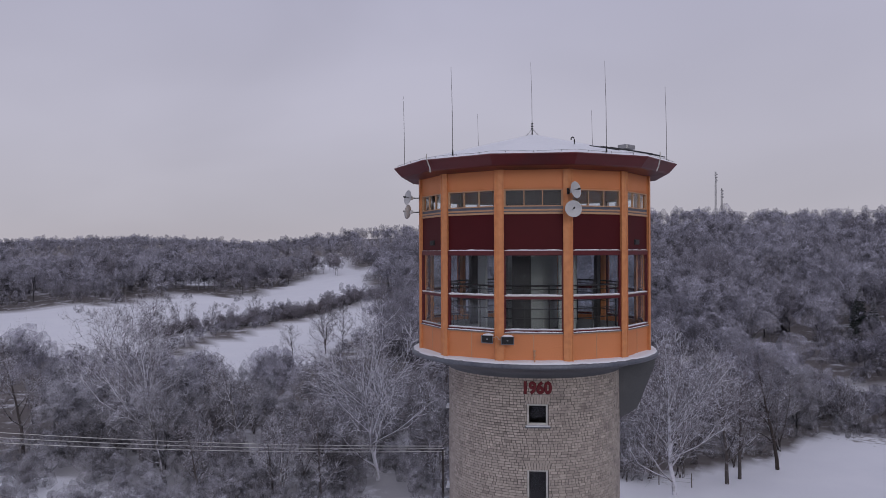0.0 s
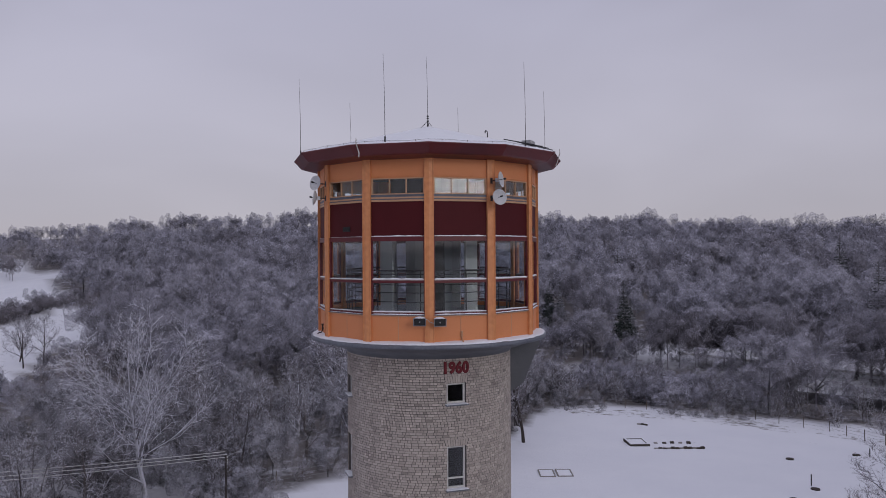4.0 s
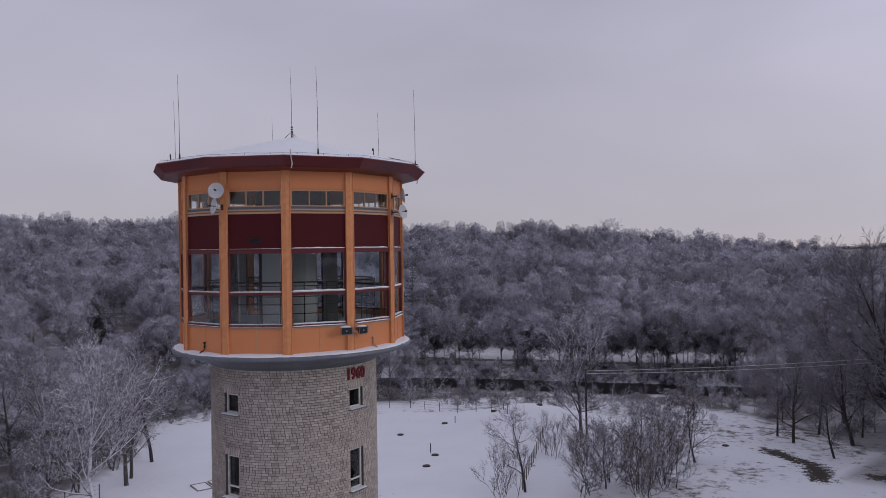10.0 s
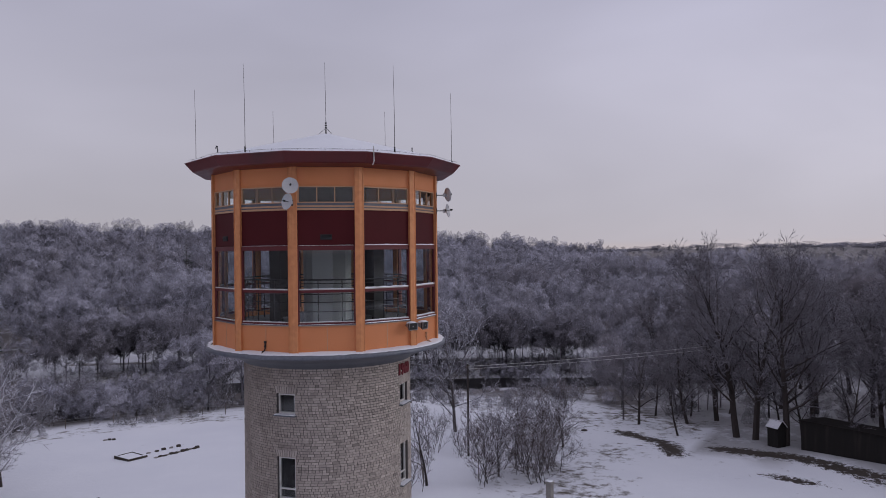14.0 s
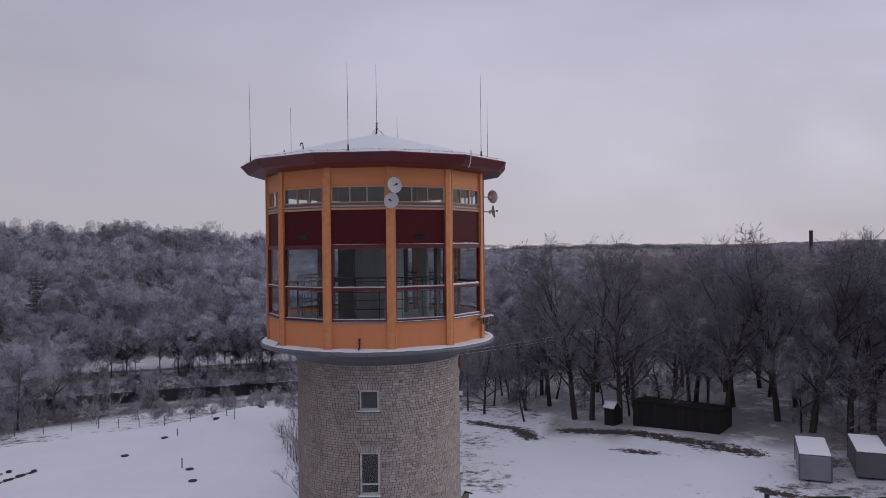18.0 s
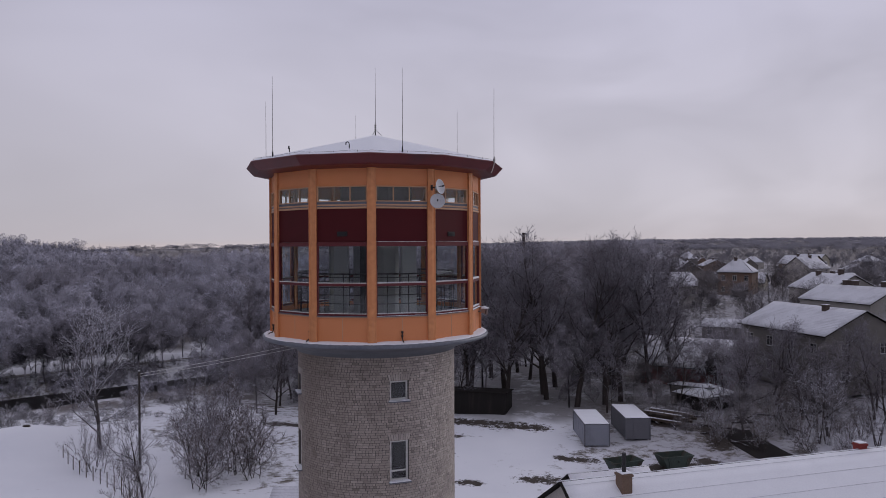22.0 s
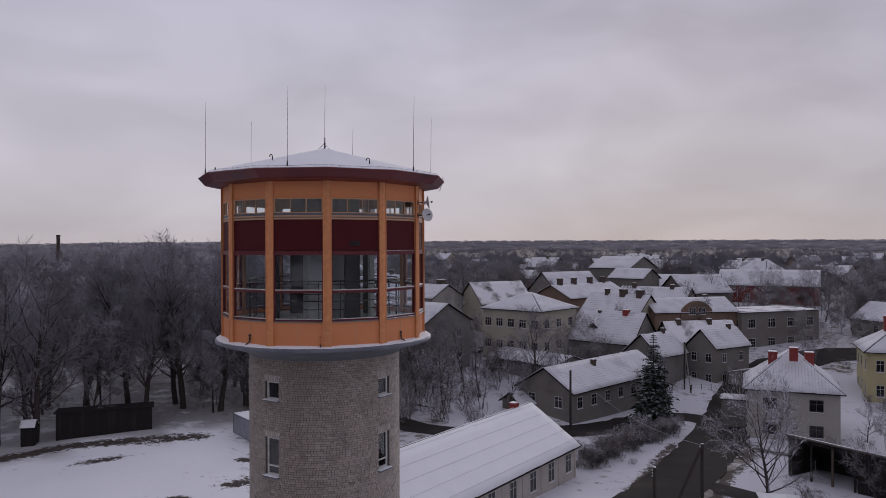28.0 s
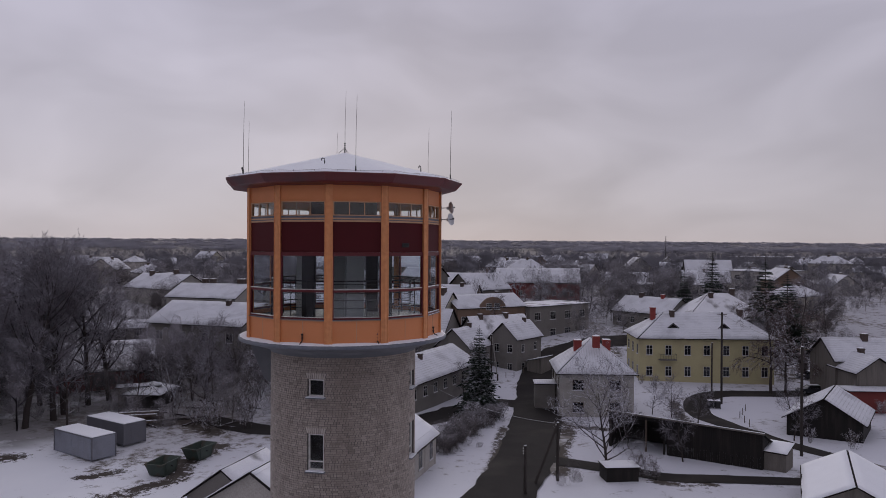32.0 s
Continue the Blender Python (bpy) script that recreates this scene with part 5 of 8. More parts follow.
stock("fan", "tree", "slender bare tree with a fine upright frosted crown", "frost_bark", "frost_twig", seed=57, h=10, wide=0.5, clear=0.16, limbs=17, twig=0.026, dense=1.2, up=0.4, thick=0.9)
for sd in (61, 62):
    stock("fshrub", "bush", "frost-covered bare shrub with tangled twigs", "frost_bark", "frost_twig", seed=sd, h=4.0, wide=0.62, stems=6, clear=0.08, limbs=5, twig=0.026, dense=0.84, up=0.45)
stock("orchard", "tree", "low spreading garden tree with snow along its crooked limbs", "dark_bark", "frost_twig", seed=64, h=8.6, wide=0.62, clear=0.14, limbs=20, twig=0.028, dense=1.3, up=0.22, thick=1.1)
stock("weep", "tree", "weeping birch with long hanging bare twigs", "dark_bark", "birch_twig", seed=71, h=13, wide=0.36, clear=0.25, limbs=15, twig=0.04, dense=1.5, up=0.1, droop=0.16)


def spruce(seed, h, mat, name="spruce"):
    rng = np.random.default_rng(seed)
    wood, crown = Shape(), Shape()
    wood.limb([np.array((0, 0, -0.3)), np.array((0.03, 0, h * 0.5)), np.array((0, 0, h))], h * 0.014, 0.02, 6)
    tiers = int(h * 2.5)
    for i in range(tiers):
        u = (i + rng.uniform(-0.3, 0.3)) / tiers
        z = h * (0.07 + 0.91 * u)
        ln = h * 0.235 * (1 - u) ** 0.85 * rng.uniform(0.8, 1.15) + 0.1
        n = int(9 + 3 * (1 - u))
        for k in range(n):
            a = 2 * math.pi * (k + rng.uniform(-0.35, 0.35)) / n + i
            l2 = ln * rng.uniform(0.7, 1.12)
            d = np.array((math.cos(a), math.sin(a), -0.30 + 0.5 * u))
            p = np.array((0, 0, z))
            q = p + d * l2
            side = np.array((-math.sin(a), math.cos(a), 0))
            b = len(crown.v)
            w = 0.16 * l2 + 0.06
            mid = p + d * l2 * 0.55
            crown.v += [tuple(p), tuple(mid + side * w), tuple(q + np.array((0, 0, 0.07 * l2))), tuple(mid - side * w), tuple(mid + np.array((0, 0, 0.09 * l2)))]
            crown.f += [(b, b + 1, b + 4), (b + 1, b + 2, b + 4), (b + 2, b + 3, b + 4), (b + 3, b, b + 4)]
            for _ in range(5):
                t = rng.uniform(0.25, 1)
                r = p + d * l2 * t
                e = r + side * rng.choice((-1, 1)) * w * rng.uniform(0.7, 1.9) + d * l2 * 0.18 + np.array((0, 0, -0.12 * l2 * rng.uniform(0.2, 1.4)))
                crown.blade(r, e, 0.10 * l2 + 0.05, rng)
    return name, mesh_of(wood, "trunk", "dark_bark"), mesh_of(crown, "crown", mat)


SPRUCE = {"dark": spruce(4, 14, "needle"), "frost": spruce(6, 14, "needle_frost")}
TREES = []


def plant(kind, x, y, size=1.0, turn=None, which=None, z=None, group=""):
    rng = random.Random(int(x * 131 + y * 17))
    pick = STOCK[kind]
    name, label, tr, cr = pick[rng.randrange(len(pick)) if which is None else which]
    ob = thing(name, label, "bush" if name == "bush" else "tree", group=group)
    sc = size * rng.uniform(0.95, 1.06)
    ob.matrix_basis = Matrix.LocRotScale((x, y, ground_z(x, y) if z is None else z), Euler((0, 0, rng.uniform(0, 6.28) if turn is None else turn)), (sc, sc, sc))
    for nm, me in (("trunk", tr), ("crown", cr)):
        o = new(nm, me)
        o.parent = ob
    TREES.append((x, y))
    return ob


def plant_spruce(x, y, h, mat="dark", base=None, broad=1.0):
    name, tr, cr = SPRUCE[mat]
    ob = thing("spruce", "dark green spruce with snow on its drooping boughs", "spruce")
    s = h / 14
    ob.matrix_basis = Matrix.LocRotScale((x, y, ground_z(x, y) if base is None else base), Euler((0, 0, x * 1.7)), (s * broad, s * broad, s))
    for nm, me in (("trunk", tr), ("crown", cr)):
        o = new(nm, me)
        o.parent = ob


# wood's edge north of the tower
for x, y, k, s in ((24, 45, "frost", 1.0), (26, 47, "frost", 0.95), (27.5, 52, "clump", 1.1), (22, 53, "frost", 1.1), (31.6, 51, "dark", 1.15), (20, 58, "frost", 1.1), (16.7, 47, "clump", 1.0),
                   (19.6, 47, "clump", 0.95), (17.6, 41, "oak", 0.95), (11.7, 57.5, "oak", 1.0), (-5.5, 55, "frost", 0.85), (-2.2, 48, "clump", 1.0), (13.9, 46, "fshrub", 1.1), (-11.0, 45, "oak", 1.12),
                   (-36.5, 50.5, "oak", 1.25), (-43, 62, "oak", 1.15), (-56, 60, "frost", 1.1), (-62, 55, "oak", 1.0), (5, 50, "frost", 0.8), (36, 60, "clump", 1.0)):
    plant(k, x, y, s, which=0 if (x, k) == (-11.0, "oak") else None, group="trees at the wood's edge")
rng = random.Random(77)
made = 0
for _ in range(900):
    if made >= 70:
        break
    a, r = rng.uniform(56, 128), rng.uniform(39, 90)
    x, y = r * math.cos(radians(a)), r * math.sin(radians(a))
    if cover(x, y)[0] < 0.6 or any(math.hypot(x - p, y - q) < 4.2 for p, q in TREES) or near_line(x, y, [(-11, 45), (-9, 34)]) < 4.5:
        continue
    plant(rng.choice(("frost", "clump", "clump", "clump", "fshrub", "fshrub", "frost")), x, y, rng.uniform(0.6, 1.0) * (0.9 if a > 99 else 1), group="trees at the wood's edge")
    made += 1
# river bank and meadow edge
for x, y, k, s in ((66, 12.5, "fan", 1.5), (61, 0, "thicket", 1.9), (47, 0, "thicket", 1.6), (42.5, 3.2, "thicket", 1.5), (48.5, 3.5, "thicket", 1.7), (45, -1.5, "thicket", 1.4), (52, 1.0, "thicket", 1.7), (50, -2.0, "thicket", 1.5), (46, 2.5, "dark", 0.6), (57, 13, "shrub", 1.2),
                   (55.5, 9, "shrub", 0.85), (40.5, 8.5, "dark", 0.75), (38, 9.5, "shrub", 1.2), (84, 34, "fshrub", 1.1), (88, 30, "fshrub", 1.0), (78, 46, "fshrub", 1.1), (76, 55, "fshrub", 1.2), (71, 62, "fshrub", 1.3), (66, 66, "fshrub", 1.2),
                   (60, 72, "fshrub", 1.3), (52, 73, "fshrub", 1.2), (80, 41, "fshrub", 0.9), (90, 20, "shrub", 0.9), (93, 8, "shrub", 0.9), (86, 24, "fshrub", 0.9), (97, 0, "shrub", 1.0), (59, 3, "dark", 0.8), (63, -2, "dark", 0.75),
                   (47, 77, "fshrub", 1.7), (53, 79, "fshrub", 1.8), (60, 77, "fshrub", 1.6), (66, 73, "fshrub", 1.8), (72, 68, "fshrub", 1.7), (77, 62, "fshrub", 1.5), (82, 56, "fshrub", 1.7), (86, 48, "fshrub", 1.6), (44, 83, "fshrub", 1.7), (57, 85, "fshrub", 1.8), (70, 76, "fshrub", 1.6), (90, 42, "fshrub", 1.5)):
    plant(k, x, y, s, group="shrubs on the bank")
# park east and south-east of the tower
for x, y, k, s in ((78, -10.5, "dark", 1.15), (71, -15.5, "dark", 0.75), (71, -22.5, "tall", 1.08), (66.5, -27.5, "tall", 1.05), (69.5, -24.5, "tall", 1.1), (62.5, -40, "tall", 0.95), (57, -48.4, "tall", 1.0), (56.2, -52.6, "tall", 1.08), (57.2, -56, "tall", 1.1), (57.6, -61.6, "tall", 1.0), (56.5, -65, "tall", 0.98), (62.8, -47, "tall", 1.12),
                   (66, -48.4, "tall", 0.98), (64, -60, "tall", 0.95), (68, -62, "tall", 0.95), (70, -53, "tall", 1.05), (72, -45, "tall", 1.0), (77, -41.5, "tall", 1.0), (80, -17, "dark", 1.3), (83, -21, "tall", 0.9)):
    plant(k, x, y, s, group="tall park trees")
made = 0
for _ in range(900):
    if made >= 42:
        break
    a, r = rng.uniform(-47, -6), rng.uniform(72, 118)
    x, y = r * math.cos(radians(a)), r * math.sin(radians(a))
    if any(math.hypot(x - p, y - q) < 4.5 for p, q in TREES) or near_line(x, y, RIVER) < 9 or (55 < x < 70 and -80 < y < -62):
        continue
    plant(rng.choice(("tall", "dark", "dark")), x, y, rng.uniform(0.75, 1.05), group="tall park trees")
    made += 1
# scrub and garden trees towards the town
for x, y, k, s in ((40, -62, "dark", 1.0), (44, -66, "dark", 0.9), (36, -58, "dark", 0.8), (38, -70, "dark", 1.05), (31, -66, "dark", 0.95), (46, -74, "dark", 1.1), (34, -78, "dark", 1.1), (29, -74, "dark", 0.9), (42, -82, "dark", 1.0),
                   (50, -78, "dark", 0.9), (22, -76, "dark", 1.05), (24, -84, "dark", 1.15), (27, -58, "shrub", 1.1), (30, -54, "shrub", 1.1), (34, -52, "shrub", 1.0), (25, -62, "shrub", 1.0), (37, -54, "shrub", 0.9), (21, -56, "shrub", 0.9),
                   (42, -58, "shrub", 1.0), (33, -62, "shrub", 1.2), (28, -68, "shrub", 1.0), (37, -64, "shrub", 1.1), (40, -76, "shrub", 1.1), (3.5, -86, "dark", 0.8), (6.5, -83, "dark", 0.55),
                   (3.2, -55.5, "shrub", 0.6), (1.8, -60, "shrub", 0.62), (4.2, -59.5, "shrub", 0.55), (1.0, -64, "shrub", 0.55), (4.5, -63, "shrub", 0.6), (3.2, -67, "shrub", 0.75), (0.4, -68, "shrub", 0.5), (-0.2, -72, "shrub", 0.55),
                   (-14.2, -45.7, "orchard", 1.06), (-17.6, -44.0, "thicket", 0.72), (-18.8, -43.6, "shrub", 0.55), (-22.6, -51.2, "dark", 0.58), (-22, -79, "dark", 0.45), (-24.5, -77, "dark", 0.55), (-27.5, -73, "dark", 0.5),
                   (-43, -98, "weep", 1.2), (-45.5, -99, "weep", 1.1), (-41, -79, "dark", 0.5), (-37.5, -64, "dark", 0.55), (-39, -63, "shrub", 0.5), (-43, -60.5, "shrub", 0.5), (-24, -98, "shrub", 0.6), (-22, -100, "shrub", 0.5), (-55, -84, "shrub", 0.6),
                   (-14, -160, "dark", 1.0), (-20, -165, "frost", 0.8), (-3, -150, "frost", 0.75), (4, -160, "frost", 0.8), (12, -165, "frost", 0.8), (18, -152, "dark", 0.8), (-62, -150, "dark", 1.3), (-70, -160, "dark", 1.2)):
    plant(k, x, y, s, group="garden trees and shrubs")
rng3 = random.Random(52)
for _ in range(60):
    x, y = rng3.uniform(18, 52), rng3.uniform(-86, -56)
    if any(math.hypot(x - p, y - q) < 3.2 for p, q in TREES):
        continue
    plant(rng3.choice(("dark", "clump", "dark")), x, y, rng3.uniform(0.55, 0.9), group="garden trees and shrubs")
rng2 = random.Random(41)
made = 0
for _ in range(900):
    if made >= 26:
        break
    a, r = rng2.uniform(-112, -46), rng2.uniform(96, 205)
    x, y = r * math.cos(radians(a)), r * math.sin(radians(a))
    if any(math.hypot(x - p, y - q) < 5.5 for p, q in TREES) or (-60 < x < 44 and -112 < y) or near_line(x, y, [(-4.5, -100), (-7, -116), (-16, -128), (-40, -140)]) < 6:
        continue
    plant(rng2.choice(("dark", "dark", "frost")), x, y, rng2.uniform(0.6, 1.0), group="garden trees and shrubs")
    made += 1
plant_spruce(3.0, -73.8, 13.0, "dark", broad=1.15)
plant_spruce(-49, -128, 20, "dark", broad=1.25)
plant_spruce(-41, -142, 19, "dark")
plant_spruce(-36, -150, 14, "dark")
plant_spruce(-54, -131, 17, "dark", broad=1.3)
for x, y, top in ((105, 172, 14.6), (107.5, 169.5, 11.2), (104, 132, 15.2), (133.5, 83, 20.6), (131, 76, 15.5), (137, 92, 14), (109, 136, 10), (150, 200, 24), (92, 150, 10), (190, 140, 27), (150, 120, 18), (60, 190, 12), (175, 60, 18), (160, 30, 12)):
    plant_spruce(x, y, max(8.0, top - ground_z(x, y)), "frost", broad=0.8)


# distant woods, one joined mesh to a zone
GOLD = (1 + 5 ** 0.5) / 2
ICO_V = np.array([(a * i, b * GOLD, 0) for a in (1,) for i in (-1, 1) for b in (-1, 1)] + [(0, i, b * GOLD) for i in (-1, 1) for b in (-1, 1)] + [(b * GOLD, 0, i) for i in (-1, 1) for b in (-1, 1)], float) / math.hypot(1, GOLD)
ICO_F = [f for f in itertools.combinations(range(12), 3) if all(np.linalg.norm(ICO_V[a] - ICO_V[b]) < 1.1 for a, b in itertools.combinations(f, 2))]


def cheap(seed, wide, n, w, low=0.12, pointed=False, long=0.05, lobes=9, limbs=5):
    """A far tree of height 1 as triangles: trunk, rising limbs, porous uneven lobes of fine twigs and loose sprays that
    break their outline, paler on top and darker below, the crown's light and shade put into its frost tone. Corners
    carry a tone, a shading normal tipped upwards, and whether it is solid wood.
    """
    rng = np.random.default_rng(seed)
    t, tone, raised_normal, solid = [], [], [], []

    def tri(pts, tones, outs, hard):
        t.append(pts)
        tone.extend(tones)
        raised_normal.extend(o / (np.linalg.norm(o) + 1e-9) for o in outs)
        solid.extend((hard,) * 3)

    def blade(p, q, width, k, out, hard):
        a = np.cross(q - p, rng.normal(size=3))
        a *= width / 2 / (np.linalg.norm(a) + 1e-9)
        tri((p - a, p + a, q), (k,) * 3, (out,) * 3, hard)

    def done():
        return np.array(t), np.array(tone), np.array(raised_normal), np.array(solid, float)
    top = np.array((rng.normal() * 0.03, rng.normal() * 0.03, 0.93))
    foot = np.array((0, 0, -0.05))
    for k in range(2):
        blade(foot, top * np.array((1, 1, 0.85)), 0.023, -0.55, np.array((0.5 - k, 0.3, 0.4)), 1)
    if pointed:
        for i in range(n):
            u = rng.uniform(0.08, 1)
            a = rng.uniform(0, 6.283)
            p = foot + (top - foot) * u
            ln = wide * (1.03 - u)
            blade(p, p + np.array((math.cos(a) * ln, math.sin(a) * ln, -0.25 * ln)), w * 3.2 * (1.2 - u), -0.45, np.array((math.cos(a), math.sin(a), 0.6)), 1)
        return done()
    mid, half = (low + 1) / 2, (1 - low) / 2

    def raise_normal(p, d):
        return d * 0.14 + 0.3 * np.array((p[0], p[1], (p[2] - mid) * 0.8)) / (wide * 0.7) + np.array((0, 0, 1.0))

    # light and shade of a crown as tone: paler upwards, darker downwards
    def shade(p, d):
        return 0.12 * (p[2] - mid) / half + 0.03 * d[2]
    heads = []
    for i in range(lobes):
        u = -0.75 + 1.62 * (i + rng.uniform(0.1, 0.9)) / lobes
        a = i * 2.4 + rng.uniform(-0.5, 0.5)
        out = wide * 0.72 * math.sqrt(max(0.0, 1 - u * u)) * rng.uniform(0.55, 1.0)
        c = np.array((math.cos(a) * out, math.sin(a) * out, mid + half * u * 0.8))
        rad = rng.uniform(0.13, 0.19) * (0.55 + wide) * math.sqrt(9 / (lobes + 1))
        heads.append((c, rad))
        if i < limbs:
            k = rng.uniform(0.15, 0.4)
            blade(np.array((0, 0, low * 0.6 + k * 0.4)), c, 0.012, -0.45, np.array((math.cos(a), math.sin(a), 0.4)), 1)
        turn = np.linalg.qr(rng.normal(size=(3, 3)))[0]
        ds = ICO_V @ turn
        vs = [c + d * rad * rng.uniform(0.35, 1.32) * np.array((1, 1, 1.25)) for d in ds]
        for f in ICO_F:
            tri([vs[m] for m in f], [shade(vs[m], ds[m]) for m in f], [raise_normal(vs[m], ds[m]) for m in f], 0)
    for i in range(n):
        c, rad = heads[rng.integers(0, lobes)]
        d = rng.normal(size=3)
        d[2] = d[2] * 0.9 + 0.45
        d /= np.linalg.norm(d)
        p = c + d * rad * rng.uniform(0.55, 0.95)
        q = p + (d * 0.5 + rng.normal(size=3) * 0.4 + np.array((0, 0, 0.25))) * long * rng.uniform(0.6, 1.3)
        blade(p, q, w, shade(p, d) + rng.normal() * 0.03, raise_normal(p, d), 0.55)
    return done()


def wood(name, label, spots, kinds, mat, seed, spread=1.0):
    """spots: (x, y, height, kind). One mesh of kind stuff; spread widens each crown to a whole stand of trees."""
    rng = np.random.default_rng(seed)
    chunks, tones, raised_normals, solids = [], [], [], []
    for x, y, h, k in spots:
        src = kinds[k][rng.integers(0, len(kinds[k]))]
        a = rng.uniform(0, 6.283)
        c, s = math.cos(a), math.sin(a)
        rot = np.array(((c, s, 0), (-s, c, 0), (0, 0, 1)))
        tri, own, out, hard = src
        fat = rng.uniform(0.85, 1.25) * spread
        chunks.append((tri @ rot) * np.array((h * fat, h * fat, h)) + np.array((x, y, ground_z(x, y) - 0.2)))
        # tone rises with distance from the tower: haze put into the colour
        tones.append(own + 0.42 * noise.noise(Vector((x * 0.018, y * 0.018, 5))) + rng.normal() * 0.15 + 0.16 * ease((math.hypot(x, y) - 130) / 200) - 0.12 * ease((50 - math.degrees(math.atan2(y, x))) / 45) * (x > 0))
        raised_normals.append(out @ rot)
        solids.append(hard)
    v = np.concatenate(chunks).reshape(-1, 3)
    n = len(v) // 3
    me = bpy.data.meshes.new(name)
    me.vertices.add(len(v))
    me.vertices.foreach_set("co", v.astype(np.float32).ravel())
    me.loops.add(len(v))
    me.loops.foreach_set("vertex_index", np.arange(len(v), dtype=np.int32))
    me.polygons.add(n)
    me.polygons.foreach_set("loop_start", np.arange(0, len(v), 3, dtype=np.int32))
    for nm, vals in (("tone", tones), ("solid", solids)):
        at = me.attributes.new(nm, "FLOAT", "POINT")
        at.data.foreach_set("value", np.concatenate(vals).astype(np.float32))
    at = me.attributes.new("raised_normal", "FLOAT_VECTOR", "POINT")
    at.data.foreach_set("vector", np.concatenate(raised_normals).astype(np.float32).ravel())
    me.update()
    me.validate()
    me.materials.append(M[mat])
    return tagged(new(name, me), label, "forest", kind="stuff")


FIR = [cheap(s, 0.16, 150, 0.03, pointed=True) for s in (30, 31)]
NEAR = {"b": [cheap(s, 0.48, 230, 0.007, 0.24, long=0.11, lobes=9) for s in range(8)], "s": [cheap(s, 0.75, 100, 0.011, -0.08, long=0.2, lobes=5) for s in range(20, 24)], "t": [cheap(s, 0.5, 200, 0.007, 0.36, long=0.11, lobes=8) for s in range(10, 16)], "c": FIR}
FINE = {"b": [cheap(s, 0.46, 240, 0.0055, 0.2, long=0.12, lobes=7) for s in range(100, 105)], "s": [cheap(s, 0.75, 150, 0.008, -0.08, long=0.22, lobes=4) for s in range(105, 109)], "c": FIR}
GARDEN = {"b": [cheap(s, 0.46, 300, 0.0062, 0.16, long=0.13, lobes=4) for s in range(130, 135)], "s": [cheap(s, 0.7, 190, 0.009, -0.08, long=0.26, lobes=2) for s in range(135, 139)], "c": FIR}
MID = {"b": [cheap(s, 0.5, 90, 0.013, 0.18, long=0.11, lobes=8) for s in range(40, 47)], "s": [cheap(s, 0.75, 30, 0.02, -0.08, long=0.2, lobes=4) for s in range(50, 53)], "c": [cheap(60, 0.17, 60, 0.045, pointed=True)]}
FAR = {"b": [cheap(s, 0.5, 18, 0.035, long=0.12, lobes=4, limbs=2) for s in range(70, 77)], "s": [cheap(80, 0.75, 12, 0.05, -0.08, long=0.2, lobes=3)], "c": [cheap(90, 0.18, 30, 0.07, pointed=True)]}
THIN = {"b": [cheap(s, 0.5, 8, 0.05, long=0.14, lobes=2, limbs=1) for s in range(120, 126)], "s": FAR["s"], "c": [cheap(127, 0.18, 18, 0.09, pointed=True)]}


# lines towards the camera along which growth is kept low, to show the spruces
SIGHT_LANES = [[(103.5, 169), (55, 85)], [(102.5, 129), (62, 72)]]


def tallest(x, y):
    """Caps growth so that the open fields and the spruces stay in the camera's view."""
    r, a = math.hypot(x, y), math.degrees(math.atan2(y, x))
    if any(near_line(x, y, ln) < 7 for ln in SIGHT_LANES):
        return 6.0
    if not 99 < a < 128 or r > 330:
        return 99.0
    if a < 107:
        return float(np.interp(r, [40, 90, 125, 160, 330], [11.5, 7.5, 3.0, 3.5, 9]))
    return float(np.interp(r, [40, 90, 130, 180, 215, 330], [13, 10.5, 6.5, 3.5, 3.5, 9]))


def scatter(seed, r0, r1, a0, a1, gap, ok, hmin, hmax, shrubs=0.0, firs=0.0):
    """Jittered spots on a ring; gap is their spacing in metres."""
    rng = np.random.default_rng(seed)
    out = []
    r = r0
    while r < r1:
        g = gap(r) if callable(gap) else gap
        n = max(1, int(radians(a1 - a0) * r / g))
        for k in range(n):
            rr, a = r + rng.uniform(-0.9, 0.9) * g, radians(a0 + (a1 - a0) * (k + rng.uniform(-0.5, 1.5)) / n)
            x, y = rr * math.cos(a), rr * math.sin(a)
            if not ok(x, y, rr, math.degrees(a)):
                continue
            u = rng.random()
            kind = "c" if u < firs else "s" if u < firs + shrubs else "b"
            h = rng.uniform(hmin, hmax) * (0.38 if kind == "s" else 1) * (1 + 0.35 * noise.noise(Vector((x * 0.025, y * 0.025, seed))))
            h = min(h, tallest(x, y))
            out.append((x, y, h, kind))
        r += g * 0.9
    return out


def wooded(x, y, r, a):
    if near_line(x, y, RIVER) < 9 and r < 230:
        return False
    return cover(x, y)[0] > 0.55


def path_gap(x, y, r, a):
    return wooded(x, y, r, a) and near_line(x, y, RIVERSIDE) > 3.5


spots = scatter(1, 37, 95, 54, 130, 3.9, lambda x, y, r, a: path_gap(x, y, r, a) and near_line(x, y, [(-11, 46), (-9, 34)]) > 2.6 and noise.noise(Vector((x * 0.05, y * 0.05, 4))) > -0.5, 4.5, 9, shrubs=0.66)
spots += scatter(23, 33, 52, 92, 136, 2.7, lambda x, y, r, a: near_line(x, y, [(-11, 46), (-9, 34)]) > 2.2, 4.5, 9.0, shrubs=1.0)
spots += scatter(24, 42, 80, 118, 150, 3.4, lambda x, y, r, a: True, 4.5, 9.0, shrubs=1.0)
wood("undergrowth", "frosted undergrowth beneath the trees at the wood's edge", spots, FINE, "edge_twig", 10)
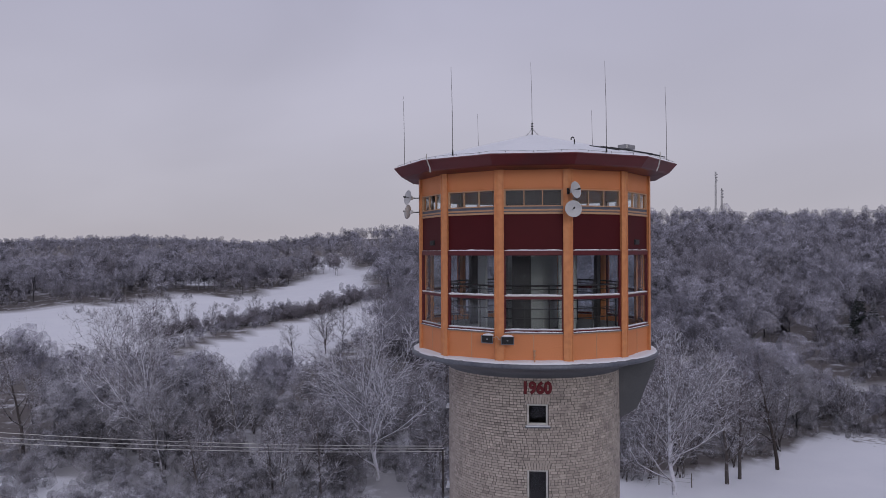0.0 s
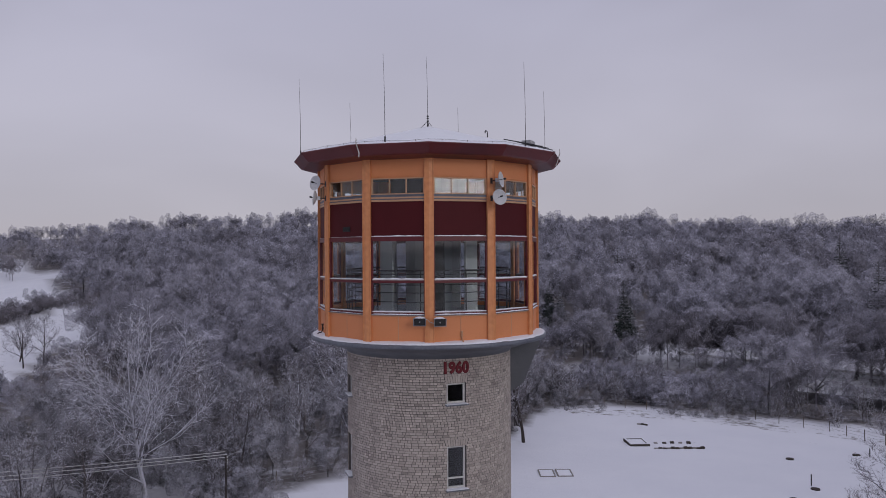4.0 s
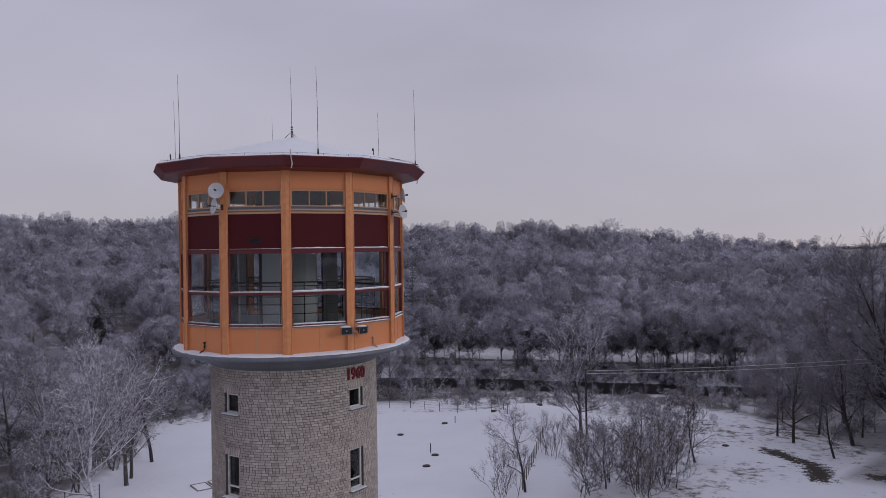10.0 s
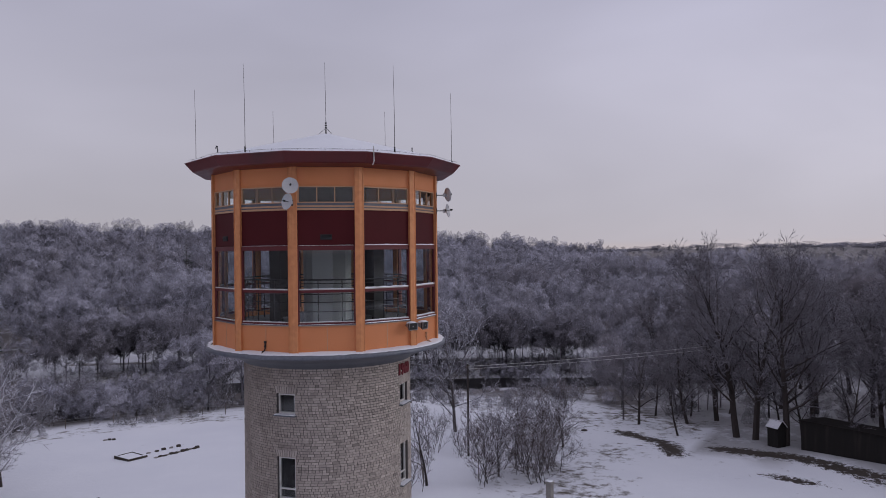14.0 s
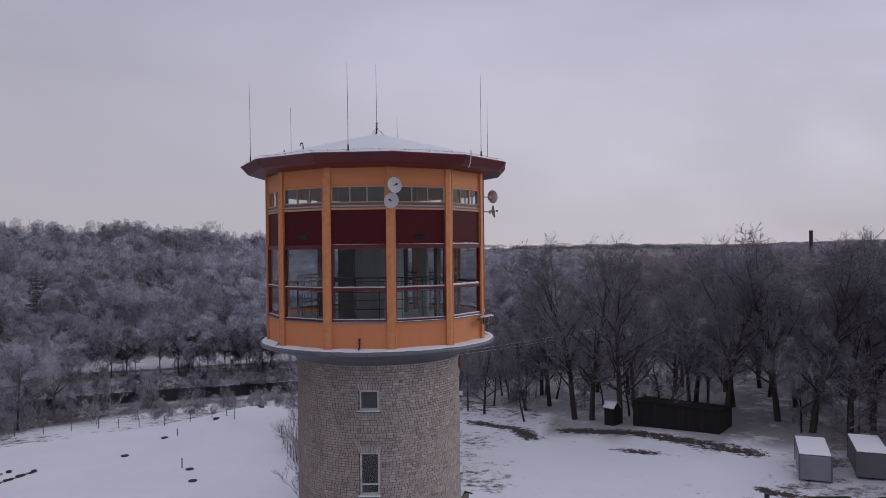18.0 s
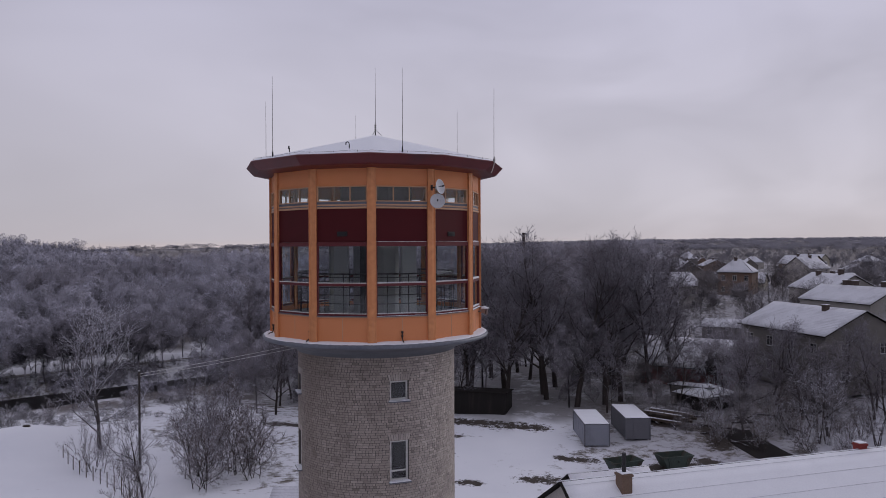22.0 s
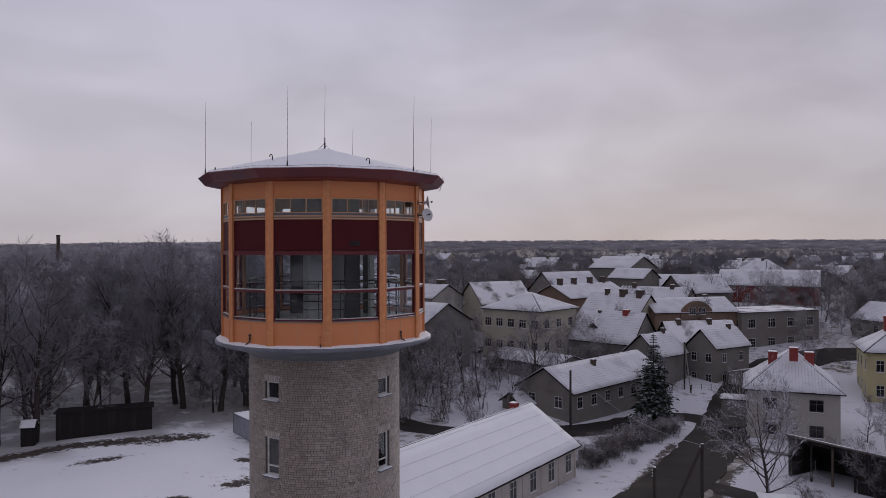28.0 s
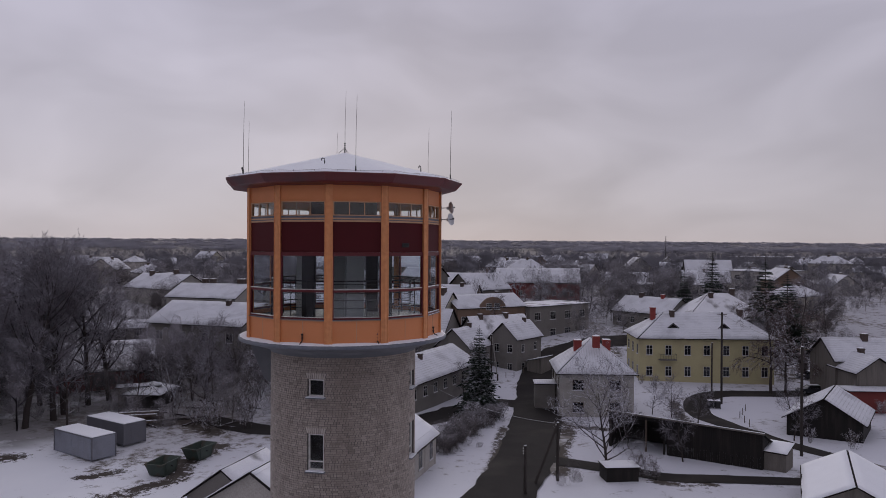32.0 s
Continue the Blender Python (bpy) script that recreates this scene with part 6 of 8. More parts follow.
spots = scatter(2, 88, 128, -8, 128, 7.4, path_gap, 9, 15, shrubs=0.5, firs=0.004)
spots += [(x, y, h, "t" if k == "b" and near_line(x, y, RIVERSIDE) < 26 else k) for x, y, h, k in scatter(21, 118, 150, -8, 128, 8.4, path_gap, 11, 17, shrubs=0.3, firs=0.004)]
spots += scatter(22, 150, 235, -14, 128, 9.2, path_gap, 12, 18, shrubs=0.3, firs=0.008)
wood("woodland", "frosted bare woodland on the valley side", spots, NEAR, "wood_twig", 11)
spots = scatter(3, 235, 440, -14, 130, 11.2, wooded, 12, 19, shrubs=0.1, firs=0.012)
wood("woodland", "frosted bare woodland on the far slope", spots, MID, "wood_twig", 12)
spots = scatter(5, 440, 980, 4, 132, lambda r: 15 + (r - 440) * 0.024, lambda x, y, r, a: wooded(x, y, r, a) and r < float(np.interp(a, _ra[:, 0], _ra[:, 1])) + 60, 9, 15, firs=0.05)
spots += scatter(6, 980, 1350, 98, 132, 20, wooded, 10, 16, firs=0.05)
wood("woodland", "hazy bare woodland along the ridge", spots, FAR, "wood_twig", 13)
spots = scatter(7, 82, 235, -60, -8, 9.0, lambda x, y, r, a: near_line(x, y, RIVER) > 9 and not (52 < x < 74 and -86 < y < -58) and not (a < -45 and r > 92), 9, 15, shrubs=0.3)
wood("woodland", "dark bare park woodland", spots, NEAR, "park_mass", 16)
spots = scatter(4, 235, 440, -42, -14, 12, wooded, 11, 16)
wood("woodland", "dark bare woodland beyond the park", spots, MID, "park_mass", 17)
# growth along both banks of the river
spots = []
rg = random.Random(64)
for _ in range(1500):
    if len(spots) >= 400:
        break
    k = rg.randrange(1, len(RIVER) - 2)
    u = rg.random()
    (ax, ay), (bx, by) = RIVER[k], RIVER[k + 1]
    d = rg.choice((7.6, 8.5, 11.0, 14.0, 17.0, 20.0, -7.6, -8.2, -9.0)) + rg.uniform(-1, 1)
    ln = math.hypot(bx - ax, by - ay)
    x, y = ax + (bx - ax) * u - (by - ay) / ln * d, ay + (by - ay) * u + (bx - ax) / ln * d
    if math.hypot(x, y) < math.hypot(ax, ay) and (d > 0) == (math.hypot(x, y) > math.hypot(ax, ay)):
        continue
    near = math.hypot(x, y) < math.hypot(ax + (bx - ax) * u, ay + (by - ay) * u)
    if near and rg.random() < 0.2:
        continue
    if near_line(x, y, RIVERSIDE) < 2.5 or near_line(x, y, RIVER) < 7:
        continue
    big = abs(d) > 10 and not near and rg.random() < 0.6
    spots.append((x, y, min(tallest(x, y), rg.uniform(9, 14)) if big else rg.uniform(1.8, 3.6), "b" if big else "s"))
for _ in range(90):
    a, r = rg.uniform(36, 60), rg.uniform(96, 118)
    x, y = r * math.cos(radians(a)), r * math.sin(radians(a))
    if near_line(x, y, RIVER) > 5.5:
        spots.append((x, y, rg.uniform(3.0, 5.5), "s"))
wood("riverbank_growth", "bare willows and frosted bushes along the river banks", spots, NEAR, "wood_twig", 65)
# dry brush and reeds between meadow and river
spots = scatter(66, 86, 99, -12, 58, 2.6, lambda x, y, r, a: near_line(x, y, RIVER) > 7.5 and noise.noise(Vector((x * 0.06, y * 0.06, 6))) > -0.15, 3.0, 7.0, shrubs=1.0)
wood("brushwood", "low frosted brushwood and reeds beside the meadow", spots, GARDEN, "edge_twig", 67)
# hedgerow between the two snowy fields
spots = []
rg = random.Random(88)
for i in range(130):
    u = i / 129
    x, y = -82 + 50 * u, 168 + 118 * u
    spots.append((x + rg.uniform(-4, 4) - 3, y + rg.uniform(-6, 6), rg.uniform(3.0, 6.0), "s"))
for i in range(40):
    u = i / 39
    spots.append((-165 + 95 * u + rg.uniform(-6, 6), 330 + 95 * u + rg.uniform(-25, 25), rg.uniform(9, 14), "b"))
for i in range(14):
    spots.append((rg.uniform(-140, -70), rg.uniform(215, 300), rg.uniform(2, 4), "s"))
wood("hedgerow", "dark hedgerow shrubs between two snowy fields", spots, NEAR, "park_mass", 18)
for x, y, k, s in ((-78, 196, "dark", 0.75), (-88, 205, "dark", 0.7), (-95, 214, "shrub", 1.3), (-70, 214, "dark", 0.85), (-40, 138, "dark", 0.7), (-34, 146, "dark", 0.95), (-31, 152, "dark", 0.9), (-36, 156, "dark", 0.85)):
    plant(k, x, y, s, group="hedgerow shrubs")


# plain beyond the town
def plain(x, y, r, a):
    return noise.noise(Vector((x * 0.006, y * 0.006, 3))) + 0.5 * noise.noise(Vector((x * 0.02, y * 0.02, 8))) + 0.25 * (r > 700) + 0.15 * (r > 330) > -0.05


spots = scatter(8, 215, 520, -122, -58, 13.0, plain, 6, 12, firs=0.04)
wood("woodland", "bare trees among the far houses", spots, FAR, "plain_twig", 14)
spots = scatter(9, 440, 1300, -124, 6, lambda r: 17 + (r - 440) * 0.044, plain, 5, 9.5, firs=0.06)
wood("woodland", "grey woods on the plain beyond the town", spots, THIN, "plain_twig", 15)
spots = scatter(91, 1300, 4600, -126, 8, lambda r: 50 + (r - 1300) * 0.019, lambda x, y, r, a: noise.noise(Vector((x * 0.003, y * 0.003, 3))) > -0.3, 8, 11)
wood("woodland", "woods on the flat horizon, haze put into their pale colour", spots, THIN, "horizon_twig", 19, spread=6.0)


# ---- town ----
M["whitewash"] = surface("stained_whitewashed_wall", (0.40, 0.375, 0.345), 0.85, vary=0.15, scale=0.5, fine=9, bump=0.2, stain=(0.34, 0.31, 0.28))
M["greyrender"] = surface("grey_render", (0.175, 0.163, 0.15), 0.88, vary=0.12, scale=0.5, fine=14, bump=0.2, stain=(0.125, 0.115, 0.105))
M["paleRender"] = surface("pale_render", (0.32, 0.305, 0.285), 0.88, vary=0.1, scale=0.5, fine=14, bump=0.2, stain=(0.25, 0.235, 0.215))
M["yellow"] = surface("dull_yellow_render", (0.42, 0.375, 0.215), 0.88, vary=0.1, scale=0.4, fine=14, bump=0.15, stain=(0.34, 0.30, 0.18))
M["cream"] = surface("cream_render", (0.38, 0.355, 0.29), 0.88, vary=0.1, scale=0.4, fine=14, bump=0.15, stain=(0.30, 0.275, 0.225))
M["boards"] = surface("weathered_grey_boards", (0.15, 0.135, 0.12), 0.85, vary=0.3, scale=0.8, fine=12, bump=0.3, stain=(0.09, 0.08, 0.07), stretch=(3, 3, 0.3))
M["tarred"] = surface("black_tarred_boards", (0.011, 0.009, 0.008), 0.85, vary=0.4, scale=0.8, fine=12, bump=0.35, stain=(0.026, 0.021, 0.018), stretch=(3, 3, 0.3))
M["brownbrick"] = surface("brown_brick_wall", (0.17, 0.115, 0.085), 0.9, vary=0.25, scale=0.6, fine=12, bump=0.3, stain=(0.11, 0.08, 0.065))
M["redwall"] = surface("dark_red_painted_wall", (0.16, 0.032, 0.028), 0.8, vary=0.2, scale=0.4, fine=10, bump=0.1)
M["redbrick"] = surface("red_brick_chimney", (0.23, 0.045, 0.04), 0.9, vary=0.25, scale=3, fine=25, bump=0.3)
M["sootbrick"] = surface("sooty_brick_chimney", (0.075, 0.055, 0.048), 0.9, vary=0.3, scale=3, fine=25, bump=0.3)
M["roofsheet"] = surface("dark_roof_sheet", (0.022, 0.019, 0.018), 0.9, spec=0.1, vary=0.3, scale=1.0, fine=10, bump=0.2)
M["winframe"] = surface("white_house_window_paint", (0.45, 0.44, 0.42), 0.6, vary=0.15, scale=2, bump=0.05)
M["darkglass"] = surface("dark_window_glass", (0.012, 0.013, 0.016), 0.06, vary=0.3, scale=0.8, fine=3, bump=0.0, spec=0.5)
M["cabin_blue"] = surface("blue_grey_cabin_sheet", (0.235, 0.245, 0.285), 0.5, vary=0.12, scale=0.8, fine=20, bump=0.1, stain=(0.18, 0.185, 0.21))
M["cabin_dark"] = surface("dark_grey_cabin_sheet", (0.125, 0.125, 0.14), 0.5, vary=0.15, scale=0.8, fine=20, bump=0.1)
M["skipgreen"] = surface("dull_green_skip_paint", (0.045, 0.062, 0.05), 0.6, vary=0.3, scale=1.5, fine=12, bump=0.15, stain=(0.07, 0.045, 0.03))
M["concrete"] = surface("grey_concrete", (0.24, 0.225, 0.21), 0.9, vary=0.2, scale=1.5, fine=20, bump=0.3)
M["polewood"] = surface("dark_creosoted_pole", (0.035, 0.028, 0.025), 0.85, vary=0.3, scale=2, fine=20, bump=0.3)
M["timber"] = surface("grey_timber", (0.10, 0.075, 0.058), 0.85, vary=0.3, scale=2, fine=20, bump=0.3, stretch=(1, 1, 1))


def roof_snow_material():
    """Thin snow through which the lines of the roofing show."""
    m = surface("thin_roof_snow", (0.60, 0.605, 0.65), 0.75, vary=0.12, scale=0.35, fine=5, bump=0.3, spec=0.2, stain=(0.42, 0.42, 0.46))
    N, L = m.node_tree.nodes, m.node_tree.links
    p = N["Principled BSDF"]
    src = p.inputs["Base Color"].links[0].from_socket
    co = N.new("ShaderNodeTexCoord")
    wv = N.new("ShaderNodeTexWave")
    wv.bands_direction = "Y"
    wv.inputs["Scale"].default_value, wv.inputs["Distortion"].default_value, wv.inputs["Detail"].default_value = 0.85, 0.6, 2.0
    nz = N.new("ShaderNodeTexNoise")
    nz.inputs["Scale"].default_value, nz.inputs["Detail"].default_value = 0.5, 6
    L.new(co.outputs["Object"], wv.inputs["Vector"])
    L.new(co.outputs["Object"], nz.inputs["Vector"])
    ad = N.new("ShaderNodeMath")
    ad.operation = "ADD"
    L.new(wv.outputs["Fac"], ad.inputs[0])
    L.new(nz.outputs["Fac"], ad.inputs[1])
    mr = N.new("ShaderNodeMapRange")
    for k, v in (("From Min", 0.66), ("From Max", 0.4), ("To Min", 0.0), ("To Max", 0.42)):
        mr.inputs[k].default_value = v
    L.new(ad.outputs[0], mr.inputs["Value"])
    mx = N.new("ShaderNodeMix")
    mx.data_type = "RGBA"
    mx.inputs["B"].default_value = (0.24, 0.23, 0.24, 1)
    L.new(src, mx.inputs["A"])
    L.new(mr.outputs["Result"], mx.inputs["Factor"])
    L.new(mx.outputs["Result"], p.inputs["Base Color"])
    return m


M["thinsnow"] = roof_snow_material()
M["patchsnow"] = surface("patchy_melting_roof_snow", (0.70, 0.70, 0.74), 0.8, vary=0.1, scale=0.5, fine=6, bump=0.3, spec=0.2, stain=(0.09, 0.08, 0.078))
M["fabric_red"] = surface("red_car_lamp", (0.3, 0.02, 0.02), 0.4)
M["carpaint"] = surface("dark_car_paint", (0.03, 0.033, 0.04), 0.3, 0.2, vary=0.1, scale=2, bump=0.0)
M["rubber"] = surface("black_tyre_rubber", (0.012, 0.012, 0.012), 0.85)
WIN = {}
PLOTS = []


def wall_window(parent, m, w, h, bars=1, frame="winframe"):
    """A framed window with dark glass, a sill and glazing bars, set 5 cm into a wall's face."""
    ob = new("window")
    ob.parent, ob.matrix_basis = parent, m
    key = (round(w, 2), round(h, 2), bars, frame)
    if key not in WIN:
        bm = bmesh.new()
        f = 0.07
        box(bm, -w / 2 - f, -w / 2, -0.03, 0.035, -f, h + f)
        box(bm, w / 2, w / 2 + f, -0.03, 0.035, -f, h + f)
        box(bm, -w / 2, w / 2, -0.03, 0.035, h, h + f)
        box(bm, -w / 2, w / 2, -0.03, 0.035, -f, 0)
        for k in range(bars):
            x = -w / 2 + w * (k + 1) / (bars + 1)
            box(bm, x - 0.025, x + 0.025, -0.03, 0.03, 0, h)
        if bars:
            box(bm, -w / 2, w / 2, -0.03, 0.028, h * 0.66, h * 0.66 + 0.05)
        a = part("frame", bm, frame, ob)
        b = part("pane", boxed(-w / 2, w / 2, -0.02, 0.012, 0, h), "darkglass", ob)
        c = part("sill", boxed(-w / 2 - 0.12, w / 2 + 0.12, 0.0, 0.12, -f - 0.06, -f), "thinsnow", ob)
        WIN[key] = (a, b, c)
        return ob
    for nm, o in zip(("frame", "pane", "sill"), WIN[key]):
        same(nm, o, ob)
    return ob


def house(name, label, x, y, L, W, turn, base, eave, ridge, wall, roof="gable", wins=(), snow="thinsnow", chimneys=(), over=0.4, cat="house", bars=1, frame="winframe", dormers=(), rows=None, winsize=(0.95, 1.35)):
    """A building: ridge along its own x. wins: sides ("front" -y, "back" +y, "left" -x, "right" +x) with (count, storeys)."""
    ob = thing(name, label, cat, at=(x, y, base), turn=turn)
    PLOTS.append((x, y, max(L, W) / 2 + 1.5, min(L, W) / 2 + 1.5, turn if L >= W else turn + 90))
    e, r = eave - base, ridge - base
    l, w = L / 2, W / 2
    bm = bmesh.new()
    foot = -1.2
    if roof == "gable":
        v = [bm.verts.new(p) for p in ((-l, -w, foot), (l, -w, foot), (l, w, foot), (-l, w, foot), (-l, -w, e), (l, -w, e), (l, w, e), (-l, w, e), (-l, 0, r - 0.05), (l, 0, r - 0.05))]
        for f in ((0, 1, 5, 4), (2, 3, 7, 6), (1, 2, 6, 9, 5), (3, 0, 4, 8, 7), (4, 5, 9, 8), (6, 7, 8, 9)):
            bm.faces.new([v[i] for i in f])
    elif roof == "shed":
        v = [bm.verts.new(p) for p in ((-l, -w, foot), (l, -w, foot), (l, w, foot), (-l, w, foot), (-l, -w, e), (l, -w, e), (l, w, r), (-l, w, r))]
        for f in ((0, 1, 5, 4), (2, 3, 7, 6), (1, 2, 6, 5), (3, 0, 4, 7), (4, 5, 6, 7)):
            bm.faces.new([v[i] for i in f])
    else:
        box(bm, -l, l, -w, w, foot, e)
    part("wall", bm, wall, ob)
    # roof body, and the snow on it
    slopes = []
    o = over
    if roof == "gable":
        k = (r - e) / w
        drop = o * k
        slopes = [[(-l - o, -w - o, e - drop), (l + o, -w - o, e - drop), (l + o, 0, r), (-l - o, 0, r)], [(l + o, w + o, e - drop), (-l - o, w + o, e - drop), (-l - o, 0, r), (l + o, 0, r)]]
    elif roof == "hip":
        k = max(l - w, 0.3)
        drop = 0.1
        A, B, C, D = (-l - o, -w - o, e - drop), (l + o, -w - o, e - drop), (l + o, w + o, e - drop), (-l - o, w + o, e - drop)
        P, Q = (-k, 0, r), (k, 0, r)
        slopes = [[A, B, Q, P], [C, D, P, Q], [B, C, Q], [D, A, P]]
    elif roof == "shed":
        k = (r - e) / W
        slopes = [[(-l - o, -w - o, e - o * k), (l + o, -w - o, e - o * k), (l + o, w + o, r + o * k), (-l - o, w + o, r + o * k)]]
    else:
        slopes = [[(-l - o, -w - o, e), (l + o, -w - o, e), (l + o, w + o, e), (-l - o, w + o, e)]]
    for i, s in enumerate(slopes):
        s = [Vector(p) for p in s]
        nrm = (s[1] - s[0]).cross(s[-1] - s[0]).normalized()
        if nrm.z < 0:
            nrm = -nrm
        bm = bmesh.new()
        lo = [bm.verts.new(p + nrm * 0.02) for p in s]
        hi = [bm.verts.new(p + nrm * 0.12) for p in s]
        bm.faces.new(lo[::-1])
        bm.faces.new(hi)
        for k2 in range(len(s)):
            bm.faces.new((lo[k2], lo[(k2 + 1) % len(s)], hi[(k2 + 1) % len(s)], hi[k2]))
        rp = part("roof_slope", bm, "roofsheet", ob)
        # snow sheet, in a grid with an uneven surface and a ragged edge
        bm = bmesh.new()
        nu, nv = max(4, int((s[1] - s[0]).length / 1.1)), 6
        top = []
        a, b = s[0], s[1]
        c, d = (s[2], s[3]) if len(s) == 4 else (s[2], s[2])
        for iv in range(nv + 1):
            v2 = 0.006 + 0.988 * iv / nv
            row = []
            for iu in range(nu + 1):
                u2 = 0.006 + 0.988 * iu / nu
                p = a.lerp(b, u2).lerp(d.lerp(c, u2), v2)
                t = 0.05 * noise.noise(Vector((p.x * 0.6 + x, p.y * 0.6, p.z)))
                if iv == 0:
                    p = p + (d - a).normalized() * (0.05 + 0.09 * abs(noise.noise(Vector((iu * 1.3 + x, i, 0)))))
                row.append(bm.verts.new(p + nrm * (0.20 + t - (0.06 if iv in (0,) else 0))))
            top.append(row)
        for r0, r1 in zip(top, top[1:]):
            for iu in range(nu):
                q = (r0[iu], r0[iu + 1], r1[iu + 1], r1[iu])
                bm.faces.new(q)
        if snow:
            ring = top[0] + [rw[-1] for rw in top[1:]] + top[-1][-2::-1] + [rw[0] for rw in top[-2:0:-1]]
            under = [bm.verts.new(v.co - nrm * 0.11) for v in ring]
            for k2 in range(len(ring)):
                bm.faces.new((ring[k2], under[k2], under[(k2 + 1) % len(ring)], ring[(k2 + 1) % len(ring)]))
            part("roof_snow", bm, snow, rp, "snow lying on the roof", smooth=True)
        else:
            bm.free()
    sides = {"front": (Matrix.Rotation(math.pi, 4, "Z"), w, L), "back": (Matrix.Identity(4), w, L), "left": (Matrix.Rotation(radians(90), 4, "Z"), l, W), "right": (Matrix.Rotation(radians(-90), 4, "Z"), l, W)}
    for side, n, storeys in wins:
        rot, off, span = sides[side]
        for s in range(storeys):
            zz = (e / storeys) * s + (0.9 if storeys > 1 or e > 2.6 else 0.6)
            if rows:
                zz = rows[s]
            for k2 in range(n):
                xx = (k2 + 0.5 - n / 2) * span / n
                wall_window(ob, rot @ Matrix.Translation((xx, off, zz)), winsize[0], winsize[1], bars, frame)
    for cx, cy, h, cw, mat in chimneys:
        cz = r - abs(cy) / max(w, 0.1) * (r - e) if roof != "flat" else e
        ch = part("chimney", box(box(bmesh.new(), cx - cw, cx + cw, cy - cw, cy + cw, cz - 0.8, cz + h, 0.02), cx - cw - 0.06, cx + cw + 0.06, cy - cw - 0.06, cy + cw + 0.06, cz + h - 0.22, cz + h - 0.06, 0.01), mat, ob, "brick chimney")
        part("chimney_snow", boxed(cx - cw, cx + cw, cy - cw, cy + cw, cz + h, cz + h + 0.07, 0.02), "snow", ch, "snow on top")
    for dx, side in dormers:
        s = -1 if side == "front" else 1
        dz = e + (r - e) * 0.42
        dy = s * w * 0.62
        dm = new("dormer")
        dm.parent = ob
        dm.matrix_basis = Matrix.Translation((dx, dy, dz)) @ Matrix.Rotation(0 if s < 0 else math.pi, 4, "Z")
        bm = bmesh.new()
        v = [bm.verts.new(p) for p in ((-1.0, -0.5, 0), (1.0, -0.5, 0), (0, -0.5, 0.85), (0, 1.6, 0.85))]
        bm.faces.new((v[0], v[2], v[3]))
        bm.faces.new((v[1], v[3], v[2]))
        part("dormer_roof", bm, snow or "thinsnow", dm)
        bm = bmesh.new()
        v = [bm.verts.new(p) for p in ((-0.85, -0.4, -0.05), (0.85, -0.4, -0.05), (0, -0.4, 0.68))]
        bm.faces.new(v)
        # closed dark triangle: the opening's shade put into a sheet
        part("dormer_front", bm, "roofsheet", dm, "dark triangular sheet giving the dormer opening's shade")
        bm = bmesh.new()
        tube(bm, [(-1.02, -0.5, 0), (0, -0.5, 0.86), (1.02, -0.5, 0)], 0.06, 4)
        part("barge_board", bm, "roofsheet", dm)
    return ob


# long low building by the tower
def open_barn(x, y):
    """A long tarred shelter whose roof falls away from its tall front; one third of the front is open."""
    turn, base, l, w, front, rear = 151.6, -0.2, 8.8, 2.7, 3.9, 1.4
    ob = thing("barn", "long black tarred barn, partly open, thin snow along its roof", "barn", at=(x, y, base), turn=turn)
    PLOTS.append((x, y, l + 1.5, w + 1.5, turn))
    slope = lambda yy: rear + (front - rear) * (w - yy) / (2 * w)
    part("rear_wall", boxed(-l, l, w - 0.12, w, -1.0, rear), "tarred", ob)
    for sx in (-1, 1):
        bm = bmesh.new()
        x0, x1 = sx * l, sx * (l - 0.12)
        v = [bm.verts.new(p) for xx in (x0, x1) for p in ((xx, -w, -1.0), (xx, w, -1.0), (xx, w, rear), (xx, -w, front))]
        for f in ((0, 1, 2, 3), (7, 6, 5, 4), (0, 4, 5, 1), (1, 5, 6, 2), (2, 6, 7, 3), (3, 7, 4, 0)):
            bm.faces.new([v[k] for k in f])
        bmesh.ops.recalc_face_normals(bm, faces=bm.faces[:])
        part("side_wall", bm, "tarred", ob)
    n = 44
    for k in range(n):
        u = -1.6 + (l + 1.6) * (1 - k / n) - (l + 1.6) / n
        d = 0.012 * (k * 7 % 3)
        part("board", boxed(u, u + (l + 1.6) / n - 0.012, -w - 0.03 - d, -w - d, -1.0, front - 0.12), "tarred", ob)
    for k in range(4):
        u = -l + 0.25 + k * 2.2
        part("post", boxed(u - 0.09, u + 0.09, -w, -w + 0.18, -1.0, front - 0.15), "timber" if k == 2 else "tarred", ob)
    part("lintel", boxed(-l, -1.6, -w, -w + 0.16, front - 0.45, front - 0.18), "tarred", ob)
    bm = bmesh.new()
    o = 0.28
    for sx in (-1, 1):
        for yy in (-w - o, w + o):
            for dz in (-0.1, 0.02):
                bm.verts.new((sx * (l + o), yy, slope(yy) + dz))
    bmesh.ops.convex_hull(bm, input=bm.verts[:])
    part("roof", bm, "tarred", ob, "bare dark board roof")
    part("roof_edge", boxed(-l - o, l + o, -w - o - 0.03, -w - o, slope(-w - o) - 0.14, slope(-w - o) + 0.02), "boards", ob)
    part("snow_line", boxed(-l - o, l + o, -w - o - 0.02, -w - o + 0.12, slope(-w - o) + 0.02, slope(-w - o) + 0.07, 0.02), "snow", ob, "thin ridge of snow")


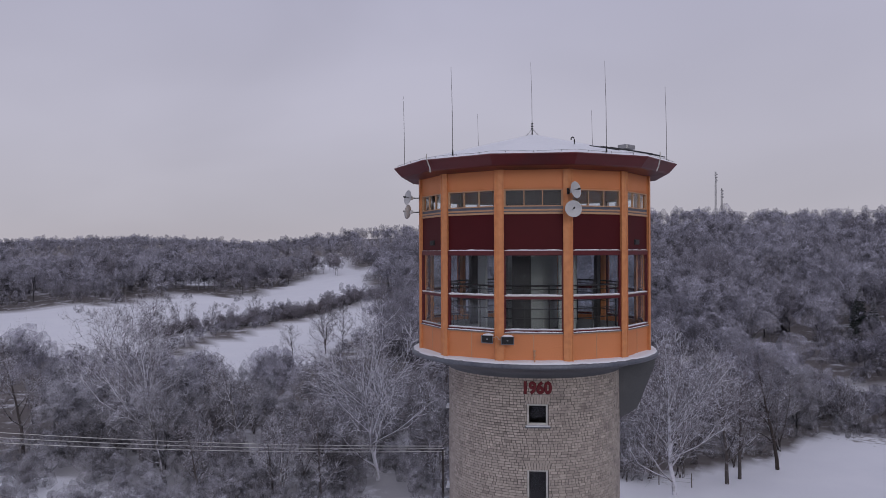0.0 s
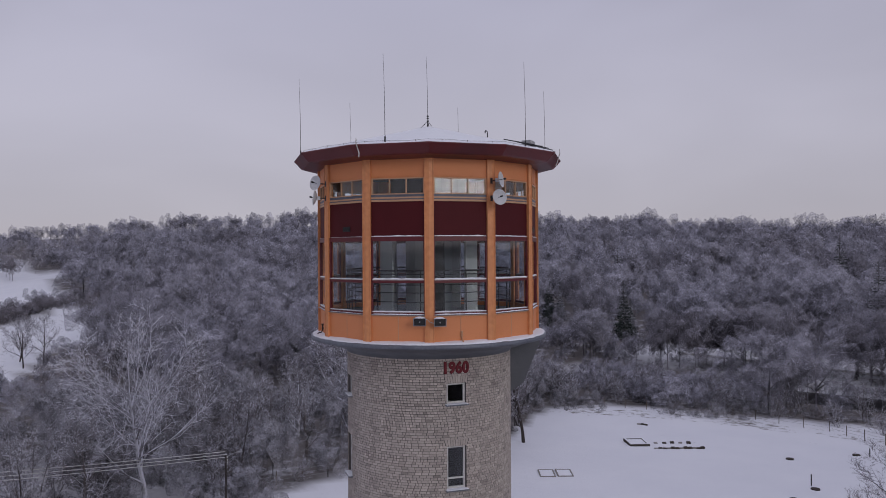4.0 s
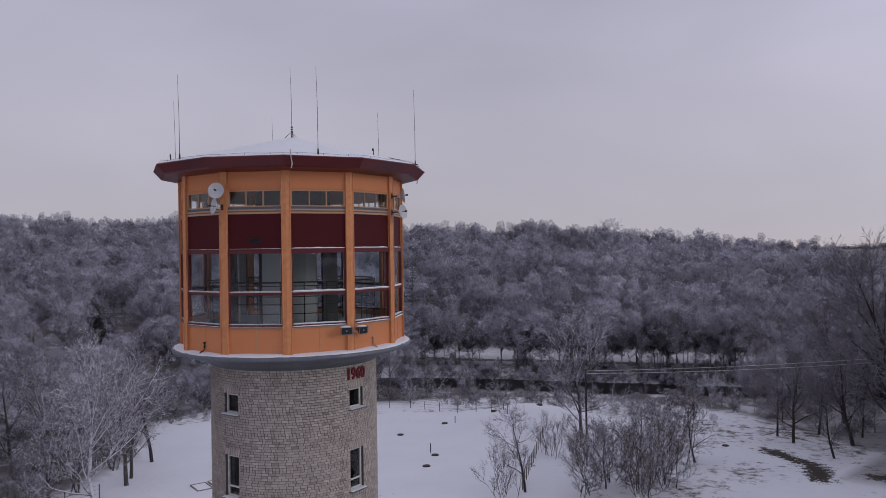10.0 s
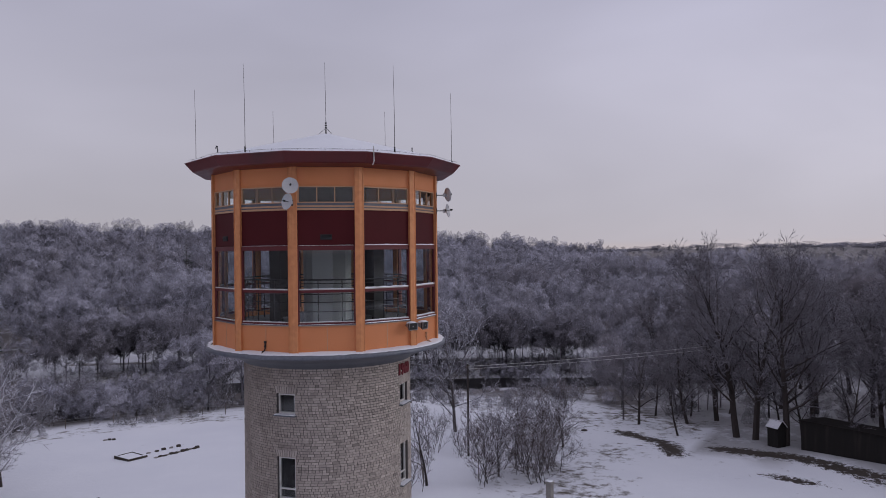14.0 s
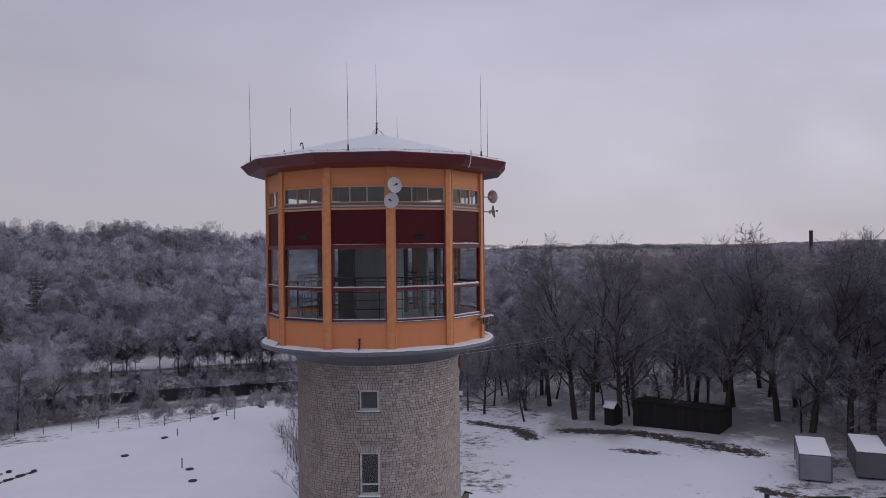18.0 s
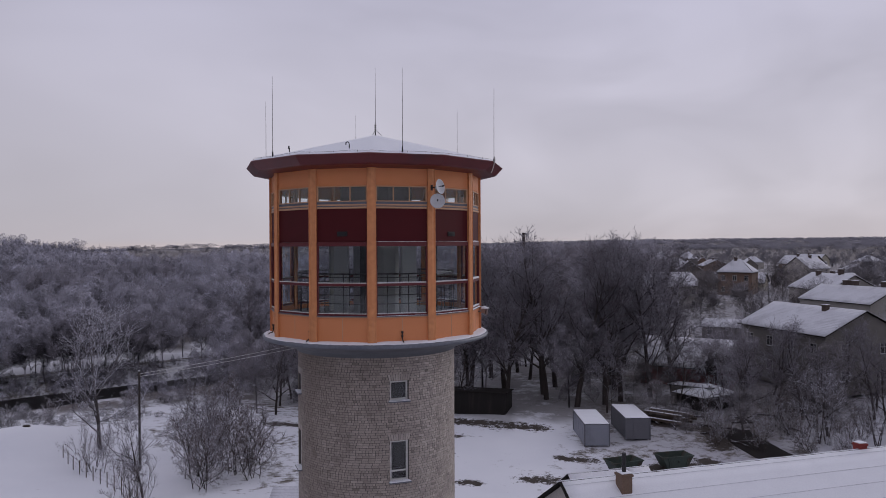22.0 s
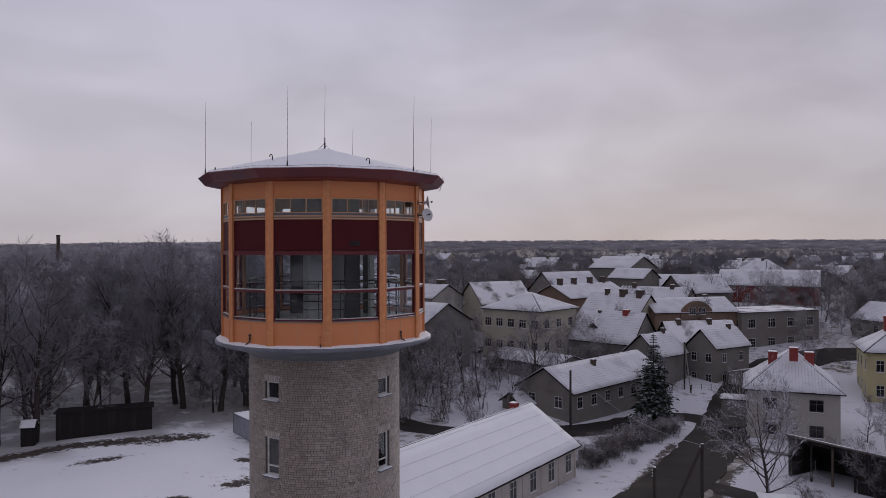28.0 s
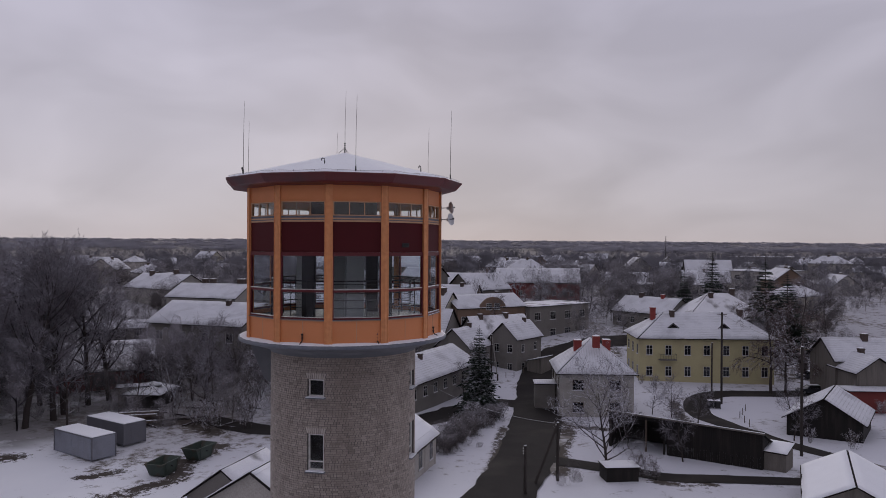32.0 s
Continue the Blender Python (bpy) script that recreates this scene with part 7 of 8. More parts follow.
nb = house("long_building", "long whitewashed single-storey building under a snowy corrugated roof", 11.24, -32.41, 29.0, 11, 83.6, -0.5, 2.9, 6.37, "whitewash", snow="snow", wins=(("back", 8, 1), ("right", 2, 1), ("left", 2, 1)), over=0.45,
           chimneys=((-11.8, -0.3, 0.75, 0.36, "redbrick"), (10.5, 1.1, 1.35, 0.42, "brownbrick")), winsize=(1.1, 1.75), rows=(1.0,))
part("stove_pipe", tube(bmesh.new(), [(10.5, 1.1, 6.6), (10.5, 1.1, 8.9)], 0.15, 8), "darkmetal", nb, "dark metal stove pipe")
for k in range(9):
    part("pilaster", boxed(-14.3 + k * 3.55, -14.05 + k * 3.55, 5.48, 5.56, -1.0, 3.0), "whitewash", nb)
for k in range(5):
    v = 0.12 + 0.2 * k
    for sd in (-1, 1):
        part("sheet_lap", tube(bmesh.new(), [(-14.8, sd * 5.9 * (1 - v), 3.41 + 3.72 * v), (0, sd * 5.9 * (1 - v), 3.42 + 3.72 * v), (14.8, sd * 5.9 * (1 - v), 3.41 + 3.72 * v)], 0.013, 4), "thinsnow", nb)
house("extension", "low tin-roofed extension with a dark barge board", 16.4, -24.2, 6.4, 6.5, 83.6, -0.4, 3.1, 5.4, "greyrender", over=0.3, snow="patchsnow", cat="outbuilding")
house("long_building", "grey rendered single-storey building with a plain snowy roof", 13.2, -79.8, 24, 9, 75, 0.6, 3.9, 6.6, "greyrender", wins=(("back", 7, 1), ("right", 2, 1)), chimneys=((2, 1.2, 1.0, 0.3, "sootbrick"),), over=0.5, rows=(1.0,), winsize=(1.1, 1.4))
house("hut", "small weathered board hut with a snowed roof", 20.0, -69.5, 4.2, 4.4, 60, -1.0, 1.6, 2.9, "boards", cat="hut")
house("house", "pale rendered two-storey house with a snowy hipped roof and red chimneys", -13.2, -81.2, 11.4, 10.6, 97, -1.4, 5.0, 9.5, "paleRender", "hip", (("right", 2, 2), ("front", 3, 2), ("back", 3, 2)), chimneys=((0.2, 2.2, 1.7, 0.55, "redbrick"), (1.0, -2.2, 1.7, 0.55, "redbrick"), (3.4, 0.2, 0.9, 0.5, "redbrick")), over=0.55, bars=1, frame="timber", winsize=(1.45, 1.35))
house("porch", "flat-roofed side porch with snow on top", -6.2, -80.5, 3.2, 3.0, 97, -1.3, 2.6, 2.6, "greyrender", "flat", over=0.25, cat="porch")
yh = house("apartment_house", "dull yellow two-storey apartment house with a snowy hipped roof", -33.0, -109.8, 23.6, 11, 8, -0.4, 7.1, 11.2, "yellow", "hip", (("back", 7, 2), ("left", 3, 2), ("right", 3, 2)), chimneys=((-8, -1, 1.4, 0.45, "sootbrick"), (-3, -1.5, 1.2, 0.4, "sootbrick"), (5, 1, 1.3, 0.4, "sootbrick"), (8.4, 0.6, 1.5, 0.45, "redbrick")), over=0.6, dormers=((-3.5, "back"), (5.5, "back")), bars=1, winsize=(1.0, 1.6))
bal = part("balcony", boxed(5.6, 8.5, 5.5, 6.7, 3.75, 3.9), "greyrender", yh, "small balcony with thin railing")
for k in range(11):
    part("baluster", tube(bmesh.new(), [(5.65 + k * 0.28, 6.65, 3.9), (5.65 + k * 0.28, 6.65, 4.8)], 0.02, 4), "darkmetal", bal)
part("rail", tube(bmesh.new(), [(5.6, 5.6, 4.8), (5.6, 6.68, 4.8), (8.5, 6.68, 4.8), (8.5, 5.6, 4.8)], 0.03, 5), "darkmetal", bal)
house("house", "grey rendered gabled house with a snowy roof and white windows", 0.4, -108.5, 9, 5.8, 63, -0.6, 6.3, 9.0, "greyrender", wins=(("right", 2, 2), ("front", 2, 2), ("back", 2, 2)), chimneys=((-2.5, 0.3, 0.9, 0.3, "sootbrick"),), over=0.4)
house("porch", "low porch with a snowed lean-to roof", -4.2, -104.5, 3.6, 3, 63, -0.6, 2.3, 3.0, "boards", "shed", (("front", 2, 1),), over=0.3, cat="porch", rows=(1.3,))
house("house", "dark grey gabled house with a snowy roof", 9.5, -101.5, 8, 7, 70, -0.2, 5.2, 8.4, "greyrender", wins=(("right", 2, 2), ("front", 2, 1)), chimneys=((-2, 0.2, 0.9, 0.3, "sootbrick"),))
house("house", "old house with patchy snow on a grey slate roof", 4.8, -113.5, 13, 7, 40, 0.6, 6.0, 9.6, "greyrender", wins=(("back", 3, 1),), snow="patchsnow", chimneys=((-2, 0.5, 1.0, 0.4, "sootbrick"), (4, 0.5, 1.0, 0.4, "sootbrick")))
house("house", "steep-roofed house with a snowy slatted roof and dormer", 18.9, -108.6, 13.2, 9.2, -15, 0.3, 6.2, 11.2, "greyrender", wins=(("left", 2, 1), ("back", 4, 1)), chimneys=((-3, 0.4, 0.9, 0.5, "redbrick"), (2.5, 0.4, 0.5, 0.3, "sootbrick")), dormers=((2.2, "back"),))
house("house", "pale gabled house with a steep snowy roof and sooty chimneys", 20.8, -120.0, 14, 10, -22, 2.8, 8.8, 13.7, "cream", wins=(("left", 2, 2), ("back", 4, 1)), chimneys=((-5, 0.3, 1.3, 0.6, "sootbrick"), (-1, 0.3, 1.3, 0.6, "sootbrick"), (3, 0.3, 1.2, 0.4, "sootbrick")))
house("house", "cream two-storey house with a broad snowy hipped roof", 33.8, -104.3, 13, 12, -11.5, 3.6, 11.6, 14.4, "cream", "hip", (("back", 5, 2), ("right", 2, 2), ("left", 3, 2)), over=0.6, bars=2, winsize=(1.4, 1.4))
house("house", "large grey-brown gabled house with a snowy roof", 51.4, -88.6, 19, 13.2, -10, 2.6, 10.0, 13.2, "greyrender", wins=(("left", 2, 2), ("back", 4, 2)), over=0.5, winsize=(1.3, 1.4), chimneys=((-3, 1, 1.0, 0.4, "sootbrick"),))
vl = house("villa", "dark-fronted villa with a curved gable and snowy roof", 9.4, -124.6, 17, 9.5, 40.3, 2.6, 10.6, 13.0, "brownbrick", wins=(("back", 6, 2), ("right", 2, 2)), chimneys=((-5, -1, 1.0, 0.35, "sootbrick"),), over=0.35)
bm = bmesh.new()
arch = [(-3.4, -1.2), (3.4, -1.2), (3.4, 0.0)] + [(3.2 * math.cos(t) * (1 - 0.12 * math.sin(2 * t) ** 2), 0.15 + 2.0 * math.sin(t)) for t in [math.pi * k / 14 for k in range(15)]] + [(-3.4, 0.0)]
for y in (4.55, 4.95):
    bm.faces.new([bm.verts.new((x, y, 8.0 + z)) for x, z in (arch if y < 4.8 else arch[::-1])])
bm.verts.ensure_lookup_table()
n = len(arch)
for k in range(n):
    a, b = bm.verts[k], bm.verts[(k + 1) % n]
    bm.faces.new((b, a, bm.verts[2 * n - 1 - k], bm.verts[2 * n - 1 - (k + 1) % n]))
part("curved_gable", bm, "brownbrick", vl, "rounded dark gable front")
for x in (-1.0, 1.0):
    wall_window(vl, Matrix.Translation((x, 4.96, 7.6)), 1.3, 1.2, 2)
house("shop_building", "grey two-storey flat-roofed shop building", -3.2, -136.6, 19.5, 11, 50, 2.8, 10.3, 10.3, "greyrender", "flat", (("back", 4, 2), ("right", 3, 2)), over=0.3, snow="patchsnow", bars=2, winsize=(1.7, 1.6), cat="shop")
house("house", "brown brick two-storey house with a snowy roof and tall chimneys", 35, -138, 22, 10.5, 72, 4, 12.0, 14.6, "brownbrick", wins=(("back", 7, 2), ("left", 2, 2)), chimneys=((-8, 0, 1.5, 0.5, "sootbrick"), (-3, 0, 1.5, 0.5, "sootbrick"), (3, 0, 1.5, 0.5, "sootbrick"), (8, 0, 1.5, 0.5, "sootbrick")))
house("house", "red brick house under a long snowy roof", 21, -150, 16, 9, -5, 5.5, 10.8, 13.6, "brownbrick", wins=(("back", 5, 1),), chimneys=((-4, 0.5, 1.0, 0.45, "sootbrick"), (5, 0.5, 1.2, 0.45, "sootbrick")))
house("house", "house with a steep snowy roof and dark gable", 15, -165, 14, 10, 50, 8, 12, 16.0, "boards", wins=(("right", 1, 1),))
house("barn", "long dark red barn with a broad snowy roof", 0.5, -188, 24, 14, 3, 8.5, 13.0, 16.8, "redwall", wins=(("back", 5, 1),), cat="barn")
house("barn", "low snowy-roofed wing beside the red barn", 20, -182, 16, 12, 3, 8.5, 12.4, 15.4, "redwall", cat="barn")
house("hall", "tall grey hall with a broad snowy roof", 34, -168, 12.5, 12, -20, 9, 17.6, 20.4, "greyrender", wins=(("left", 2, 3), ("back", 3, 1)), cat="hall")
house("hall", "lower snowy-roofed wing of the hall", 28.5, -158.5, 10, 7, -20, 8.5, 15.4, 17.6, "greyrender", cat="hall")
house("long_building", "long low pale building with a snowy flat roof", -34, -200, 30, 15, 10, 8.5, 12.2, 12.2, "paleRender", "flat", (("back", 9, 1),), over=0.4, bars=2, winsize=(1.8, 1.3))
house("school", "broad pale block with snowy flat roof", -72, -252, 32, 24, -38, 7.5, 15.0, 15.0, "paleRender", "flat", (("back", 8, 2), ("left", 6, 2)), over=0.3, winsize=(1.8, 1.5))
house("warehouse", "very long grey warehouse with a snow-covered flat roof", -195, -590, 130, 45, 8, 6, 16, 16, "greyrender", "flat", over=0.5, cat="warehouse")
house("house", "two-storey grey house with a snowy roof", -28.5, -146, 15.5, 10, -43, 1.6, 8.4, 11.6, "greyrender", wins=(("back", 4, 2), ("right", 3, 2), ("left", 3, 2)), chimneys=((-3, 0.3, 1.0, 0.35, "redbrick"), (3, 0.3, 1.2, 0.45, "sootbrick")))
house("ruin", "dilapidated building with a broken snow-streaked roof", -41.5, -138, 18, 14, 10, 1.4, 8.0, 13.2, "brownbrick", "hip", snow="patchsnow", chimneys=((-3, 0.2, 1.2, 0.45, "sootbrick"), (2, 1.2, 1.2, 0.45, "sootbrick")), cat="building")
house("house", "brown board house with a snowy gable and chimney", -55.5, -93, 8, 6.4, 100, 0.0, 4.4, 6.6, "boards", wins=(("right", 1, 1),), chimneys=((-1.5, 0.4, 1.1, 0.4, "sootbrick"),), winsize=(1.4, 1.3))
house("house", "long brown house with a snowy roof and two chimneys", -61, -100, 20, 9, 8, 0.0, 5.4, 8.4, "boards", wins=(("back", 5, 1),), chimneys=((-2, 0.5, 1.2, 0.45, "sootbrick"), (3.5, 0.5, 1.2, 0.45, "sootbrick")))
house("lean_to", "lean-to with a snowed roof and red-brown wall", -55.0, -87.2, 9, 4, 8, -0.4, 2.2, 2.2, "redwall", "flat", over=0.4, cat="shed")
open_barn(-23.9, -55.5)
house("lean_to", "small board lean-to with a snowed roof", -32.2, -50.0, 2.2, 2.8, 151.6, -0.2, 1.8, 2.3, "boards", "shed", over=0.15, snow="snow", cat="shed")
house("barn", "dark barn with two sagging snowy roof slopes", -43.6, -70.5, 10.5, 8.6, 66, -1.3, 1.9, 4.5, "tarred", over=0.5, cat="barn")
house("shed", "low shed under a smooth snowy gable roof", -34.9, -36.6, 11.6, 7.2, 75, -0.3, 2.2, 4.0, "boards", over=0.4, snow="snow", cat="shed")
house("shed", "small dark shed with a flat snow-covered roof", -15.3, -43.4, 3.3, 2.4, 15, -0.2, 1.2, 1.2, "tarred", "flat", over=0.12, snow="snow", cat="shed")
house("hut", "dark board hut under a low snowy hipped roof", 49.6, -64.6, 6.0, 4.8, 97, -0.5, 2.2, 3.3, "tarred", "hip", over=0.45, snow="snow", cat="hut")
house("outbuilding", "small outbuilding with a snowy roof", 34.0, -3.6, 3.2, 3, 65, 0.0, 1.0, 1.6, "greyrender", over=0.25, chimneys=((-0.9, 0.0, 1.85, 0.24, "concrete"),), cat="outbuilding")
house("barn", "black weathered barn with a low roof at the wood's edge", 62.9, -34.6, 11, 5, 51, -0.3, 2.5, 2.9, "tarred", "shed", over=0.25, snow=None, cat="barn")
house("garden_hut", "tiny dark board hut with a pitched roof", 66.0, -26.4, 1.5, 1.3, 40, 0.1, 1.7, 2.4, "tarred", over=0.12, snow="patchsnow", cat="hut")
house("barn", "old red-brown barn with a snowed steep roof among trees", 64, -75, 14, 8.5, 35, 1.0, 3.8, 7.6, "redwall", over=0.5, snow="patchsnow", cat="barn")
house("shed", "open shed with a flat snowy roof", 51.5, -64.5, 5.4, 4.2, 30, 0.4, 2.7, 3.0, "boards", "shed", over=0.4, cat="shed")
house("long_building", "low building with snowy roof behind the trees", 80, -101, 12, 6.5, 35, 4.0, 6.8, 8.0, "greyrender", wins=(("back", 4, 1),), rows=(1.3,))
house("long_building", "low store with a wide snowy roof", 28.0, -94.0, 15, 8, -20, 0.6, 3.7, 4.9, "greyrender", wins=(("back", 5, 1),), rows=(1.4,), over=0.6)
house("house", "white two-storey house with a snowy roof and sooty chimneys", 66.5, -117.2, 17, 11, -8, 4, 12.2, 14.8, "paleRender", wins=(("back", 6, 2), ("right", 3, 2)), chimneys=((-6, -1, 1.6, 0.8, "sootbrick"), (1, -0.5, 1.3, 0.5, "sootbrick"), (3, -0.5, 1.3, 0.5, "sootbrick")))
house("house", "ochre-gabled house with a half-round attic window", 51.5, -126.5, 14, 9, 62, 4, 10.8, 15.2, "cream", wins=(("right", 2, 1),), snow="patchsnow")
house("house", "white house with a very broad snowy roof", 95, -146, 20, 12, -25, 6, 12.2, 15.6, "paleRender", chimneys=((-4, 0, 1.3, 0.5, "sootbrick"), (5, 1, 1.3, 0.5, "sootbrick")))
house("house", "gabled house with a large snowy half-hipped roof", 44, -152, 16, 12, 65, 6, 11.5, 16.8, "greyrender", wins=(("right", 3, 1),))
# houses farther out, each on its own plot
rng = random.Random(19)
spots2 = []
for _ in range(3000):
    if len(spots2) >= 84:
        break
    a, r = rng.uniform(-116, -40), rng.uniform(168, 470)
    x, y = r * math.cos(radians(a)), r * math.sin(radians(a))
    if (y > -150 and x < 60) or any(math.hypot(x - p, y - q) < 17 for p, q in spots2) or (abs(x) < 60 and -215 < y < -140 and x > -60):
        continue
    spots2.append((x, y))
    g = ground_z(x, y)
    tall = rng.choice((3.0, 3.4, 5.6, 6.0))
    L, W = rng.uniform(9, 17), rng.uniform(7.5, 10)
    wall = rng.choice(("greyrender", "paleRender", "cream", "boards", "brownbrick", "whitewash"))
    colour = {"greyrender": "grey", "paleRender": "pale", "cream": "cream", "boards": "weathered board", "brownbrick": "brown brick", "whitewash": "whitewashed"}[wall]
    house("house", f"distant {colour} house under a snowy roof", x, y, L, W, rng.choice((0, 90, 40, -35)) + rng.uniform(-10, 10), g - 0.2, g + tall, g + tall + rng.uniform(2.4, 3.8), wall, rng.choice(("gable", "gable", "hip")),
          (("back", 3, 1 if tall < 4 else 2),), chimneys=((rng.uniform(-2, 2), 0.4, 1.0, 0.4, "sootbrick"),))


def open_plot(x, y, pad=0.0):
    """True where no building stands and no street runs."""
    for px, py, l, w, turn in PLOTS:
        c, n = math.cos(radians(turn)), math.sin(radians(turn))
        if abs((x - px) * c + (y - py) * n) < l + pad and abs(-(x - px) * n + (y - py) * c) < w + pad:
            return False
    return all(near_line(x, y, ln) > wd for ln, wd in STREETS)


STREETS = [([(0.5, -8), (-1.0, -22), (-4.2, -36), (-5.6, -52), (-5.5, -70), (-5.2, -84), (-4.5, -100), (-7, -116), (-16, -128), (-40, -140)], 5.0), ([(-5.3, -80), (1, -84), (5.5, -76), (10, -64.5), (16, -57)], 3.5),
           ([(-40, -56), (-36, -62), (-32.5, -70), (-29, -78), (-29, -88), (-33, -96), (-44, -98), (-62, -103), (-90, -112)], 5.0)]
spots = scatter(31, 100, 235, -116, -44, 6.0, lambda x, y, r, a: open_plot(x, y, 1.0) and not (-60 < x < -4 and -104 < y) and noise.noise(Vector((x * 0.03, y * 0.03, 9))) > -0.25, 5, 10.5, shrubs=0.45, firs=0.03)
spots += scatter(32, 54, 114, -78, -42, 5.6, lambda x, y, r, a: open_plot(x, y, 0.3) and x > 16.5 and y < -50, 5.5, 10, shrubs=0.5)
spots += scatter(34, 78, 112, -56, -38, 6.0, lambda x, y, r, a: open_plot(x, y, 0.3) and not (52 < x < 60 and y > -66), 5, 9, shrubs=0.4)
spots += scatter(35, 44, 100, -112, -92, 3.6, lambda x, y, r, a: open_plot(x, y, 0.5) and noise.noise(Vector((x * 0.08, y * 0.08, 2))) > 0.22 and near_line(x, y, [(-5.6, -50.5), (-10.8, -48.7), (-20, -44.2), (-33, -45.3), (-42, -45)]) > 3.2, 2.5, 5, shrubs=0.7)
for k in range(70):
    u = k / 69
    spots.append((4.6 - 4.2 * u + rng.uniform(-1.3, 1.3), -49 - 24 * u, rng.uniform(1.6, 2.8), "s"))
wood("garden_growth", "bare garden trees and bushes among the houses", spots, GARDEN, "garden_twig", 33)


# ---- smaller things ----
def pole(x, y, top, label="dark wooden utility pole", r=0.13, arms=0, lamp=False, base=None):
    z = ground_z(x, y) if base is None else base
    ob = thing("utility_pole", label, "pole", group="poles", at=(x, y, z))
    h = top - z
    part("mast", tube(bmesh.new(), [(0, 0, -0.4), (0.02, 0, h * 0.5), (0, 0, h)], r * 1.2, 8, r * 0.95), "polewood", ob)
    part("snow_cap", lathe(bmesh.new(), [(r * 0.98, 0), (r * 0.9, 0.05), (0, 0.08)], 8, cz=h), "snow", ob, "cap of snow")
    for k in range(arms):
        part("crossarm", boxed(-0.75, 0.75, -0.05, 0.05, h - 0.35 - 0.5 * k, h - 0.25 - 0.5 * k), "timber", ob)
    for k in range(3):
        part("insulator", lathe(bmesh.new(), [(0.0, 0), (0.05, 0.0), (0.06, 0.06), (0.03, 0.12), (0, 0.13)], 8, cz=h - 0.3 - k * 0.25), "white", ob, "", pose(r + 0.05, 0, 0))
    if lamp:
        part("lamp_arm", tube(bmesh.new(), [(0, 0, h - 0.3), (0.5, 0, h), (1.1, 0, h + 0.1)], 0.03, 6), "steel", ob)
        part("lamp_head", boxed(0.95, 1.45, -0.1, 0.1, h + 0.04, h + 0.16, 0.03), "steel", ob)
    return ob


def wire(pts, sag, label="frosted overhead wire strung between two poles", r=0.022, mat="white"):
    ob = thing("overhead_wire", label, "wire")
    a, b = Vector(pts[0]), Vector(pts[1])
    line = [a.lerp(b, i / 16) - Vector((0, 0, sag * 4 * (i / 16) * (1 - i / 16))) for i in range(17)]
    part("strand", tube(bmesh.new(), line, r, 4), mat, ob)


pole(56.6, 8.4, 9.4, "grey utility pole on the meadow edge", 0.11, 1)
pole(-4.4, 39.4, 4.6, "short post with a small lamp at the wood's edge", 0.08, lamp=True)
strut = pole(-9.2, -41.5, 5.7, "dark wooden pole with a leaning strut", 0.14)
part("strut", tube(bmesh.new(), [(0.1, 0.1, 5.5), (2.3, 1.8, -0.3)], 0.14, 7), "polewood", strut, "leaning wooden strut")
pole(-6.3, -36.2, 4.6, "short dark wooden pole", 0.14)
pole(11.2, -64.2, 7.4, "tall dark wooden pole by the long building", 0.14)
pole(-33.4, -88.5, 13.2, "very tall dark pole beside the lane", 0.15, 1)
pole(-31.6, -86.5, 8.6, "dark pole beside the bins", 0.12)
pole(-36.1, -55.8, 12.2, "tall dark pole by the wheel tracks", 0.15, 1)
pole(3.9, -98, 7.6, "dark wooden pole beside the street", 0.12)
leanp = pole(2.6, -96.5, 1.0, "stub of a concrete pole", 0.12)
part("lean_brace", tube(bmesh.new(), [(0, 0, 0.2), (1.2, -1.2, 7.6)], 0.09, 6), "concrete", leanp, "pale leaning concrete brace")
wire(((-9.2, -41.5, 5.6), (9.5, -69, 3.9)), 0.9, mat="steel")
wire(((56.6, 8.4, 9.1), (88, -34, 10.5)), 0.5)
wire(((56.6, 8.4, 8.8), (88, -34, 10.1)), 0.6)
for k in range(3):
    wire(((-90, 40 + k, 8.6 + 0.45 * k), (-4.4, 40.0, 4.2 + 0.25 * k)), 1.4, r=0.03)
wire(((-33.4, -88.5, 12.9), (-37.2, -56.5, 11.9)), 0.5, mat="darkmetal", r=0.015)


def site_cabin(x, y, turn, mat, label, door):
    ob = thing("site_cabin", label, "cabin", group="site cabins", at=(x, y, ground_z(x, y)), turn=turn)
    l, w, h = 3.7, 1.42, 2.55
    part("body", boxed(-l, l, -w, w, 0.1, h - 0.05), mat, ob)
    for sx in (-1, 1):
        for sy in (-1, 1):
            part("corner_post", boxed(sx * l - 0.07, sx * l + 0.07, sy * w - 0.07, sy * w + 0.07, 0, h, 0.01), "cabin_dark", ob)
    for sy in (-1, 1):
        part("roof_edge", boxed(-l, l, sy * w - 0.06, sy * w + 0.06, h - 0.1, h + 0.02), "cabin_dark", ob)
    part("roof_snow", boxed(-l, l, -w, w, h, h + 0.1, 0.03), "snow", ob, "even snow on the flat roof")
    for k in range(12):
        part("sheet_rib", boxed(-3.4 + k * 0.6, -3.34 + k * 0.6, -w - 0.02, -w, 0.15, h - 0.12), mat, ob)
    if door:
        part("door", boxed(-l - 0.03, -l, -0.5, 0.5, 0.12, 2.15), "cabin_dark", ob, "dark metal door")
    else:
        part("shutter", boxed(-2.4, -1.3, w, w + 0.03, 1.1, 1.9), mat, ob)
        part("shutter", boxed(0.2, 1.3, w, w + 0.03, 1.1, 1.9), mat, ob)


site_cabin(43.6, -41.4, -23.5, "cabin_blue", "blue-grey metal site cabin with snow on its roof", False)
site_cabin(43.5, -47.1, -23.5, "cabin_dark", "dark grey metal site cabin with a door and snowy roof", True)


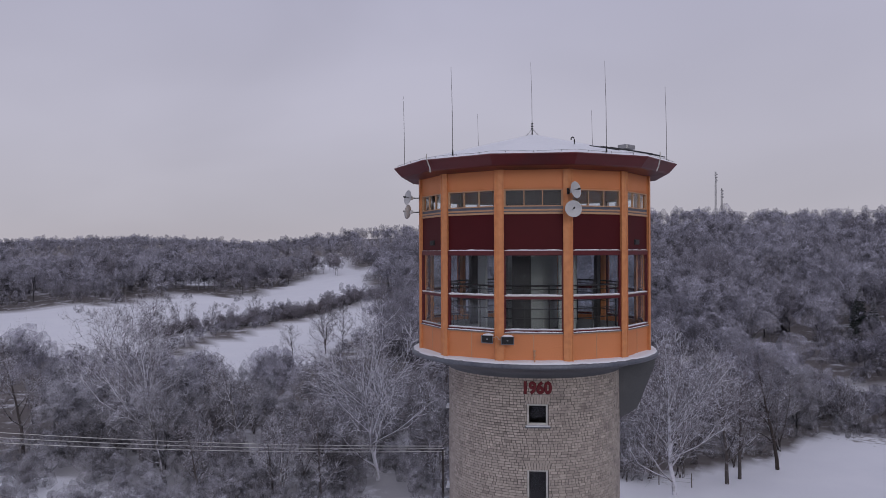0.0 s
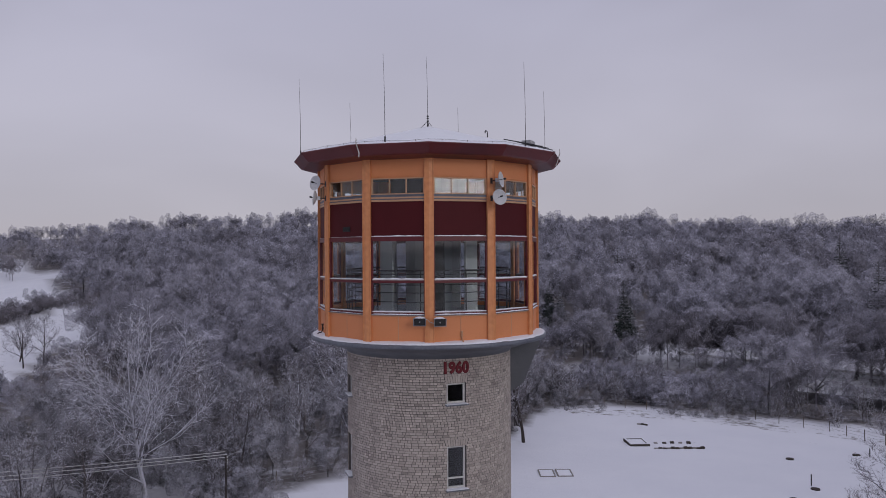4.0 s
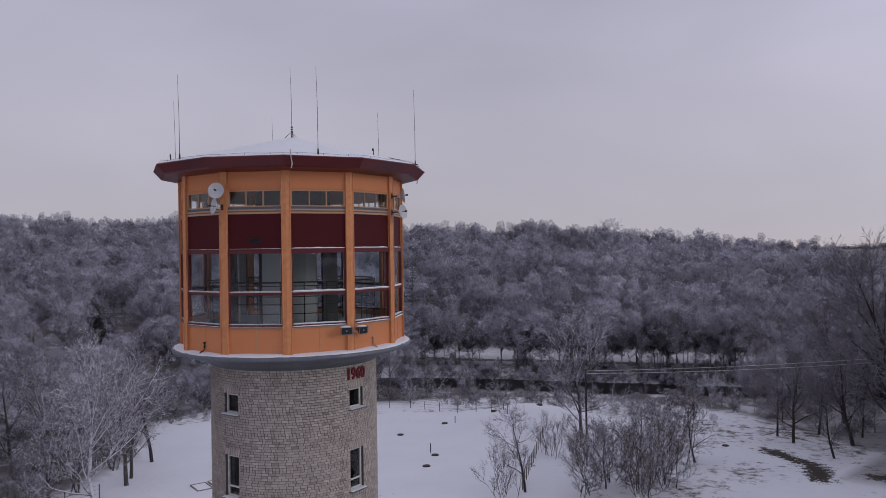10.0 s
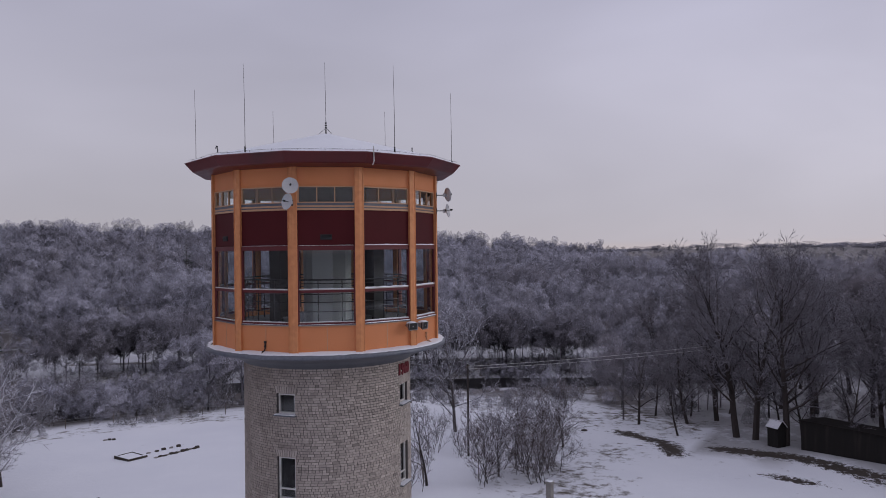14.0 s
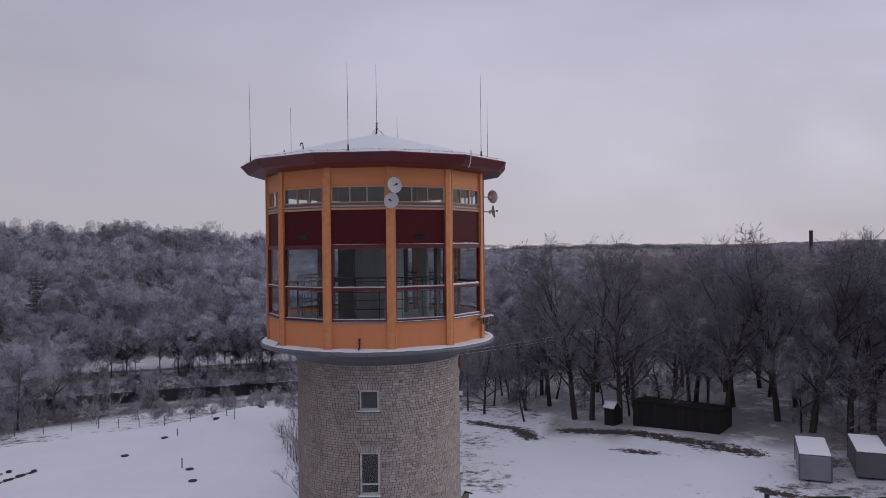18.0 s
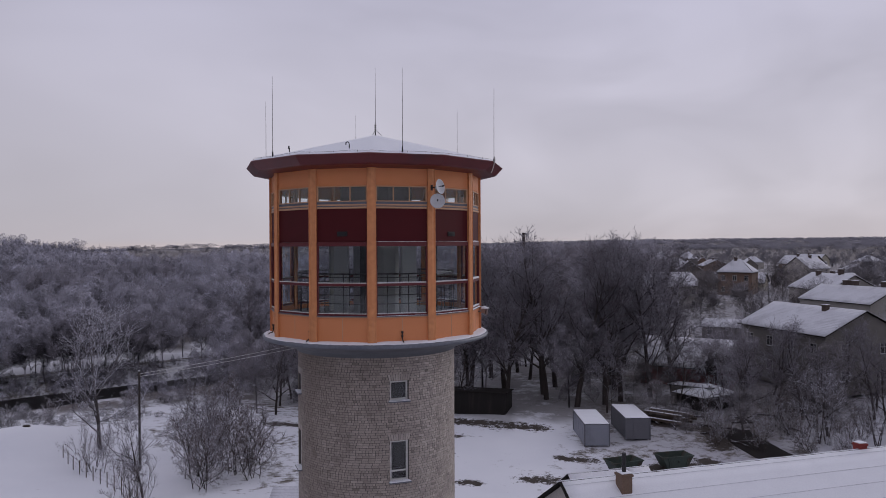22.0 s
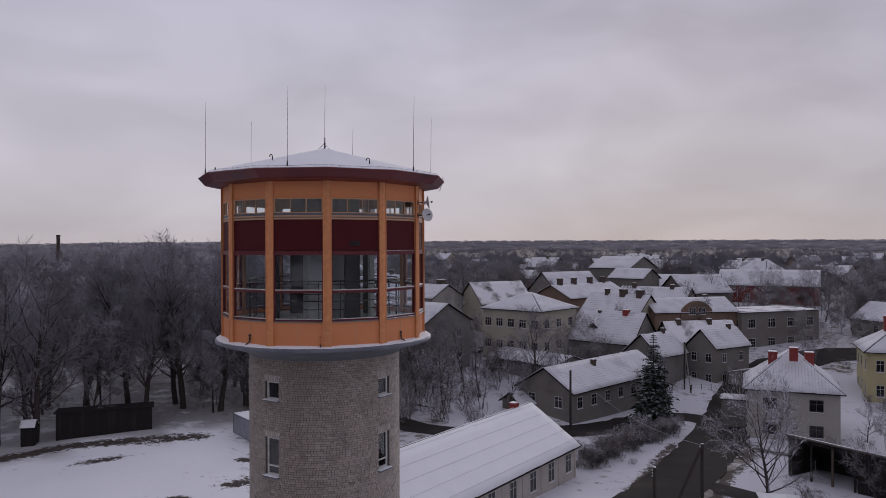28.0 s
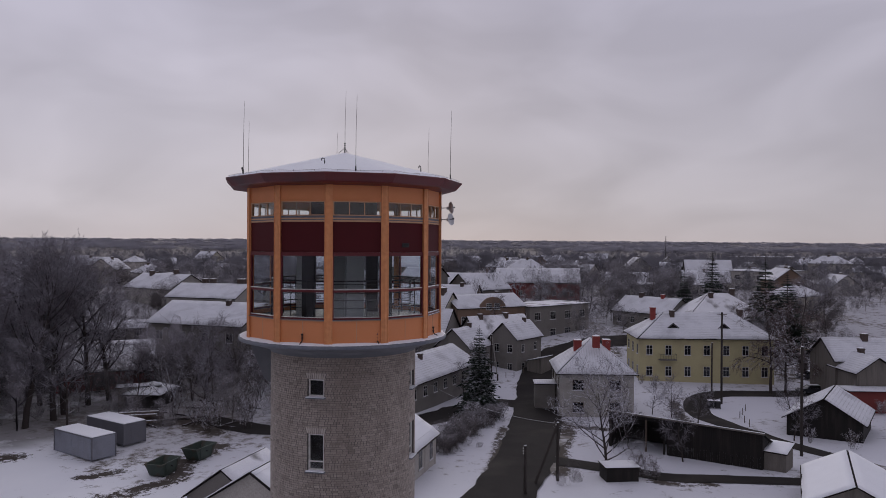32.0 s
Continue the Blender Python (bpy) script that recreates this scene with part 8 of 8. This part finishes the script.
def skip(x, y, turn):
    ob = thing("rubbish_skip", "open green steel rubbish skip with rusty rim", "skip", group="skips in the yard", at=(x, y, ground_z(x, y) + 0.06), turn=turn)
    t, b, h = (1.75, 1.0), (1.05, 0.85), 1.35
    bm = bmesh.new()
    ring = lambda l, w, z: [bm.verts.new((sx * l, sy * w, z)) for sx, sy in ((-1, -1), (1, -1), (1, 1), (-1, 1))]
    rows = [ring(*b, 0.0), ring(*t, h), ring(t[0] - 0.06, t[1] - 0.06, h), ring(b[0] - 0.03, b[1] - 0.05, 0.12)]
    for s, u in zip(rows, rows[1:]):
        for k in range(4):
            bm.faces.new((s[k], s[(k + 1) % 4], u[(k + 1) % 4], u[k]))
    bm.faces.new(rows[0][::-1])
    bm.faces.new(rows[-1])
    part("hopper", bm, "skipgreen", ob)
    for sy in (-1, 1):
        part("rim", boxed(-1.8, 1.8, sy * 1.0 - 0.05, sy * 1.0 + 0.05, h - 0.06, h + 0.04, 0.01), "skipgreen", ob)
        for k in (-0.6, 0.6):
            part("rib", tube(bmesh.new(), [(k * 1.4, sy * 0.88, 0.05), (k * 1.9, sy * 1.03, h - 0.05)], 0.05, 4), "skipgreen", ob)
        part("lug", tube(bmesh.new(), [(0, sy * 0.95, 0.85), (0, sy * 1.15, 0.85)], 0.06, 8), "darkmetal", ob)
    for sx in (-1, 1):
        part("rim", boxed(sx * 1.75 - 0.05, sx * 1.75 + 0.05, -1.0, 1.0, h - 0.06, h + 0.04, 0.01), "skipgreen", ob)
    part("rubbish", boxed(-1.05, 1.05, -0.8, 0.8, 0.12, 0.45, 0.1), "soil", ob, "dark wet rubbish inside")


skip(31.3, -36.9, 88)
skip(30.2, -42.4, 80)
rng = random.Random(3)
pile = thing("timber_stack", "stack of snowy sawn timbers on bearers", "timber", at=(45.5, -54.6, ground_z(45.5, -54.6)), turn=25)
for k in range(3):
    part("bearer", boxed(-2.0 + k * 2, -1.8 + k * 2, -2.2, 2.2, 0.0, 0.25), "timber", pile)
for i in range(7):
    lev = 0.25 + (i % 3) * 0.34
    yy = -1.9 + i * 0.62
    b = part("beam", boxed(-2.9 + rng.uniform(-0.4, 0.4), 2.9 + rng.uniform(-0.4, 0.4), yy, yy + 0.36, lev, lev + 0.3, 0.02), "timber", pile)
    part("beam_snow", boxed(-2.6, 2.6, yy + 0.02, yy + 0.34, lev + 0.3, lev + 0.37, 0.03), "snow", b, "ridge of snow")
for i in range(26):
    x, y = 40 + rng.uniform(-8, 8), -60 + rng.uniform(-8, 8)
    ob = thing("log", "fallen snowy log among the scrub", "log", group="logs in the scrub", at=(x, y, ground_z(x, y) + 0.12), turn=rng.uniform(0, 180))
    part("stem", tube(bmesh.new(), [(-1.4, 0, 0), (0, 0.08, 0.03), (1.5, 0, 0)], 0.13, 6, 0.09), "dark_bark", ob)

# ruined foundations and manholes on the snowfield
fd = thing("foundation", "low ring of dark stone foundation filled with snow", "foundation", at=(43.8, 45.2, ground_z(43.8, 45.2)), turn=-20)
for x0, x1, y0, y1 in ((-1.2, 1.2, -1.5, -1.2), (-1.2, 1.2, 1.2, 1.5), (-1.2, -0.9, -1.2, 1.2), (0.9, 1.2, -1.2, 1.2)):
    p = part("kerb_stone", boxed(x0, x1, y0, y1, -0.1, 0.3, 0.04), "soil", fd)
    part("snow_cap", boxed(x0 + 0.05, x1 - 0.05, y0 + 0.06, y1 - 0.04, 0.3, 0.35, 0.02), "snow", p)
part("pit_snow", boxed(-0.9, 0.9, -1.2, 1.2, -0.1, 0.24), "snow", fd, "uneven snow inside the ring")
for x, y, t, l, gaps in ((46.9, 41.2, -20, 6.0, 1), (48.4, 43.7, -20, 5.4, 2), (52.1, 54.9, -48, 1.8, 1)):
    ob = thing("foundation", "line of dark stones showing through the snow", "foundation", at=(x, y, ground_z(x, y)), turn=t)
    for k in range(0, int(l / 0.5), gaps):
        u = -l / 2 + k * 0.5
        part("stone", boxed(u, u + 0.46, -0.2 + 0.1 * math.sin(k * 2.3), 0.12 + 0.08 * math.cos(k * 1.7), -0.1, 0.14 + 0.12 * (k * 37 % 10) / 10, 0.05), "soil" if k % 3 else "concrete", ob)
for x, y in ((27.0, 37.4), (28.7, 36.8)):
    ob = thing("concrete_slab", "flat concrete slab with a snow-filled recess", "slab", group="slabs by the tower", at=(x, y, ground_z(x, y)), turn=-23)
    for x0, x1, y0, y1 in ((-0.8, 0.8, -1.2, -1.08), (-0.8, 0.8, 1.08, 1.2), (-0.8, -0.68, -1.08, 1.08), (0.68, 0.8, -1.08, 1.08)):
        part("rim", boxed(x0, x1, y0, y1, -0.1, 0.12, 0.015), "concrete", ob)
    part("recess_snow", boxed(-0.68, 0.68, -1.08, 1.08, -0.1, 0.08, 0.02), "snow", ob)
for x, y in ((63, 31), (67.3, 25.7), (48, 23.2), (55, 32.8), (43.5, 21.5), (72, -3.6), (71.3, 20.7)):
    ob = thing("manhole", "dark manhole ring half buried in snow", "manhole", group="manholes on the snowfield", at=(x, y, ground_z(x, y)))
    part("ring", lathe(bmesh.new(), [(0.42, -0.2), (0.42, 0.1), (0.34, 0.12), (0.0, 0.08)], 20), "soil", ob)
for x, y, h in ((63.2, 29.5, 0.9), (48.6, 24.2, 1.1), (67.8, 24.5, 0.9), (14.5, 27.5, 1.4)):
    ob = thing("marker_post", "short dark marker post in the snow", "post", group="marker posts", at=(x, y, ground_z(x, y)))
    part("post", tube(bmesh.new(), [(0, 0, -0.2), (0, 0, h)], 0.06, 6), "darkmetal", ob)


def fence(line, label, h=1.4, gap=2.4, rails=2, mesh=True):
    ob = thing("fence", label, "fence")
    for a, b in zip(line, line[1:]):
        n = max(1, int(math.dist(a, b) / gap))
        prev = None
        for k in range(n + 1):
            x, y = a[0] + (b[0] - a[0]) * k / n, a[1] + (b[1] - a[1]) * k / n
            z = ground_z(x, y)
            part("post", tube(bmesh.new(), [(x, y, z - 0.2), (x, y, z + h)], 0.05, 5), "timber", ob)
            if prev:
                for r in range(rails):
                    zr = h * (0.35 + 0.55 * r / max(1, rails - 1))
                    part("wire_strand", tube(bmesh.new(), [(prev[0], prev[1], prev[2] + zr), (x, y, z + zr)], 0.014, 4), "steel", ob)
            prev = (x, y, z)


fence([(41, 9), (50, 12.2), (58, 15), (62, 16.2)], "old wire fence on dark posts beside the snowfield", 1.5, 1.9, 3)
fence([(66, 23), (70, 30), (73, 38), (74, 44), (71, 54), (66, 62), (56, 70)], "wire fence on posts along the river bank", 1.4, 3.0, 3)
fence([(-4.5, 43), (6, 44.5), (14, 45), (20, 43.5)], "wire fence along the wood's edge", 1.4, 2.6, 3)
fence([(-34, -72), (-34, -78), (-36, -84)], "low fence beside the green", 1.0, 2.2, 2)
fence([(5.6, -97), (0, -99.5), (-1.5, -102)], "low garden fence of thin rails", 1.0, 1.5, 2)

for dx in (0, 1.0):
    x, y = -31.2 - dx, -85.2
    ob = thing("wheelie_bin", "dark wheeled rubbish bin with snow on its lid", "bin", group="bins by the lane", at=(x, y, ground_z(x, y)), turn=10)
    part("body", boxed(-0.38, 0.38, -0.38, 0.38, 0.1, 1.05, 0.03), "black", ob)
    part("lid", boxed(-0.42, 0.42, -0.42, 0.42, 1.05, 1.15, 0.03), "black", ob)
    part("lid_snow", boxed(-0.4, 0.4, -0.4, 0.4, 1.15, 1.23, 0.03), "snow", ob, "snow on the lid")
    for sx in (-1, 1):
        part("wheel", tube(bmesh.new(), [(sx * 0.3, 0.36, 0.1), (sx * 0.36, 0.36, 0.1)], 0.1, 10), "rubber", ob)


def car(x, y, turn, label):
    ob = thing("car", label, "car", group="parked cars", at=(x, y, ground_z(x, y)), turn=turn)
    bm = bmesh.new()
    rows = []
    for u, w, zl, zh in ((-2.15, 0.72, 0.4, 0.62), (-2.05, 0.82, 0.3, 0.85), (-1.6, 0.86, 0.25, 0.95), (0.9, 0.86, 0.25, 0.92), (1.7, 0.84, 0.27, 0.82), (2.1, 0.75, 0.35, 0.6)):
        rows.append([bm.verts.new(p) for p in ((u, -w, zl), (u, w, zl), (u, w, zh), (u, -w, zh))])
    for s, t in zip(rows, rows[1:]):
        for k in range(4):
            bm.faces.new((s[k], s[(k + 1) % 4], t[(k + 1) % 4], t[k]))
    bm.faces.new(rows[0][::-1])
    bm.faces.new(rows[-1])
    part("body", bm, "carpaint", ob)
    bm = bmesh.new()
    lo = [bm.verts.new(p) for p in ((-1.9, -0.78, 0.93), (1.0, -0.78, 0.91), (1.0, 0.78, 0.91), (-1.9, 0.78, 0.93))]
    hi = [bm.verts.new(p) for p in ((-1.35, -0.6, 1.42), (0.25, -0.6, 1.42), (0.25, 0.6, 1.42), (-1.35, 0.6, 1.42))]
    for k in range(4):
        bm.faces.new((lo[k], lo[(k + 1) % 4], hi[(k + 1) % 4], hi[k]))
    bm.faces.new(hi)
    part("cabin_glass", bm, "darkglass", ob)
    part("roof_snow", boxed(-1.4, 0.3, -0.62, 0.62, 1.42, 1.48, 0.03), "snow", ob, "snow on the roof")
    part("bonnet_snow", boxed(1.0, 1.75, -0.7, 0.7, 0.89, 0.93, 0.02), "thinsnow", ob, "thin snow on the bonnet")
    for sx in (-1.35, 1.35):
        for sy in (-1, 1):
            w = part("wheel", tube(bmesh.new(), [(sx, sy * 0.66, 0.31), (sx, sy * 0.87, 0.31)], 0.31, 14), "rubber", ob)
            part("rim", tube(bmesh.new(), [(sx, sy * 0.86, 0.31), (sx, sy * 0.885, 0.31)], 0.19, 10), "steel", w)
    for sy in (-1, 1):
        part("headlight", boxed(2.02, 2.1, sy * 0.6 - 0.14, sy * 0.6 + 0.14, 0.56, 0.7, 0.02), "white", ob)
        part("tail_light", boxed(-2.14, -2.06, sy * 0.65 - 0.1, sy * 0.65 + 0.1, 0.62, 0.82, 0.02), "fabric_red", ob)


car(-49.5, -99.5, 12, "dark parked car with snow on its roof")
car(-53, -112, 5, "dark parked car in the lane")
car(43, -103, 70, "snow-dusted parked car between the houses")

# far masts and the factory chimney
for az, d, top, base in ((70.3, 640, 0.0835, 36),):
    x, y = d * math.cos(radians(az)), d * math.sin(radians(az))
    g = ground_z(x, y)
    for dx, h in ((0, 44), (5, 30)):
        ob = thing("radio_mast", "slender lattice radio mast on the ridge", "mast", group="masts", at=(x + dx, y, g))
        for k in range(3):
            a = k * 120
            part("leg", tube(bmesh.new(), [tuple(polar(1.0, a, 0)), tuple(polar(0.5, a, h))], 0.16, 4), "steel", ob)
        for k in range(14):
            z0, z1 = h * k / 14, h * (k + 1) / 14
            part("brace", tube(bmesh.new(), [tuple(polar(0.9, 120 * (k % 3), z0)), tuple(polar(0.9, 120 * ((k + 1) % 3), z1))], 0.09, 3), "steel", ob)
        for k in range(3):
            part("aerial_drum", tube(bmesh.new(), [(0.6, 0, h - 2 - k * 2.6), (1.5, 0, h - 2 - k * 2.6)], 0.6, 8), "dishpaint", ob)
ob = thing("factory_chimney", "tall dark brick factory chimney on the plain", "chimney", at=(236, -142, ground_z(236, -142)))
part("stack", tube(bmesh.new(), [(0, 0, -1), (0, 0, 27.9 - ground_z(236, -142))], 0.85, 12, 0.62), "sootbrick", ob)
part("cap_ring", tube(bmesh.new(), [(0, 0, 27.2 - ground_z(236, -142)), (0, 0, 27.9 - ground_z(236, -142))], 0.72, 12, 0.72), "sootbrick", ob)
ob = thing("radio_mast", "thin dark mast rising from the far town", "mast", group="masts", at=(-52, -330, ground_z(-52, -330)))
part("leg", tube(bmesh.new(), [(0, 0, 0), (0, 0, 28.5 - ground_z(-52, -330))], 0.28, 6, 0.15), "darkmetal", ob)


build_bricks()
